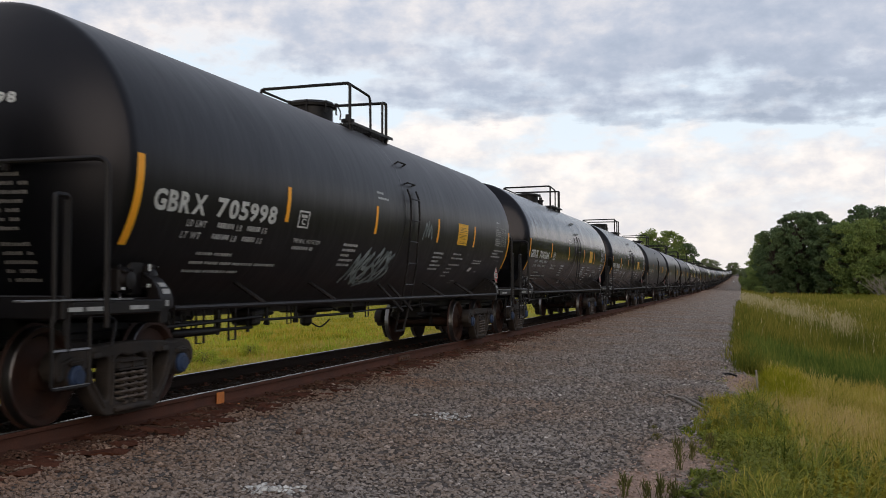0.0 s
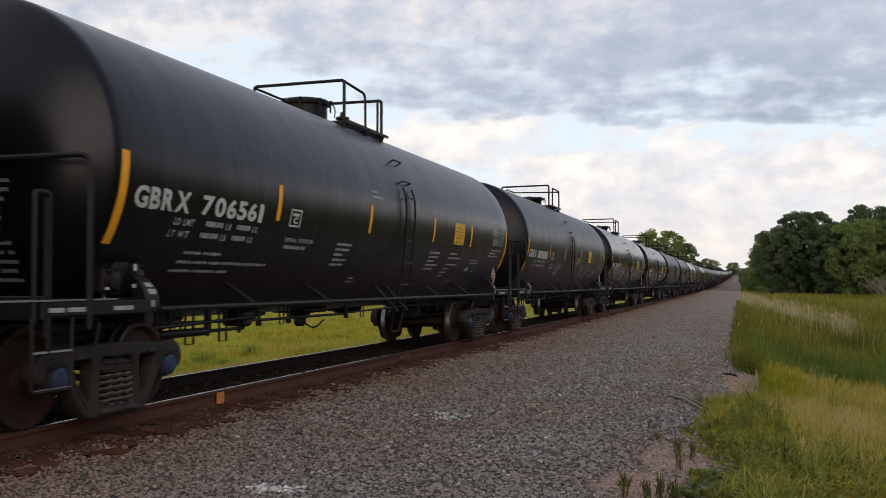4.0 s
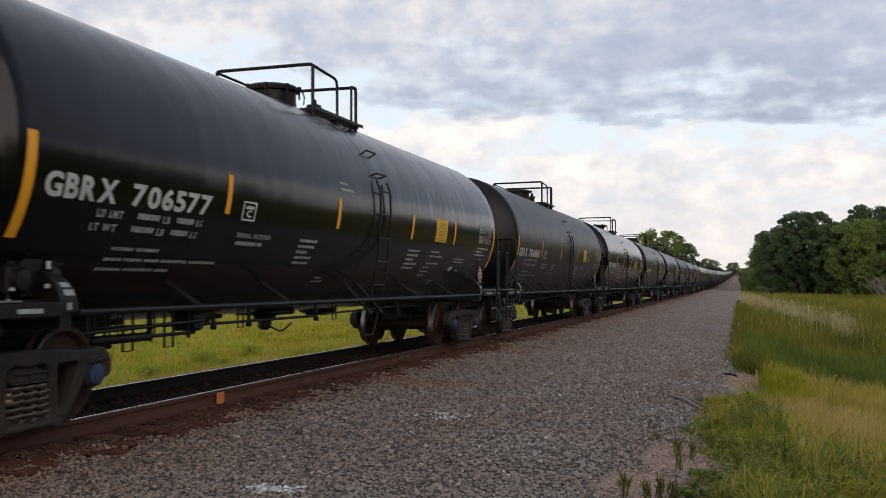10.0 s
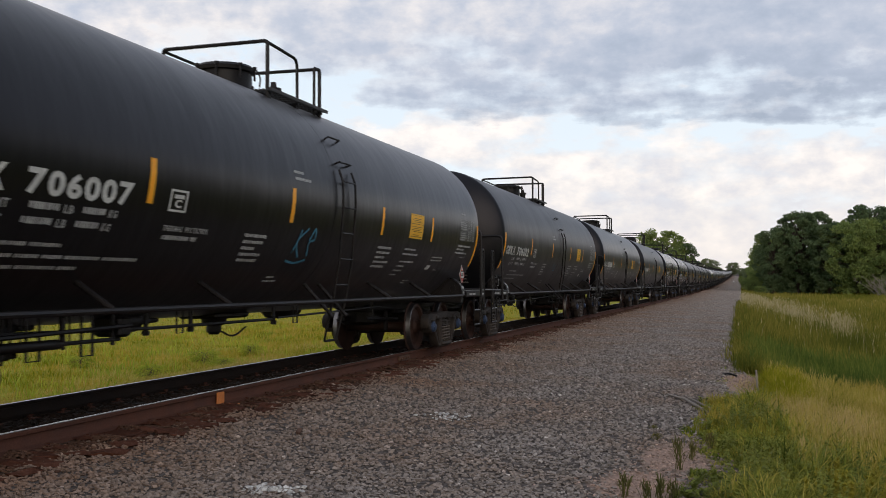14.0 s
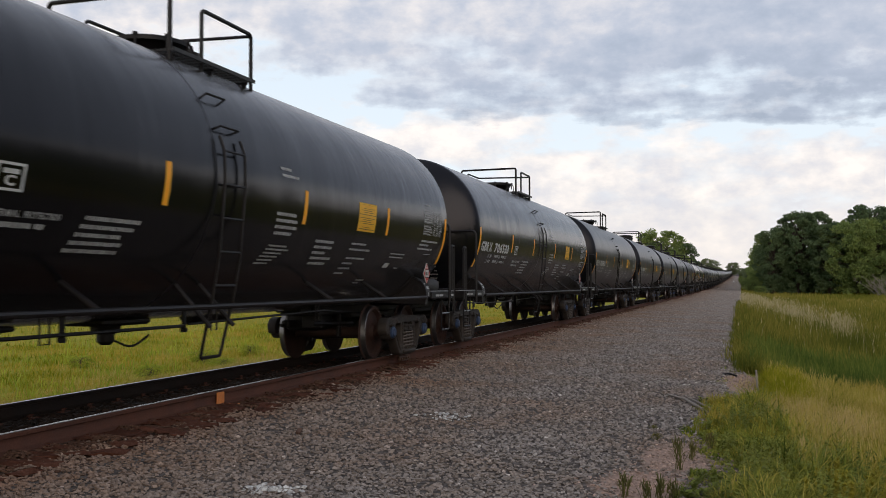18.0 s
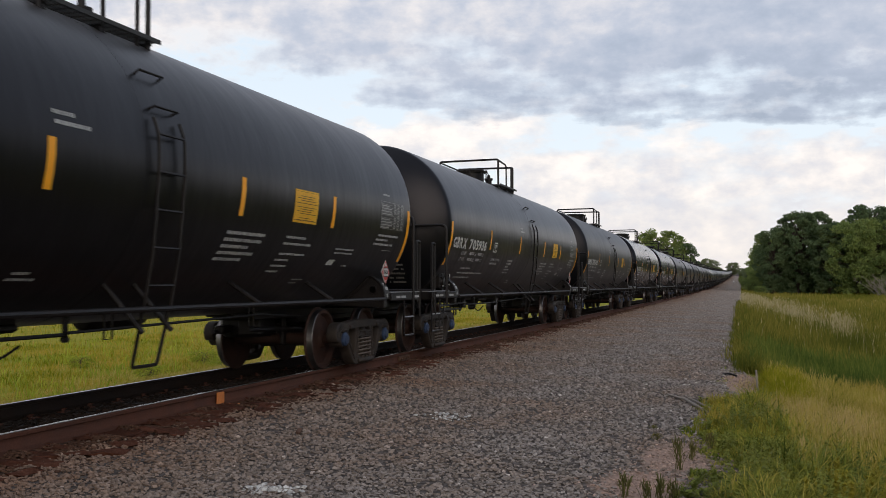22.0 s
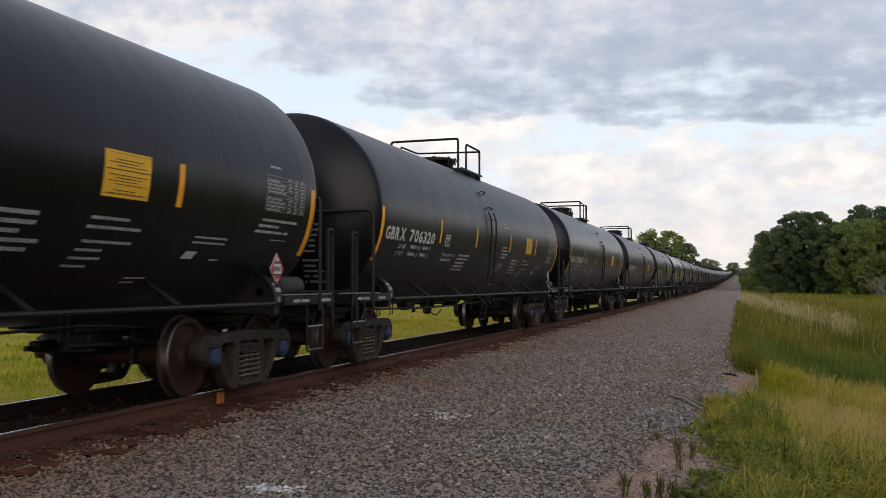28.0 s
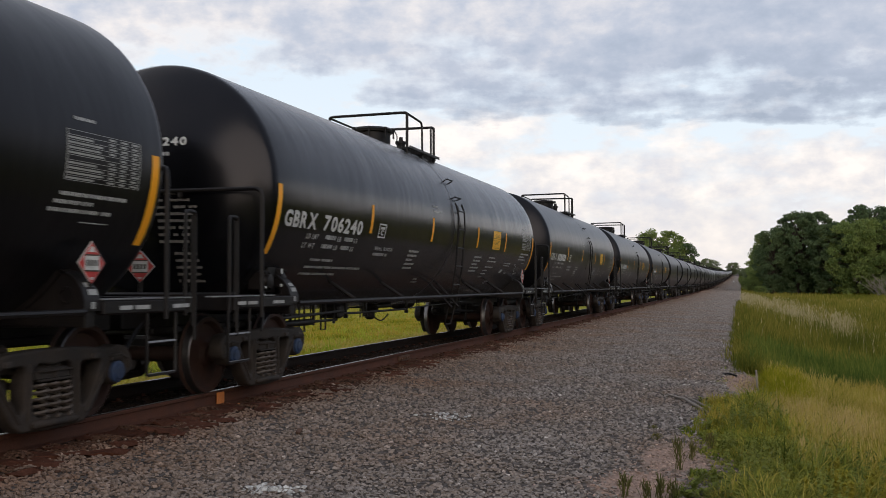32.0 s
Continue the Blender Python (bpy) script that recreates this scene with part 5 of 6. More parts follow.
def build_gravel():
    rng = np.random.default_rng(3)
    n = 150000
    ys = 5.0 + 175 * rng.random(n) ** 2.3
    a = 1.02 + (7.0 - 1.02) * rng.random(n)
    xs = TRACK_X + a
    keep = xs < grass_edge(ys) + 0.12
    xs, ys = xs[keep], ys[keep]
    thin = rng.random(len(xs)) < np.clip((bare_spot(xs, ys) - 0.25) / 1.2, 0.012, 1.0)
    thin &= rng.random(len(xs)) < np.clip((xs - TRACK_X - 1.12 - 0.16 * np.sin(2.3 * ys) - 0.1 * np.sin(5.9 * ys)) / 0.35, 0.0, 1)
    xs, ys = xs[thin], ys[thin]
    # the same gravel goes on behind the camera
    bx, by = TRACK_X + rng.uniform(1.3, 6.4, 26000), np.concatenate([rng.uniform(-6, 5.2, 20000), rng.uniform(-14, -6, 6000)])
    xs, ys = np.concatenate([xs, bx]), np.concatenate([ys, by])
    # coarser lumps stand for the stones far down the line
    n = 26000
    fy = 120 + 700 * rng.random(n) ** 1.5
    fx = TRACK_X + 1.5 + (grass_edge(fy) + 0.1 - TRACK_X - 1.5) * rng.random(n)
    xs, ys = np.concatenate([xs, fx]), np.concatenate([ys, fy])
    size = 0.0115 + 0.0180 * rng.random(len(xs)) ** 1.6 + 0.0005 * np.clip(np.abs(ys), 0, 60) + 0.0009 * np.clip(np.abs(ys) - 60, 0, 200)
    v, f = stones(rng, len(xs), xs, ys, size, 0.18 + 0.25 * rng.random(len(xs)))
    stuff("gravel", "grey crushed stone ballast beside the rails", "gravel", v, f, M_STONE)
    n = 22000
    ys = 4 + 60 * rng.random(n) ** 1.6
    xs = TRACK_X + 0.90 + np.abs(rng.normal(0, 0.20, n)) * (1.1 + 0.5 * np.sin(2.3 * ys) + 0.4 * np.sin(5.9 * ys)) + 0.25 * rng.random(n) ** 3
    clump = np.clip(0.6 * np.sin(11.6 * ys) + 0.5 * np.sin(4.1 * ys + 9 * xs), 0, 1)
    v, f = stones(rng, n, xs, ys, 0.008 + 0.020 * rng.random(n) ** 1.8 + 0.0004 * ys, 0.1, 0.05 * clump * np.clip((TRACK_X + 1.5 - xs) / 0.5, 0, 1))
    stuff("rusty_ballast", "rust-stained ballast along the rail foot", "gravel", v, f, M_RUSTSTONE)
    # slabs of caked rust at the tie ends
    n = 280
    ys = 4.5 + 40 * rng.random(n) ** 1.3
    xs = TRACK_X + 0.93 + 0.62 * rng.random(n) ** 1.5
    v, f = stones(rng, n, xs, ys, rng.uniform(0.12, 0.27, n), 0.0)
    g = ground_z(v[:, 0], v[:, 1])
    v[:, 2] = g + 0.012 + (v[:, 2] - g) * 0.2
    stuff("rust_crust", "caked reddish rust along the tie ends", "rust", v, f, M_CRUST)
    # stones between the rails, in the shade-dark tie colour
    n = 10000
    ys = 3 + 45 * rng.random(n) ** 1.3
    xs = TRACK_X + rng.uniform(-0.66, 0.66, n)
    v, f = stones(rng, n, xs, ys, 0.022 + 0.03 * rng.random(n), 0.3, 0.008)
    stuff("inner_ballast", "ballast between the rails, coloured dark for the train's shade", "gravel", v, f, M_TIE)
    for cx, cy, rx, ry, n in ((-3.42, 6.95, 0.17, 0.12, 130), (-3.28, 11.3, 0.2, 0.3, 60)):
        xs, ys = cx + rng.normal(0, rx, n) * 0.6, cy + rng.normal(0, ry, n) * 0.6
        v, f = stones(rng, n, xs, ys, 0.010 + 0.024 * rng.random(n) ** 1.5, 0.9)
        stuff("white_chips", "patch of white stone chips on the gravel", "gravel", v, f, M_WHITESTONE)
    n = 900
    xs = np.concatenate([0.0 + rng.normal(0, 0.16, n), -0.82 + rng.normal(0, 0.22, n), -0.60 + rng.normal(0, 0.2, n)])
    ys = np.concatenate([18.4 + rng.normal(0, 0.8, n), 8.35 + rng.normal(0, 0.4, n), 9.8 + rng.normal(0, 0.55, n)])
    n = len(xs)
    v, f = stones(rng, n, xs, ys, 0.007 + 0.020 * rng.random(n) ** 3, 0.2)
    stuff("pink_rubble", "pinkish rubble at the grass edge", "rubble", v, f, M_PINK)


def rail_profile():
    h = 0.18
    half = [(0.0, -h), (0.076, -h), (0.076, -h + 0.012), (0.02, -h + 0.03), (0.009, -h + 0.05), (0.009, -0.05), (0.033, -0.04), (0.036, -0.012), (0.028, -0.003), (0.0, 0.0)]
    return half[1:-1] + [(-x, z) for x, z in half[-2:0:-1]]


def build_track():
    tr = tagged(new("railway_track"), "single railway track with rusty rails on timber ties", "railway track", kind="structure")
    prof = rail_profile()
    n = len(prof)
    ys = np.concatenate([np.arange(-60, 180, 12.0), np.arange(180, 720, 20.0), np.arange(720, 1900, 100.0)])
    for x in (0.755, -0.755):
        v = [(TRACK_X + x + px, y, pz + float(rise(y))) for y in ys for px, pz in prof]
        f = [(i * n + j, (i + 1) * n + j, (i + 1) * n + (j + 1) % n, i * n + (j + 1) % n) for i in range(len(ys) - 1) for j in range(n)]
        s = Shape().add(v, f)
        # the far rail takes the tone of its shaded side
        part("rail", s.mesh("rail", M_RAIL if x > 0 else M_RAILDARK, angle=30), tr, "rusty brown steel rail" if x > 0 else "far steel rail, coloured dark for its shaded side")
        w = [(TRACK_X + x + px, y, 0.0015 + float(rise(y))) for y in ys for px in ((-0.029, -0.016) if x > 0 else (0.010, 0.029))]
        s = Shape().add(w, [(2 * i, 2 * i + 1, 2 * i + 3, 2 * i + 2) for i in range(len(ys) - 1)])
        part("running_surface", s.mesh("running_surface", M_BRIGHT), tr, "bright worn rail head")
        w = [(TRACK_X + x + px, y, 0.001 + float(rise(y))) for y in ys for px in ((-0.0155, 0.028) if x > 0 else (-0.028, 0.0095))]
        s = Shape().add(w, [(2 * i, 2 * i + 1, 2 * i + 3, 2 * i + 2) for i in range(len(ys) - 1)])
        part("rail_head", s.mesh("rail_head", M_DULL), tr, "dull grey top of the rail")
    tie = Shape().box(-1.3, 1.3, -0.115, 0.115, -0.36, -0.185, 0.012).mesh("tie", M_TIE, smooth=False)
    plate = Shape().box(-0.2, 0.2, -0.09, 0.09, -0.186, -0.172, 0.004).mesh("tie_plate", M_RAIL, smooth=False)
    s = Shape()
    for x, y in ((0.1, 0.05), (-0.1, -0.05), (0.16, -0.05)):
        s.box(x - 0.01, x + 0.01, y - 0.01, y + 0.01, -0.19, -0.15).box(x - 0.02, x + 0.02, y - 0.018, y + 0.018, -0.153, -0.142)
    spike = s.mesh("spikes", M_RAIL, smooth=False)
    anchor = Shape().box(-0.085, 0.085, -0.012, 0.012, -0.2, -0.162, 0.004).mesh("rail_anchor", M_RUST, smooth=False)
    rng = random.Random(5)
    for i in range(180):
        y = -9.0 + 0.54 * i + rng.uniform(-0.03, 0.03)
        part("tie", tie, tr, "", at(TRACK_X + rng.uniform(-0.05, 0.05), y, 0, rng.uniform(-1.2, 1.2)))
        if 20 < i < 76:
            for x in (0.755, -0.755):
                part("tie_plate", plate, tr, "", at(TRACK_X + x, y))
                part("spikes", spike, tr, "", at(TRACK_X + x, y))
            part("rail_anchor", anchor, tr, "", at(TRACK_X + 0.755, y + 0.15))
    s = Shape().box(0.010, 0.05, -0.30, 0.30, -0.15, -0.05, 0.01)
    for i in range(4):
        s.lathe([(0.05, 0.022), (0.075, 0.022)], "x", 6, (0, -0.21 + 0.14 * i, -0.1))
    part("joint_bar", s.mesh("joint_bar", M_RUST, angle=30), tr, "rusty joint bar", at(TRACK_X + 0.755, 18.0))
    s = Shape().box(0.038, 0.05, -0.09, 0.09, -0.165, -0.02, 0.004).box(0.03, 0.16, -0.09, 0.09, -0.175, -0.163, 0.004).box(0.10, 0.24, -0.02, 0.13, -0.19, -0.165, 0.004)
    part("paint_mark", s.mesh("paint_mark", M_ORANGE, angle=30), tr, "orange paint mark on the rail side", at(TRACK_X + 0.755, 11.0))


# ---- plants ----


def blades(rng, xs, ys, height, width, lean=0.35, segs=2, z0=None):
    """Grass blades, each a bent tapering strip, one island each."""
    n = len(xs)
    zs = ground_z(xs, ys) - 0.02 if z0 is None else z0
    ang, tilt = rng.uniform(0, 2 * math.pi, n), rng.uniform(0.05, 1.0, n) * lean
    face = rng.uniform(0, 2 * math.pi, n)
    ux, uy = np.cos(face) * width * 0.5, np.sin(face) * width * 0.5
    rows = []
    for i in range(segs):
        t = i / segs
        off = tilt * height * t * t
        cx, cy, cz = xs + np.cos(ang) * off, ys + np.sin(ang) * off, zs + height * t
        w = 1 - 0.35 * t
        rows += [np.stack([cx - ux * w, cy - uy * w, cz], -1), np.stack([cx + ux * w, cy + uy * w, cz], -1)]
    off = tilt * height
    rows.append(np.stack([xs + np.cos(ang) * off, ys + np.sin(ang) * off, zs + height * (1 - 0.25 * tilt)], -1))
    k = len(rows)
    v = np.stack(rows, 1).reshape(-1, 3)
    tri = []
    for i in range(segs - 1):
        b = 2 * i
        tri += [(b, b + 1, b + 3), (b, b + 3, b + 2)]
    b = 2 * (segs - 1)
    tri.append((b, b + 1, b + 2))
    f = (np.array(tri)[None] + k * np.arange(n)[:, None, None]).reshape(-1, 3)
    return v, f


def noise2(x, y, s, seed=0.0):
    return np.array([noise.noise((a * s + seed, b * s, seed * 0.37)) for a, b in zip(x, y)])


def grass_edge(y):
    """Where the gravel ends and the grass begins, across from the camera."""
    return np.interp(y, [4, 8, 9.5, 12.6, 14.5, 15.6, 17, 19.5, 21, 24, 40, 80, 200], [-0.5, -0.42, -0.30, -0.56, -0.40, 0.05, 0.33, 0.36, 0.08, 0.02, 0.06, 0.12, 0.2]) + 0.08 * np.sin(y * 2.1) + 0.05 * np.sin(y * 5.3)


def weed_bound(y):
    """Where the dark weeds give way to tan grass, across from the camera."""
    return np.interp(y, [8.0, 10.0, 11.0, 13.0, 16.0, 18.0], [3.0, 2.0, 0.75, 0.50, 0.30, 0.15])


def clumps(x, y, s, seed):
    """Uneven growth from 0 to 1."""
    return np.clip(0.5 + 1.0 * noise2(x, y, s, seed), 0, 1)


def build_grass():
    rng = np.random.default_rng(11)
    # close weeds and grass beside the camera, in clumps, up to where the tan grass begins
    n = 105000
    ys = 5.5 + 13.5 * rng.random(n) ** 1.25
    xs = grass_edge(ys) - 0.06 + 4.0 * rng.random(n) ** 1.3
    keep = rng.random(n) < np.where(xs < weed_bound(ys) + 0.5 * noise2(xs, ys, 1.1, 5.0), 1.0, 0.30)
    xs, ys = xs[keep], ys[keep]
    n = len(xs)
    grown = np.clip((xs - grass_edge(ys)) / 0.6, 0.22, 1) * (0.15 + 1.3 * clumps(xs, ys, 2.4, 2.2))
    v, f = blades(rng, xs, ys, (0.06 + 0.27 * rng.random(n) ** 1.4) * grown, 0.007 + 0.009 * rng.random(n), 1.2, 3)
    near = np.repeat(ys < 11.2 + 0.8 * noise2(xs, ys, 0.9, 13.0), 7)
    tri = near[f[:, 0]]
    for belt, label, mat in ((tri, "dark green weeds and grass beside the bare sand", M_WEEDDARK), (~tri, "green weeds and grass on the verge", M_WEED)):
        used = np.unique(f[belt])
        back = np.zeros(len(v), int)
        back[used] = np.arange(len(used))
        stuff("verge_grass", label, "grass", v[used], back[f[belt]], mat)
    # short yellowish grass along the worn strip
    n = 8000
    ys = 11.2 + 5.6 * rng.random(n)
    xs = grass_edge(ys) + rng.normal(0.14, 0.07, n) + 0.75 * rng.random(n)
    keep = noise2(xs, ys, 1.5, 17.0) > -0.08
    xs, ys, n = xs[keep], ys[keep], int(keep.sum())
    v, f = blades(rng, xs, ys, 0.10 + 0.16 * rng.random(n), 0.006 + 0.006 * rng.random(n), 0.9, 2)
    stuff("short_grass", "short yellowish grass along the worn strip", "grass", v, f, M_YGRASS)
    n = 75000
    ys = 8.8 + 12 * rng.random(n)
    xs = grass_edge(ys) + 0.3 + 7.0 * rng.random(n) ** 1.15
    keep = (xs > weed_bound(ys) - 0.2 + 0.6 * noise2(xs, ys, 1.1, 5.0)) & (rng.random(n) < 0.25 + clumps(xs, ys, 1.3, 1.7))
    xs, ys = xs[keep], ys[keep]
    v, f = blades(rng, xs, ys, (0.08 + 0.28 * rng.random(len(xs))) * (0.35 + 1.0 * clumps(xs, ys, 2.3, 4.4)), 0.005 + 0.007 * rng.random(len(xs)), 1.0, 2)
    stuff("yellow_grass", "tall yellow-green meadow grass", "grass", v, f, M_YGRASS)
    n = 22000
    ys = 9.8 + 10.0 * rng.random(n)
    xs = 0.5 + 6 * rng.random(n)
    keep = noise2(xs, ys, 0.7, 3.1) + rng.normal(0, 0.12, n) + 0.5 * np.clip(xs - weed_bound(ys) - 0.1, -1, 0.5) > -0.02
    xs, ys = xs[keep], ys[keep]
    h = 0.22 + 0.16 * rng.random(len(xs))
    v, f = blades(rng, xs, ys, h, 0.003 + 0.003 * rng.random(len(xs)), 0.6, 2)
    top = blades(rng, xs, ys, 0.05 + 0.06 * rng.random(len(xs)), 0.0045 + 0.0035 * rng.random(len(xs)), 0.5, 2, ground_z(xs, ys) + 0.82 * h)
    v, f = np.concatenate([v, top[0]]), np.concatenate([f, top[1] + len(v)])
    stuff("seed_grass", "pale seeding grass stems", "grass", v, f, M_TAN)
    n = 30000
    xs, ys = -0.45 + 9 * rng.random(n) ** 1.3, rng.uniform(-14, 6.2, n)
    v, f = blades(rng, xs, ys, (0.06 + 0.24 * rng.random(n)) * (0.3 + clumps(xs, ys, 1.2, 5.5)), 0.012 + 0.01 * rng.random(n), 1.0, 2)
    stuff("verge_grass", "green grass on the verge farther along", "grass", v, f, M_WEED)
    n = 260
    xs, ys = 0.16 + rng.normal(0, 0.14, n), 17.6 + rng.normal(0, 1.0, n)
    v, f = blades(rng, xs, ys, 0.06 + 0.08 * rng.random(n), 0.012 + 0.006 * rng.random(n), 5.0, 2)
    stuff("dry_stalks", "flattened dry stalks on the bare ground", "grass", v, f, M_STRAW)
    n = 11000
    xs, ys = 0.74 + rng.normal(0, 0.19, n), 17.2 + rng.normal(0, 1.0, n)
    v, f = blades(rng, xs, ys, (0.16 + 0.30 * rng.random(n)) * np.clip(1.2 - ((xs - 0.74) / 0.5) ** 2, 0.3, 1.0), 0.006 + 0.006 * rng.random(n), 0.7, 2)
    stuff("bright_grass", "clump of bright yellow-green grass", "grass", v, f, M_CLUMP)
    n = 4200
    xs, ys = 1.0 + rng.normal(0, 0.30, n), 14.1 + rng.normal(0, 0.75, n)
    v, f = blades(rng, xs, ys, (0.20 + 0.20 * rng.random(n)) * (0.6 + 0.6 * clumps(xs, ys, 2.2, 3.3)), 0.003 + 0.003 * rng.random(n), 0.9, 2)
    stuff("seed_heads", "patch of pinkish seeding grass", "grass", v, f, M_PINKGRASS)
    # leafy stalks of weeds at the verge
    n = 3000
    cx = rng.uniform(-0.7, 2.6, n)
    cy = 6.2 + 9.5 * rng.random(n) ** 1.4
    keep = (cx > grass_edge(cy) + 0.02) & (cx < weed_bound(cy) + 0.4 * noise2(cx, cy, 1.1, 5.0)) & (noise2(cx, cy, 2.3, 9.0) > -0.15)
    cx, cy = cx[keep], cy[keep]
    ch = rng.uniform(0.10, 0.36, len(cx)) * np.clip((cx - grass_edge(cy)) / 0.5, 0.35, 1) * (0.5 + 0.7 * clumps(cx, cy, 2.0, 2.2))
    idx = np.repeat(np.arange(len(cx)), 36)
    hh = rng.random(len(idx)) ** 0.7 * ch[idx]
    aa = rng.uniform(0, 2 * math.pi, len(idx))
    p = np.stack([cx[idx], cy[idx], ground_z(cx[idx], cy[idx]) + hh], -1)
    d = np.stack([np.cos(aa), np.sin(aa), rng.uniform(0.0, 0.8, len(idx))], -1) * (0.036 * (1.2 - hh / 0.5))[:, None]
    w = np.stack([-np.sin(aa), np.cos(aa), np.zeros(len(idx))], -1) * 0.0105
    v = np.stack([p, p + d * 0.5 + w, p + d, p + d * 0.5 - w], 1).reshape(-1, 3)
    f = (np.array([(0, 1, 2, 3)])[None] + 4 * np.arange(len(idx))[:, None, None]).reshape(-1, 4)
    stuff("leafy_weeds", "dark leafy green weeds on the verge", "weeds", v, f, M_WEEDLEAF)
    # a sprinkling of small yellow flowers
    n = 260
    cx, cy = rng.uniform(-0.3, 0.75, n), rng.uniform(8.2, 13.5, n)
    keep = noise2(cx, cy, 1.6, 12.0) > 0.02
    cx, cy, n = cx[keep], cy[keep], int(keep.sum())
    v, f = blades(rng, cx, cy, 0.012 + 0.01 * rng.random(n), 0.006 + 0.004 * rng.random(n), 0.8, 2, ground_z(cx, cy) + rng.uniform(0.10, 0.28, n))
    stuff("yellow_flowers", "small yellow wild flowers among the weeds", "flowers", v, f, M_FLOWER)
    # yellowish stalks among them
    m = 120
    cx, cy = rng.uniform(0.55, 2.2, m), rng.uniform(7.2, 9.6, m)
    cx += 0.12 * np.sin(cx * 21)
    idx = np.repeat(np.arange(m), 70)
    hh = rng.random(len(idx)) * rng.uniform(0.26, 0.5, m)[idx]
    aa = rng.uniform(0, 2 * math.pi, len(idx))
    p = np.stack([cx[idx] + 0.06 * hh, cy[idx], ground_z(cx[idx], cy[idx]) + hh], -1)
    d = np.stack([np.cos(aa), np.sin(aa), rng.uniform(0.2, 1.0, len(idx))], -1) * (0.055 * (1.15 - hh / 0.5))[:, None]
    w = np.stack([-np.sin(aa), np.cos(aa), np.zeros(len(idx))], -1) * 0.009
    v = np.stack([p, p + d * 0.5 + w, p + d, p + d * 0.5 - w], 1).reshape(-1, 3)
    f = (np.array([(0, 1, 2, 3)])[None] + 4 * np.arange(len(idx))[:, None, None]).reshape(-1, 4)
    stuff("yellow_weeds", "tall yellow-green leafy weeds on the verge", "weeds", v, f, M_STALK)
    # reed bed
    n = 85000
    ys = 20.5 + 50 * rng.random(n) ** 1.3
    xs = grass_edge(ys) + 0.05 + (5 + 0.40 * ys) * rng.random(n)
    h = (0.32 + 0.48 * rng.random(n) ** 1.2) * (0.7 + 0.5 * clumps(xs, ys, 0.5, 7.7))
    near = ys < 30 + 5 * noise2(xs, ys, 0.35, 2.8)
    for belt, name, label, mat in ((near, "sedge", "dark green sedge at the front of the reed bed", M_SEDGE), (~near, "reeds", "green reeds in the wet ground", M_REED)):
        v, f = blades(rng, xs[belt], ys[belt], h[belt] * (0.8 if mat == M_SEDGE else 1.0), (0.007 + 0.0004 * ys)[belt], 0.6, 2)
        stuff(name, label, "reeds", v, f, mat)
    n = 34000
    ys = 28 + 90 * rng.random(n) ** 1.5
    xs = grass_edge(ys) + (0.20 * ys) * rng.random(n) ** 1.1
    side = xs / ys
    drift = np.exp(-((1 / ys - 0.0098 - 0.135 * side) / 0.0040) ** 2) * np.clip((0.112 - side) / 0.015, 0.03, 1)
    keep = rng.random(n) < (0.012 + drift) * np.clip(0.20 + 2.4 * noise2(xs, ys * 0.35, 0.9, 8.0) + 1.2 * noise2(xs, ys * 0.5, 3.0, 4.0), 0.03, 1)
    xs, ys = xs[keep], ys[keep]
    v, f = blades(rng, xs, ys, 0.28 + 0.30 * rng.random(len(xs)), 0.003 + 0.00015 * ys, 0.5, 2, ground_z(xs, ys) + 0.32)
    top = blades(rng, xs, ys, 0.07 + 0.12 * rng.random(len(xs)), 0.006 + 0.0003 * ys, 0.6, 2, ground_z(xs, ys) + 0.5 + 0.36 * rng.random(len(xs)))
    v, f = np.concatenate([v, top[0]]), np.concatenate([f, top[1] + len(v)])
    stuff("dry_reeds", "last year's dry straw-coloured reeds", "reeds", v, f, M_DRYREED)
    n = 9000
    ys = 20 + 70 * rng.random(n) ** 1.5
    xs = grass_edge(ys) + rng.normal(0.05, 0.13, n) + 0.05 * np.sin(ys * 1.3)
    v, f = blades(rng, xs, ys, (0.12 + 0.4 * rng.random(n) ** 1.6), 0.006 + 0.0004 * ys, 0.9, 2)
    stuff("edge_grass", "ragged grass along the edge of the gravel", "grass", v, f, M_REED)
    # far field
    n = 40000
    ys = 66 + 160 * rng.random(n) ** 1.2
    xs = 0.3 + (0.55 * ys) * rng.random(n)
    v, f = blades(rng, xs, ys, 0.45 + 0.4 * rng.random(n), 0.06 + 0.0008 * ys, 0.5, 1)
    stuff("field_grass", "green field of tall grass", "grass", v, f, M_GRASS)
    # far side of the track
    n = 150000
    ys = 7 + 60 * rng.random(n) ** 1.3
    xs = TRACK_X - 3.0 - 18 * rng.random(n) ** 1.4
    keep = rng.random(n) < np.clip((TRACK_X - xs - 3.6) / 5.0, 0.15, 1)
    xs, ys, n = xs[keep], ys[keep], int(keep.sum())
    v, f = blades(rng, xs, ys, (0.05 + 0.17 * rng.random(n) ** 1.6) * (0.35 + 1.1 * clumps(xs, ys, 0.7, 3.9)), 0.009 + 0.008 * rng.random(n), 0.7, 2)
    stuff("meadow_grass", "bright green meadow grass beyond the track", "grass", v, f, M_MEADOW)
    n = 70000
    ys = 6 + 50 * rng.random(n) ** 1.3
    xs = TRACK_X - 3.0 - np.abs(rng.normal(0, 3.0, n))
    keep = noise2(xs, ys, 0.45, 6.3) + rng.normal(0, 0.15, n) > -0.02
    xs, ys = xs[keep], ys[keep]
    v, f = blades(rng, xs, ys, 0.08 + 0.17 * rng.random(len(xs)), 0.007 + 0.007 * rng.random(len(xs)), 0.8, 2)
    stuff("dry_grass", "tan dry grass along the far side of the track", "grass", v, f, M_TAN)
    n = 16000
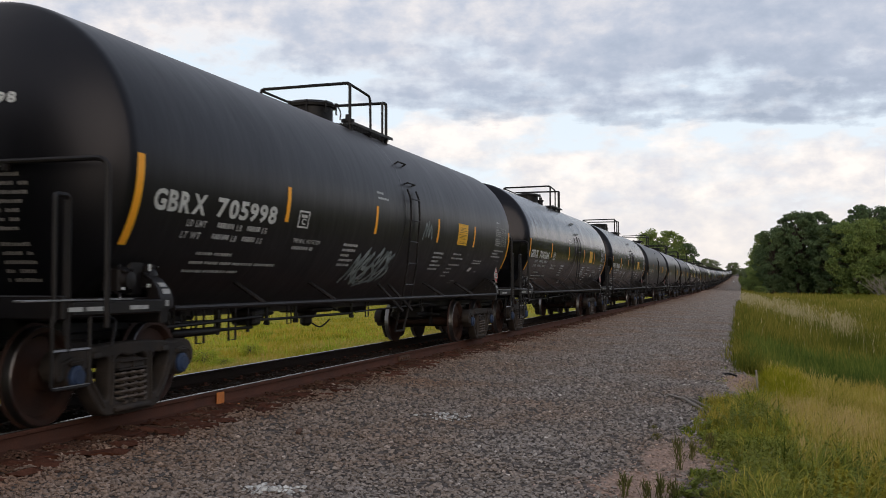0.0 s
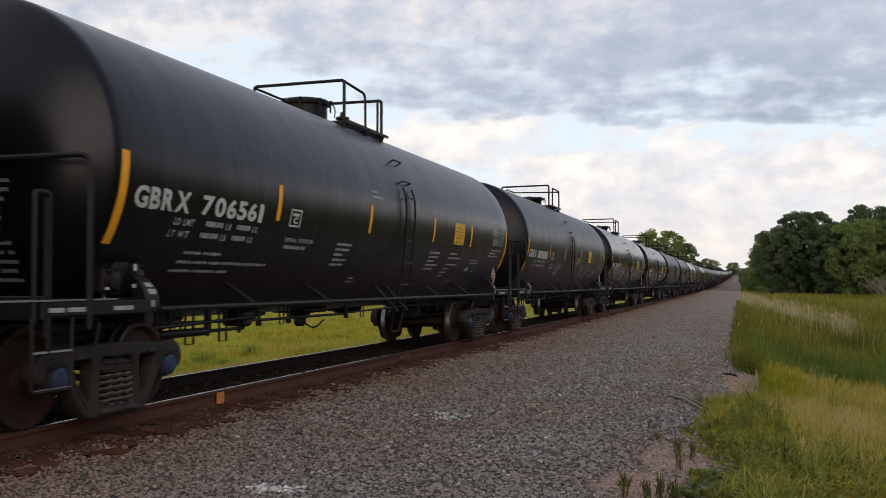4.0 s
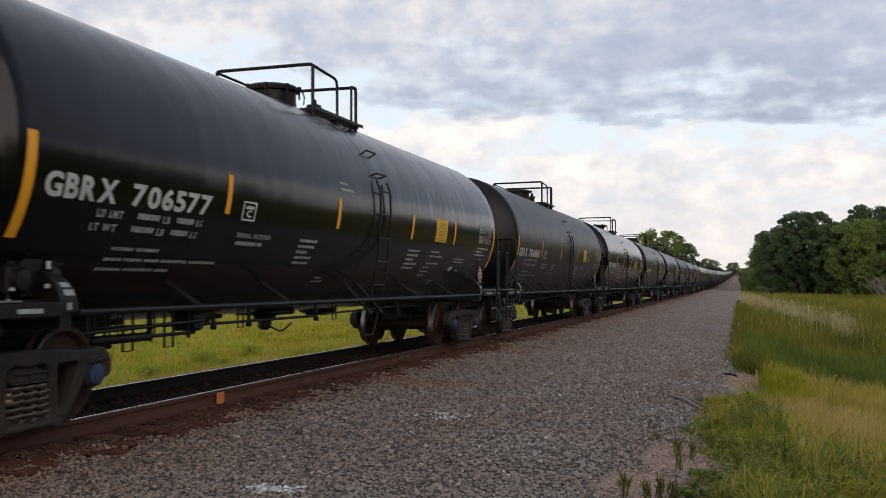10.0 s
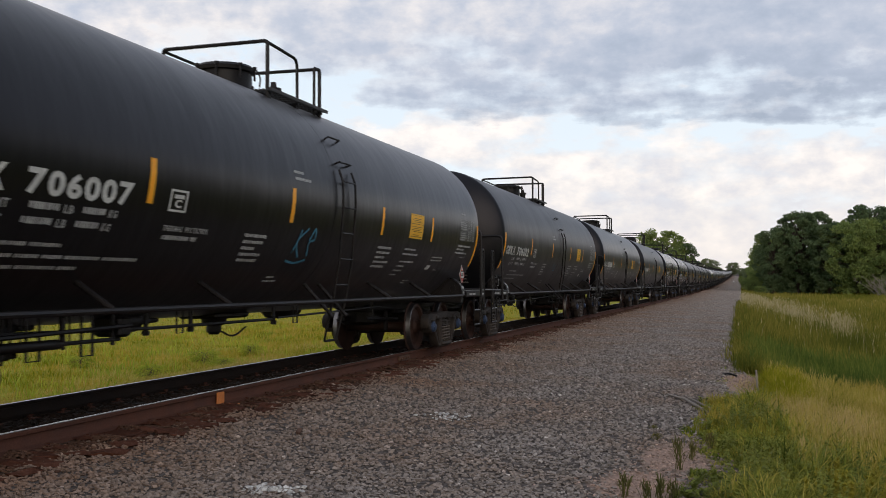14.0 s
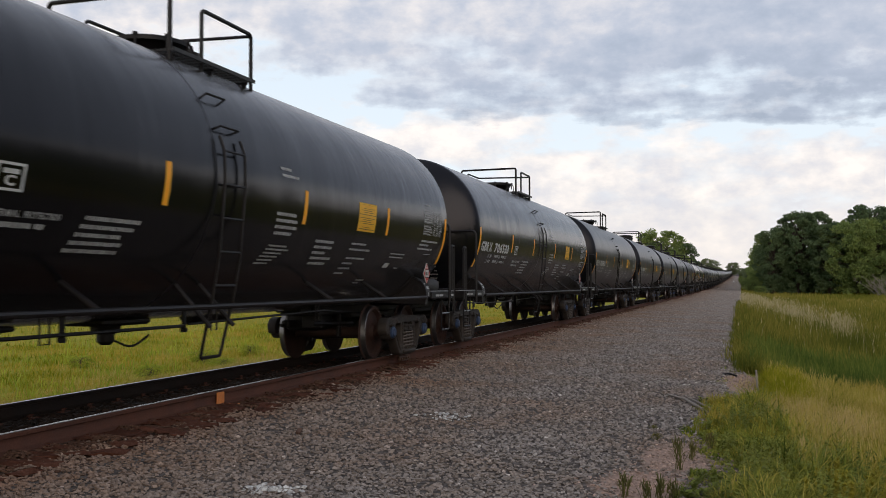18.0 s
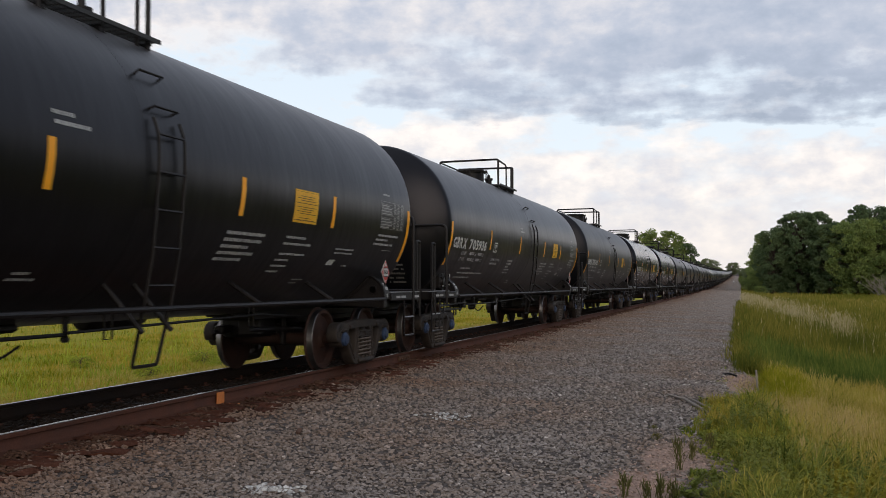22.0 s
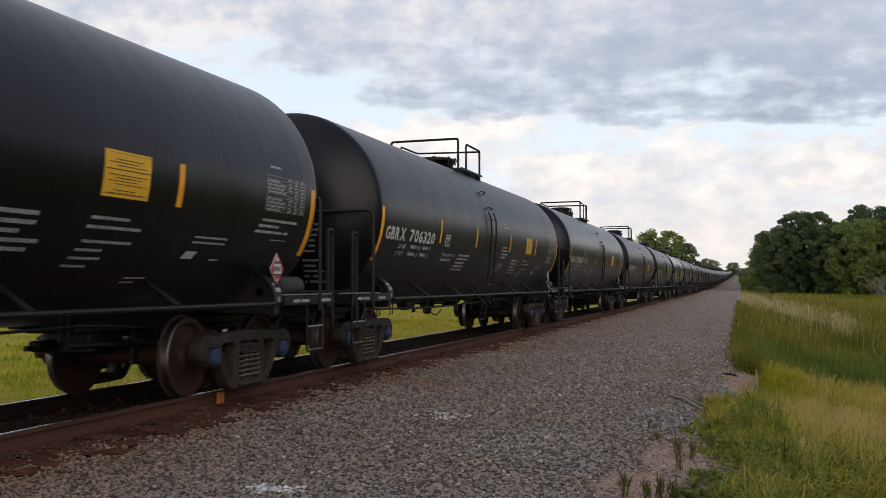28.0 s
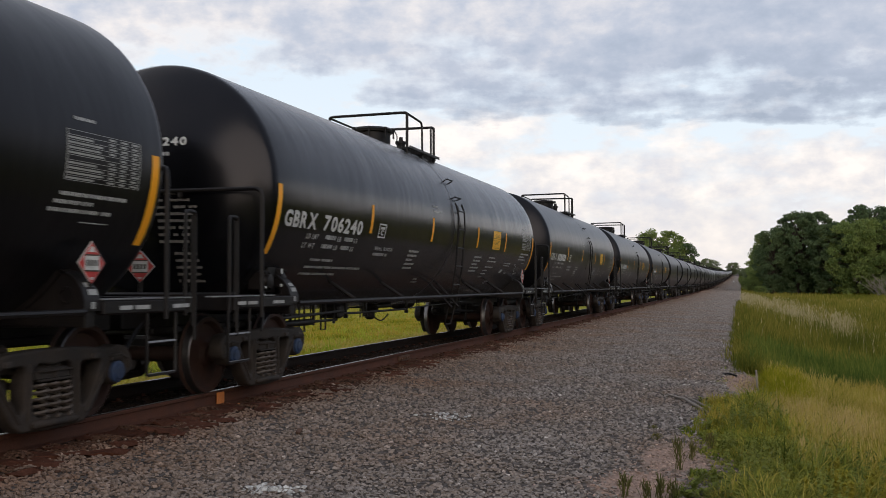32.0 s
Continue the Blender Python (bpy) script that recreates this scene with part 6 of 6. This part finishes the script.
    ys = 8 + 46 * rng.random(n) ** 1.2
    xs = TRACK_X - 4.5 - 16 * rng.random(n) ** 1.2
    keep = noise2(xs, ys, 0.55, 14.0) > 0.16
    xs, ys, n = xs[keep], ys[keep], int(keep.sum())
    v, f = blades(rng, xs, ys, (0.16 + 0.26 * rng.random(n)) * (0.5 + 0.8 * clumps(xs, ys, 1.5, 6.6)), 0.018 + 0.016 * rng.random(n), 0.9, 3)
    stuff("meadow_weeds", "leafy green weeds in the meadow beyond the track", "weeds", v, f, M_SHRUB)
    n = 40000
    ys = 6 + 110 * rng.random(n)
    xs = TRACK_X - 9 - 60 * rng.random(n)
    v, f = blades(rng, xs, ys, 0.10 + 0.18 * rng.random(n), 0.022 + 0.02 * rng.random(n), 0.7, 2)
    stuff("meadow_grass", "green meadow grass farther beyond the track", "grass", v, f, M_MEADOW)


def leaf_cloud(rng, centres, radii, count, size):
    """Leaves on the skins of several overlapping lumps."""
    n = count
    idx = rng.integers(0, len(centres), n)
    d = rng.normal(size=(n, 3))
    d /= np.linalg.norm(d, axis=1)[:, None]
    r = radii[idx] * (0.55 + 0.66 * rng.random(n) ** 0.9)[:, None]
    p = centres[idx] + d * r
    a, b = rng.normal(size=(n, 3)), rng.normal(size=(n, 3))
    a = a / np.linalg.norm(a, axis=1)[:, None]
    b = b - a * (a * b).sum(1)[:, None]
    b /= np.linalg.norm(b, axis=1)[:, None]
    s = size * rng.uniform(0.6, 1.3, n)[:, None]
    v = np.stack([p - a * s, p - b * s * 0.55, p + a * s, p + b * s * 0.55], 1).reshape(-1, 3)
    f = (np.array([(0, 1, 2, 3)])[None] + 4 * np.arange(n)[:, None, None]).reshape(-1, 4)
    return v, f


def tree(seed, height, spread, mat, leaves, leaf, low=0.25):
    """A tree at the origin: trunk with limbs, and a crown of leaves on uneven lumps."""
    rng = np.random.default_rng(seed)
    t = Shape()
    r0 = height * 0.022
    trunk = [(0, 0, -0.3), (0.02 * height * rng.normal() * 0.5, 0.02 * height * rng.normal() * 0.5, height * 0.35), (0.03 * height * rng.normal() * 0.5, 0.0, height * 0.7)]
    for i in range(4):
        a, b = i / 4, (i + 1) / 4
        p, q = Vector(trunk[0]).lerp(Vector(trunk[2]), a), Vector(trunk[0]).lerp(Vector(trunk[2]), b)
        t.add([(p.x + r0 * (1 - 0.75 * a) * math.cos(k), p.y + r0 * (1 - 0.75 * a) * math.sin(k), p.z) for k in np.arange(8) * math.pi / 4] + [(q.x + r0 * (1 - 0.75 * b) * math.cos(k), q.y + r0 * (1 - 0.75 * b) * math.sin(k), q.z) for k in np.arange(8) * math.pi / 4], [(j, (j + 1) % 8, 8 + (j + 1) % 8, 8 + j) for j in range(8)])
    centres, radii = [], []
    lumps = 120
    for i in range(lumps):
        h = low + (0.93 - low) * (i + rng.random()) / lumps
        env = math.sin(math.pi * min(1, max(0.12, (h - low * 0.6) / (1.06 - low * 0.6)))) ** 0.6
        a = 2.4 * i + rng.random()
        d = spread * env * rng.uniform(0.35, 1.0) ** 0.7
        c = np.array([math.cos(a) * d, math.sin(a) * d, h * height])
        centres.append(c)
        radii.append(np.array([1, 1, 0.62]) * spread * rng.uniform(0.09, 0.23) * (0.75 + 0.4 * env))
        t.tube([(0, 0, h * height * 0.72), tuple(c * np.array([0.5, 0.5, 0.93])), tuple(c)], r0 * 0.2, 4)
    v, f = leaf_cloud(rng, np.array(centres), np.array(radii), leaves, leaf)
    return t.mesh("trunk", M_BARK), big_mesh("crown", v, f, mat)


TREES = {}


def plant(kind, x, y, scale, rz, label):
    if kind not in TREES:
        seed, h, sp, mat, n, lf, low = {
            "oak": (1, 12, 4.6, M_LEAF, 26000, 0.17, 0.06), "round": (2, 12, 5.2, M_LEAF, 26000, 0.17, 0.06), "dark": (3, 13, 3.8, M_LEAFDARK, 26000, 0.16, 0.05),
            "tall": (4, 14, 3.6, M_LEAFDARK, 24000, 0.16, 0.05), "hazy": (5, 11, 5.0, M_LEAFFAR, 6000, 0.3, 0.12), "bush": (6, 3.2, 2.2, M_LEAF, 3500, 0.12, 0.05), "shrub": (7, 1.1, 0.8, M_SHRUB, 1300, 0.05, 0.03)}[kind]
        TREES[kind] = tree(seed, h, sp, mat, n, lf, low)
    tm, cm = TREES[kind]
    name = kind if kind in ("bush", "shrub") else "tree"
    ob = tagged(new(name), label, name, name + "s of the place")
    part("trunk", tm, ob)
    part("crown", cm, ob)
    ob.matrix_world = Matrix.Translation((x, y, float(ground_z(x, y)))) @ Matrix.Rotation(rz, 4, "Z") @ Matrix.Diagonal((scale, scale, scale * (0.62 if kind == "shrub" else 1), 1))
    return ob


def build_trees():
    rng = random.Random(21)
    kinds = ["oak", "round", "dark", "tall", "oak", "dark"]
    front = ["dark", "tall", "dark", "round", "oak", "tall"]
    # the wood on the far side of the field
    for i in range(13):
        x = 6.5 + 4.2 * i + rng.uniform(-1, 1)
        plant(front[i] if i < 6 else kinds[i % 6], x, 186 + rng.uniform(-3, 4), rng.uniform(1.02, 1.14) * (0.85 if i == 0 else 1), rng.uniform(0, 6), "leafy green tree at the front of the wood")
    for i in range(12):
        plant(kinds[(i + 2) % 6], 8.5 + 4.6 * i, 196 + rng.uniform(-3, 4), rng.uniform(1.10, 1.22) * (0.85 if i == 0 else 1.1 if i in (3, 4) else 1), rng.uniform(0, 6), "tall tree within the wood")
    for i in range(9):
        plant(kinds[(i + 1) % 6], 6.5 + rng.uniform(-0.8, 1.5), 205 + 22 * i, rng.uniform(0.75, 1.0), rng.uniform(0, 6), "tree along the wood's edge beside the line")
    # haze on the far trees is only in their leaf colour
    for i in range(10):
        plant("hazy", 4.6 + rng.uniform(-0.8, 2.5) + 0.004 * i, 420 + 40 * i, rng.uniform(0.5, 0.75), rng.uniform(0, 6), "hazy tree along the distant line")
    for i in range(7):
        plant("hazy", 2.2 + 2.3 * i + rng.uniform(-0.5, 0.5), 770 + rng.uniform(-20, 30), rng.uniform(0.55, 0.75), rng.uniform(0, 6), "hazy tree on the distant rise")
    for i in range(9):
        plant("bush", 1.0 + rng.uniform(-0.2, 0.5), 300 + 45 * i, rng.uniform(0.5, 0.8), rng.uniform(0, 6), "bush beside the distant line")
    for i in range(7):
        plant("bush", 2.6 + rng.uniform(-0.5, 0.8), 198 + 34 * i, rng.uniform(0.5, 0.9), rng.uniform(0, 6), "bush beside the distant line")
    plant("bush", 3.4, 182, 0.5, 1.2, "bush at the foot of the wood")
    # trees beyond the train
    plant("round", -18.6, 250, 1.28, 0.3, "round leafy tree beyond the track")
    plant("tall", -12.9, 256, 0.88, 1.7, "leafy tree beyond the track")
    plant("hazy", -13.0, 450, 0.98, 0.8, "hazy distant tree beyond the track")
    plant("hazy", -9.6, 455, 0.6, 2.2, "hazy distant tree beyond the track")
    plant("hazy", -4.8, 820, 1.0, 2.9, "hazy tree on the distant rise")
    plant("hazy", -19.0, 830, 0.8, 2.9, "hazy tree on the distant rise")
    # woods that close the place behind the camera
    for i in range(18):
        plant(kinds[(i + 3) % 6], 46 + rng.uniform(-4, 8), -75 + 11 * i + rng.uniform(-3, 3), rng.uniform(0.9, 1.15), rng.uniform(0, 6), "tree of the wood across the field")
    for i in range(16):
        a = radians(-70 + 360 * 0.62 * i / 16 - 20)
        x, y = 210 * math.sin(a + math.pi * 0.75), 190 * math.cos(a + math.pi * 0.75)
        if y < 120:
            plant(kinds[i % 6], x, y, rng.uniform(1.0, 1.3), rng.uniform(0, 6), "tree on the horizon behind the verge")


def build_small():
    st = Shape().tube([(-1.02, 15.05, -0.33), (-0.75, 14.3, -0.30), (-0.48, 13.45, -0.33)], 0.018, 7).tube([(-0.70, 14.6, -0.32), (-0.38, 13.5, -0.32)], 0.014, 6)
    thing("fallen_stick", "grey weathered stick lying on the gravel", "stick", mesh=st.mesh("fallen_stick", M_DEAD))
    p = thing("marker_stake", "short grey wooden stake at the grass edge", "stake", mesh=Shape().box(-0.014, 0.014, -0.014, 0.014, -0.2, 0.36, 0.004).mesh("marker_stake", M_DEAD))
    p.matrix_world = pose(0.26, 16.8, float(ground_z(0.26, 16.8)), 3, -4, 10)
    b = thing("black_debris", "bent black scrap lying at the grass edge", "scrap", mesh=Shape().tube([(-0.18, 0.2, 0.02), (-0.05, 0.05, 0.05), (0.08, -0.05, 0.02)], 0.018, 6, 0.05).mesh("black_debris", M_BLACK))
    b.location = (-0.15, 19.0, float(ground_z(-0.15, 19.0)))
    # dead branches before the wood
    rng = random.Random(9)
    s = Shape()
    for i in range(30):
        a = rng.uniform(-1.35, 0.5)
        ln = rng.uniform(1.8, 4.8)
        p0 = Vector((rng.uniform(-1.5, 1.5), rng.uniform(-1, 1), 0))
        p1 = p0 + Vector((math.sin(a) * ln * 0.5, rng.uniform(-0.5, 0.5), ln * 0.45))
        p2 = p0 + Vector((math.sin(a) * ln, rng.uniform(-1, 1), ln * 0.72))
        s.tube([p0, p1, p2], 0.034, 5, 0.5)
        for j in range(3):
            q = p1.lerp(p2, rng.random())
            s.tube([q, q + Vector((rng.uniform(-1, 0.6), rng.uniform(-0.5, 0.5), rng.uniform(0.3, 1.0)))], 0.025, 4)
    d = thing("dead_tree", "bleached fallen dead tree before the wood", "dead tree", mesh=s.mesh("dead_tree", M_DEAD))
    d.location = (23.3, 178, float(ground_z(23.3, 178)))
    mp = tagged(new("marker_post"), "thin line-side post with a white plate", "post")
    part("post", Shape().lathe([(-0.3, 0.04), (1.45, 0.04)], "z", 8).mesh("post", M_CAST), mp)
    part("sign_plate", Shape().box(-0.16, 0.16, -0.065, -0.045, 1.1, 1.45, 0.01).mesh("sign_plate", M_WHITE), mp, "white sign plate")
    mp.location = (-1.45, 280.0, float(ground_z(-1.45, 280.0)))
    sc = thing("rusty_scrap", "small rusty steel scrap lying on the gravel", "scrap", mesh=Shape().box(-0.025, 0.025, -0.06, 0.06, -0.01, 0.02, 0.006).mesh("rusty_scrap", M_RUST))
    sc.matrix_world = pose(-4.33, 9.45, float(ground_z(-4.33, 9.45)) + 0.035, 12, 20, 15)
    # tufts of weeds on the bare sand
    for x, y, h in ((-0.53, 9.17, 0.30), (-0.44, 9.75, 0.19), (-0.85, 10.8, 0.09), (-0.86, 7.85, 0.20), (-0.70, 7.8, 0.17), (-0.60, 7.85, 0.20), (-0.50, 7.9, 0.18), (-0.95, 11.6, 0.06), (-0.30, 10.6, 0.16)):
        r = np.random.default_rng(int(1000 * (x + 2)))
        n = 60
        hb = h * r.random(n) ** 0.6 * 0.8
        bx, by = x + r.normal(0, 0.02, n), y + r.normal(0, 0.02, n)
        v, f = blades(r, bx, by, h * (0.25 + 0.2 * r.random(n)), 0.007 + 0.005 * r.random(n), 1.0, 3, ground_z(bx, by) + hb - 0.02)
        stem = blades(r, bx[:9], by[:9], h * (0.8 + 0.2 * r.random(9)), np.full(9, 0.007), 0.7, 3)
        v, f = np.concatenate([v, stem[0]]), np.concatenate([f, stem[1] + len(v)])
        thing("weed_tuft", "brownish green weed growing out of the bare sand", "weed", "weeds on the sand", mesh=big_mesh("weed_tuft", v, f, M_TUFT))
    for x, y, sc, rz in ((-13.6, 21.2, 0.30, 0.4), (-14.9, 26.0, 0.36, 1.9), (-13.2, 24.0, 0.26, 2.9), (-18.0, 24.5, 0.3, 4.2), (-15.5, 30.0, 0.3, 5.0)):
        plant("shrub", x, y, sc * 1.8, rz, "low green shrub in the meadow grass")


# ---- the train ----
NUMBERS = {0: "705998", 1: "706266", 2: "706611", 3: "706125", 4: "706561", 6: "706593", 7: "706546", 8: "706110", 9: "706078", 10: "706577", 11: "706011", 12: "706301", 13: "706003", 14: "706007",
           15: "706012", 17: "706187", 18: "706599", 19: "706533", 20: "705969", 21: "706028", 22: "706000", 23: "705936", 24: "706485", 25: "706537", 26: "706598", 28: "706293",
           29: "706320", 30: "706267", 31: "706277", 32: "706246", 33: "706240"}
# cars with cleaner, shinier paint
GLOSSY = {1, 2, 6, 7, 10, 12, 18, 19, 25, 26, 33}
LOW_MANWAY = {3, 5, 6, 7, 12, 18, 19, 20, 26, 28, 29}
# cars with a wider block of print beside the notice
WIDE_PRINT = {21, 22, 23, 24, 25}
# cars whose number stands a little farther along
LATE_NUMBER = {0, 13, 14}
START = 15.44
# seconds, and by how much the train is ahead of one car length a second
GAIN = [(0, -0.22), (1, -0.20), (2, -0.16), (3, -0.07), (4.5, 0.08), (6, 0.30), (7, 0.49), (8, 0.72), (9, 0.98), (10, 1.27), (11, 1.62), (12, 1.99), (13, 2.33), (14, 2.77),
        (15.5, 3.66), (17, 4.63), (18, 5.17), (19, 5.67), (20, 6.20), (21, 6.79), (22, 7.37), (23, 7.98), (24, 8.63), (25, 9.24), (26.5, 10.22), (28, 11.29), (29, 12.01), (30, 12.77), (31, 13.58), (31.6, 14.15), (32, 14.95)]


def gain_curve():
    t = np.array([g[0] for g in GAIN], float)
    g = np.array([g[1] for g in GAIN], float)
    m = np.gradient(g, t)

    def at_time(x):
        i = int(np.clip(np.searchsorted(t, x) - 1, 0, len(t) - 2))
        h = t[i + 1] - t[i]
        s = (x - t[i]) / h
        return (2 * s ** 3 - 3 * s ** 2 + 1) * g[i] + (s ** 3 - 2 * s ** 2 + s) * h * m[i] + (-2 * s ** 3 + 3 * s ** 2) * g[i + 1] + (s ** 3 - s ** 2) * h * m[i + 1]
    return at_time


GAINED = gain_curve()


def travelled(t):
    return CAR * t + GAINED(t)


def car_pose(n, t):
    y = START + CAR * n - travelled(t)
    z0, z1 = float(rise(y - 7)), float(rise(y + 7))
    return Matrix.Translation((TRACK_X, y, (z0 + z1) / 2)) @ Matrix.Rotation(math.atan2(z1 - z0, 14.0), 4, "X")


def number_marks(car, text, shift):
    s = Shape()
    flank = lambda u, up: on_tank(u, -16.3 + math.degrees(up / R_TANK), 0.005)
    lettering(s, "GBRX", flank, -7.38 + shift, 0.98, 0.215, 0.035)
    part("reporting_letters", s.mesh("reporting_letters", M_WHITE, smooth=False), car, "white painted letters")
    s = Shape()
    if text:
        lettering(s, text, flank, -6.17 + shift, 1.43, 0.215, 0.03)
    else:
        for i in range(6):
            patch(s, -6.17 + shift + 0.243 * i, -5.985 + shift + 0.243 * i, -16.3, -8.5)
    part("reporting_number", s.mesh("reporting_number", M_WHITE, smooth=False), car, "white painted number")
    s = Shape()
    if text:
        lettering(s, text, lambda u, up: head_point(u, 2.95 + up, 0.006), -0.04, 0.62, 0.105, 0.02)
        tagged(part("head_number", s.mesh("head_number", M_WHITE, smooth=False), car, "white painted number on the tank head"), kind="stuff")


def scribble(car, name, mat, strokes, width, label):
    s = Shape()
    for st in strokes:
        n = len(st)
        v = []
        for i, (u, a) in enumerate(st):
            u0, a0 = st[max(i - 1, 0)]
            u1, a1 = st[min(i + 1, n - 1)]
            du, da = u1 - u0, (a1 - a0) * R_TANK * math.pi / 180
            ln = math.hypot(du, da) or 1
            nu, na = -da / ln * width / 2, du / ln * width / 2 / R_TANK * 180 / math.pi
            v += [on_tank(u + nu, a + na, 0.006), on_tank(u - nu, a - na, 0.006)]
        s.add(v, [(2 * i, 2 * i + 1, 2 * i + 3, 2 * i + 2) for i in range(n - 1)])
    part(name, s.mesh(name, mat), car, label)


def smooth_line(pts, n=6):
    """A soft curve through the points."""
    out = []
    for i in range(len(pts) - 1):
        p0, p1, p2, p3 = pts[max(i - 1, 0)], pts[i], pts[i + 1], pts[min(i + 2, len(pts) - 1)]
        for q in range(n):
            s = q / n
            out.append(tuple(0.5 * (2 * p1[k] + (p2[k] - p0[k]) * s + (2 * p0[k] - 5 * p1[k] + 4 * p2[k] - p3[k]) * s * s + (3 * p1[k] - p0[k] - 3 * p2[k] + p3[k]) * s ** 3) for k in (0, 1)))
    return out + [pts[-1]]


def curl(rng, u, a, w, h, n=9):
    ph, k = rng.uniform(0, 6), rng.uniform(1.2, 2.4)
    return [(u + w * (i / n) + 0.12 * math.sin(k * i + ph), a + h * math.sin(math.pi * i / n * k + ph) * 0.5) for i in range(n + 1)]


FIRST, LAST_FULL, LAST = -1, 36, 110
CARS = []


def build_train():
    protos = {1: full_car(1), 2: full_car(2), 0: far_car()}
    for n in range(FIRST, LAST):
        v = 0 if n > LAST_FULL else 2 if n in LOW_MANWAY else 1
        car = copy_thing(protos[v], car_pose(n, 0))
        CARS.append((n, car))
        if n in GLOSSY:
            for ob in car.children:
                if ob.data == K.tank:
                    ob.data = K.tank_gloss
        if n in WIDE_PRINT:
            for ob in car.children:
                if ob.data == K.block1:
                    ob.data = K.block1_wide
        if v:
            number_marks(car, NUMBERS.get(n, ""), 0.075 if n in LATE_NUMBER else 0.0)
    for p in protos.values():
        for o in [*p.children_recursive, p]:
            bpy.data.objects.remove(o)
    by = dict(CARS)
    rng = random.Random(4)
    zig = [(-1.75, -44), (-1.30, -26), (-1.22, -24), (-1.42, -40), (-0.98, -25), (-1.12, -36), (-0.86, -34), (-1.18, -46), (-0.62, -22), (-0.70, -34), (-0.42, -24), (-0.55, -40), (-0.22, -33), (-0.30, -24), (-0.75, -45), (-1.0, -48), (-0.35, -42), (-0.12, -30), (-0.28, -36)]
    scribble(by[0], "spray_tag", M_TAG, [smooth_line(zig)], 0.055, "pale spray-painted tag")
    body = [[(-1.72, -46), (-1.55, -27), (-1.50, -44)], [(-1.52, -36), (-1.22, -25)], [(-1.50, -37), (-1.16, -47)], [(-1.10, -27), (-1.30, -38), (-1.02, -46), (-0.92, -37), (-1.2, -35)], [(-0.62, -24), (-0.86, -31), (-0.62, -38), (-0.84, -46)], [(-0.52, -44), (-0.40, -25), (-0.22, -34), (-0.40, -45), (-0.52, -40)], [(-0.02, -25), (-0.22, -31), (0.0, -37), (-0.2, -44)]]
    scribble(by[0], "spray_tag", M_TAG, [smooth_line(b) for b in body], 0.075, "pale spray-painted bubble tag")
    peaks = [(1.12, -14), (1.28, -3), (1.30, -12), (1.42, -2), (1.45, -12), (1.55, -4), (1.66, -13)]
    scribble(by[0], "spray_tag", M_TAG, [smooth_line(peaks)], 0.04, "pale spray-painted tag")
    small = [(-2.95, -32), (-2.80, -21), (-2.86, -30), (-2.62, -34), (-2.55, -27), (-2.70, -26), (-2.48, -20), (-2.42, -25), (-2.55, -24)]
    scribble(by[13], "spray_tag", M_TAGBLUE, [smooth_line(small)], 0.028, "small blue spray-painted tag")
    scribble(by[13], "chalk_line", M_PALE, [[(-7 + 0.35 * i, -27 + 1.6 * math.sin(0.8 * i) - 0.35 * i) for i in range(18)]], 0.007, "thin wavy pale line")
    scribble(by[14], "spray_tag", M_TAGBLUE, [smooth_line(q) for q in ([(-0.86, -17), (-0.94, -29)], [(-0.66, -16), (-0.90, -23), (-0.70, -31)], [(-0.56, -22), (-0.46, -16), (-0.40, -21), (-0.54, -23), (-0.44, -30)], [(-1.0, -33), (-0.7, -34), (-0.42, -32)])], 0.034, "small blue spray-painted tag")
    scribble(by[33], "chalk_scrawl", M_PALE, [curl(rng, 6.2, -30, 0.6, 10, 16)], 0.02, "faint chalk scrawl")
    scribble(by[15], "spray_tag", M_TAGBLUE, [curl(rng, -0.6, -24, 0.4, 10, 12)], 0.025, "small blue spray-painted tag")


build_ground()
build_track()
build_gravel()
build_grass()
build_trees()
build_small()
build_train()


def motions():
    for n, car in CARS:
        times = np.arange(0, 32.01, 0.5) if n <= LAST_FULL + 6 else np.arange(0, 32.01, 2.0)
        walk(car, [(float(t), car_pose(n, float(t))) for t in times])
        if n > LAST_FULL:
            continue
        # wheels are seen to turn only while their car is near
        spin = [t / FPS for t in range(0, 32 * FPS + 1) if -1 < START + CAR * n - travelled(t / FPS) < 32]
        if len(spin) < 2:
            continue
        for ob in car.children:
            if ob.name.startswith(WHEELS):
                p = ob.matrix_basis.translation.copy()
                rows = [(t, Matrix.Translation(p) @ Matrix.Rotation(travelled(t) / 0.457, 4, "X")) for t in spin]
                if spin[0] > 0:
                    rows.insert(0, (0.0, rows[0][1]))
                if spin[-1] < 32:
                    rows.append((32.0, rows[-1][1]))
                walk(ob, rows)


motions()
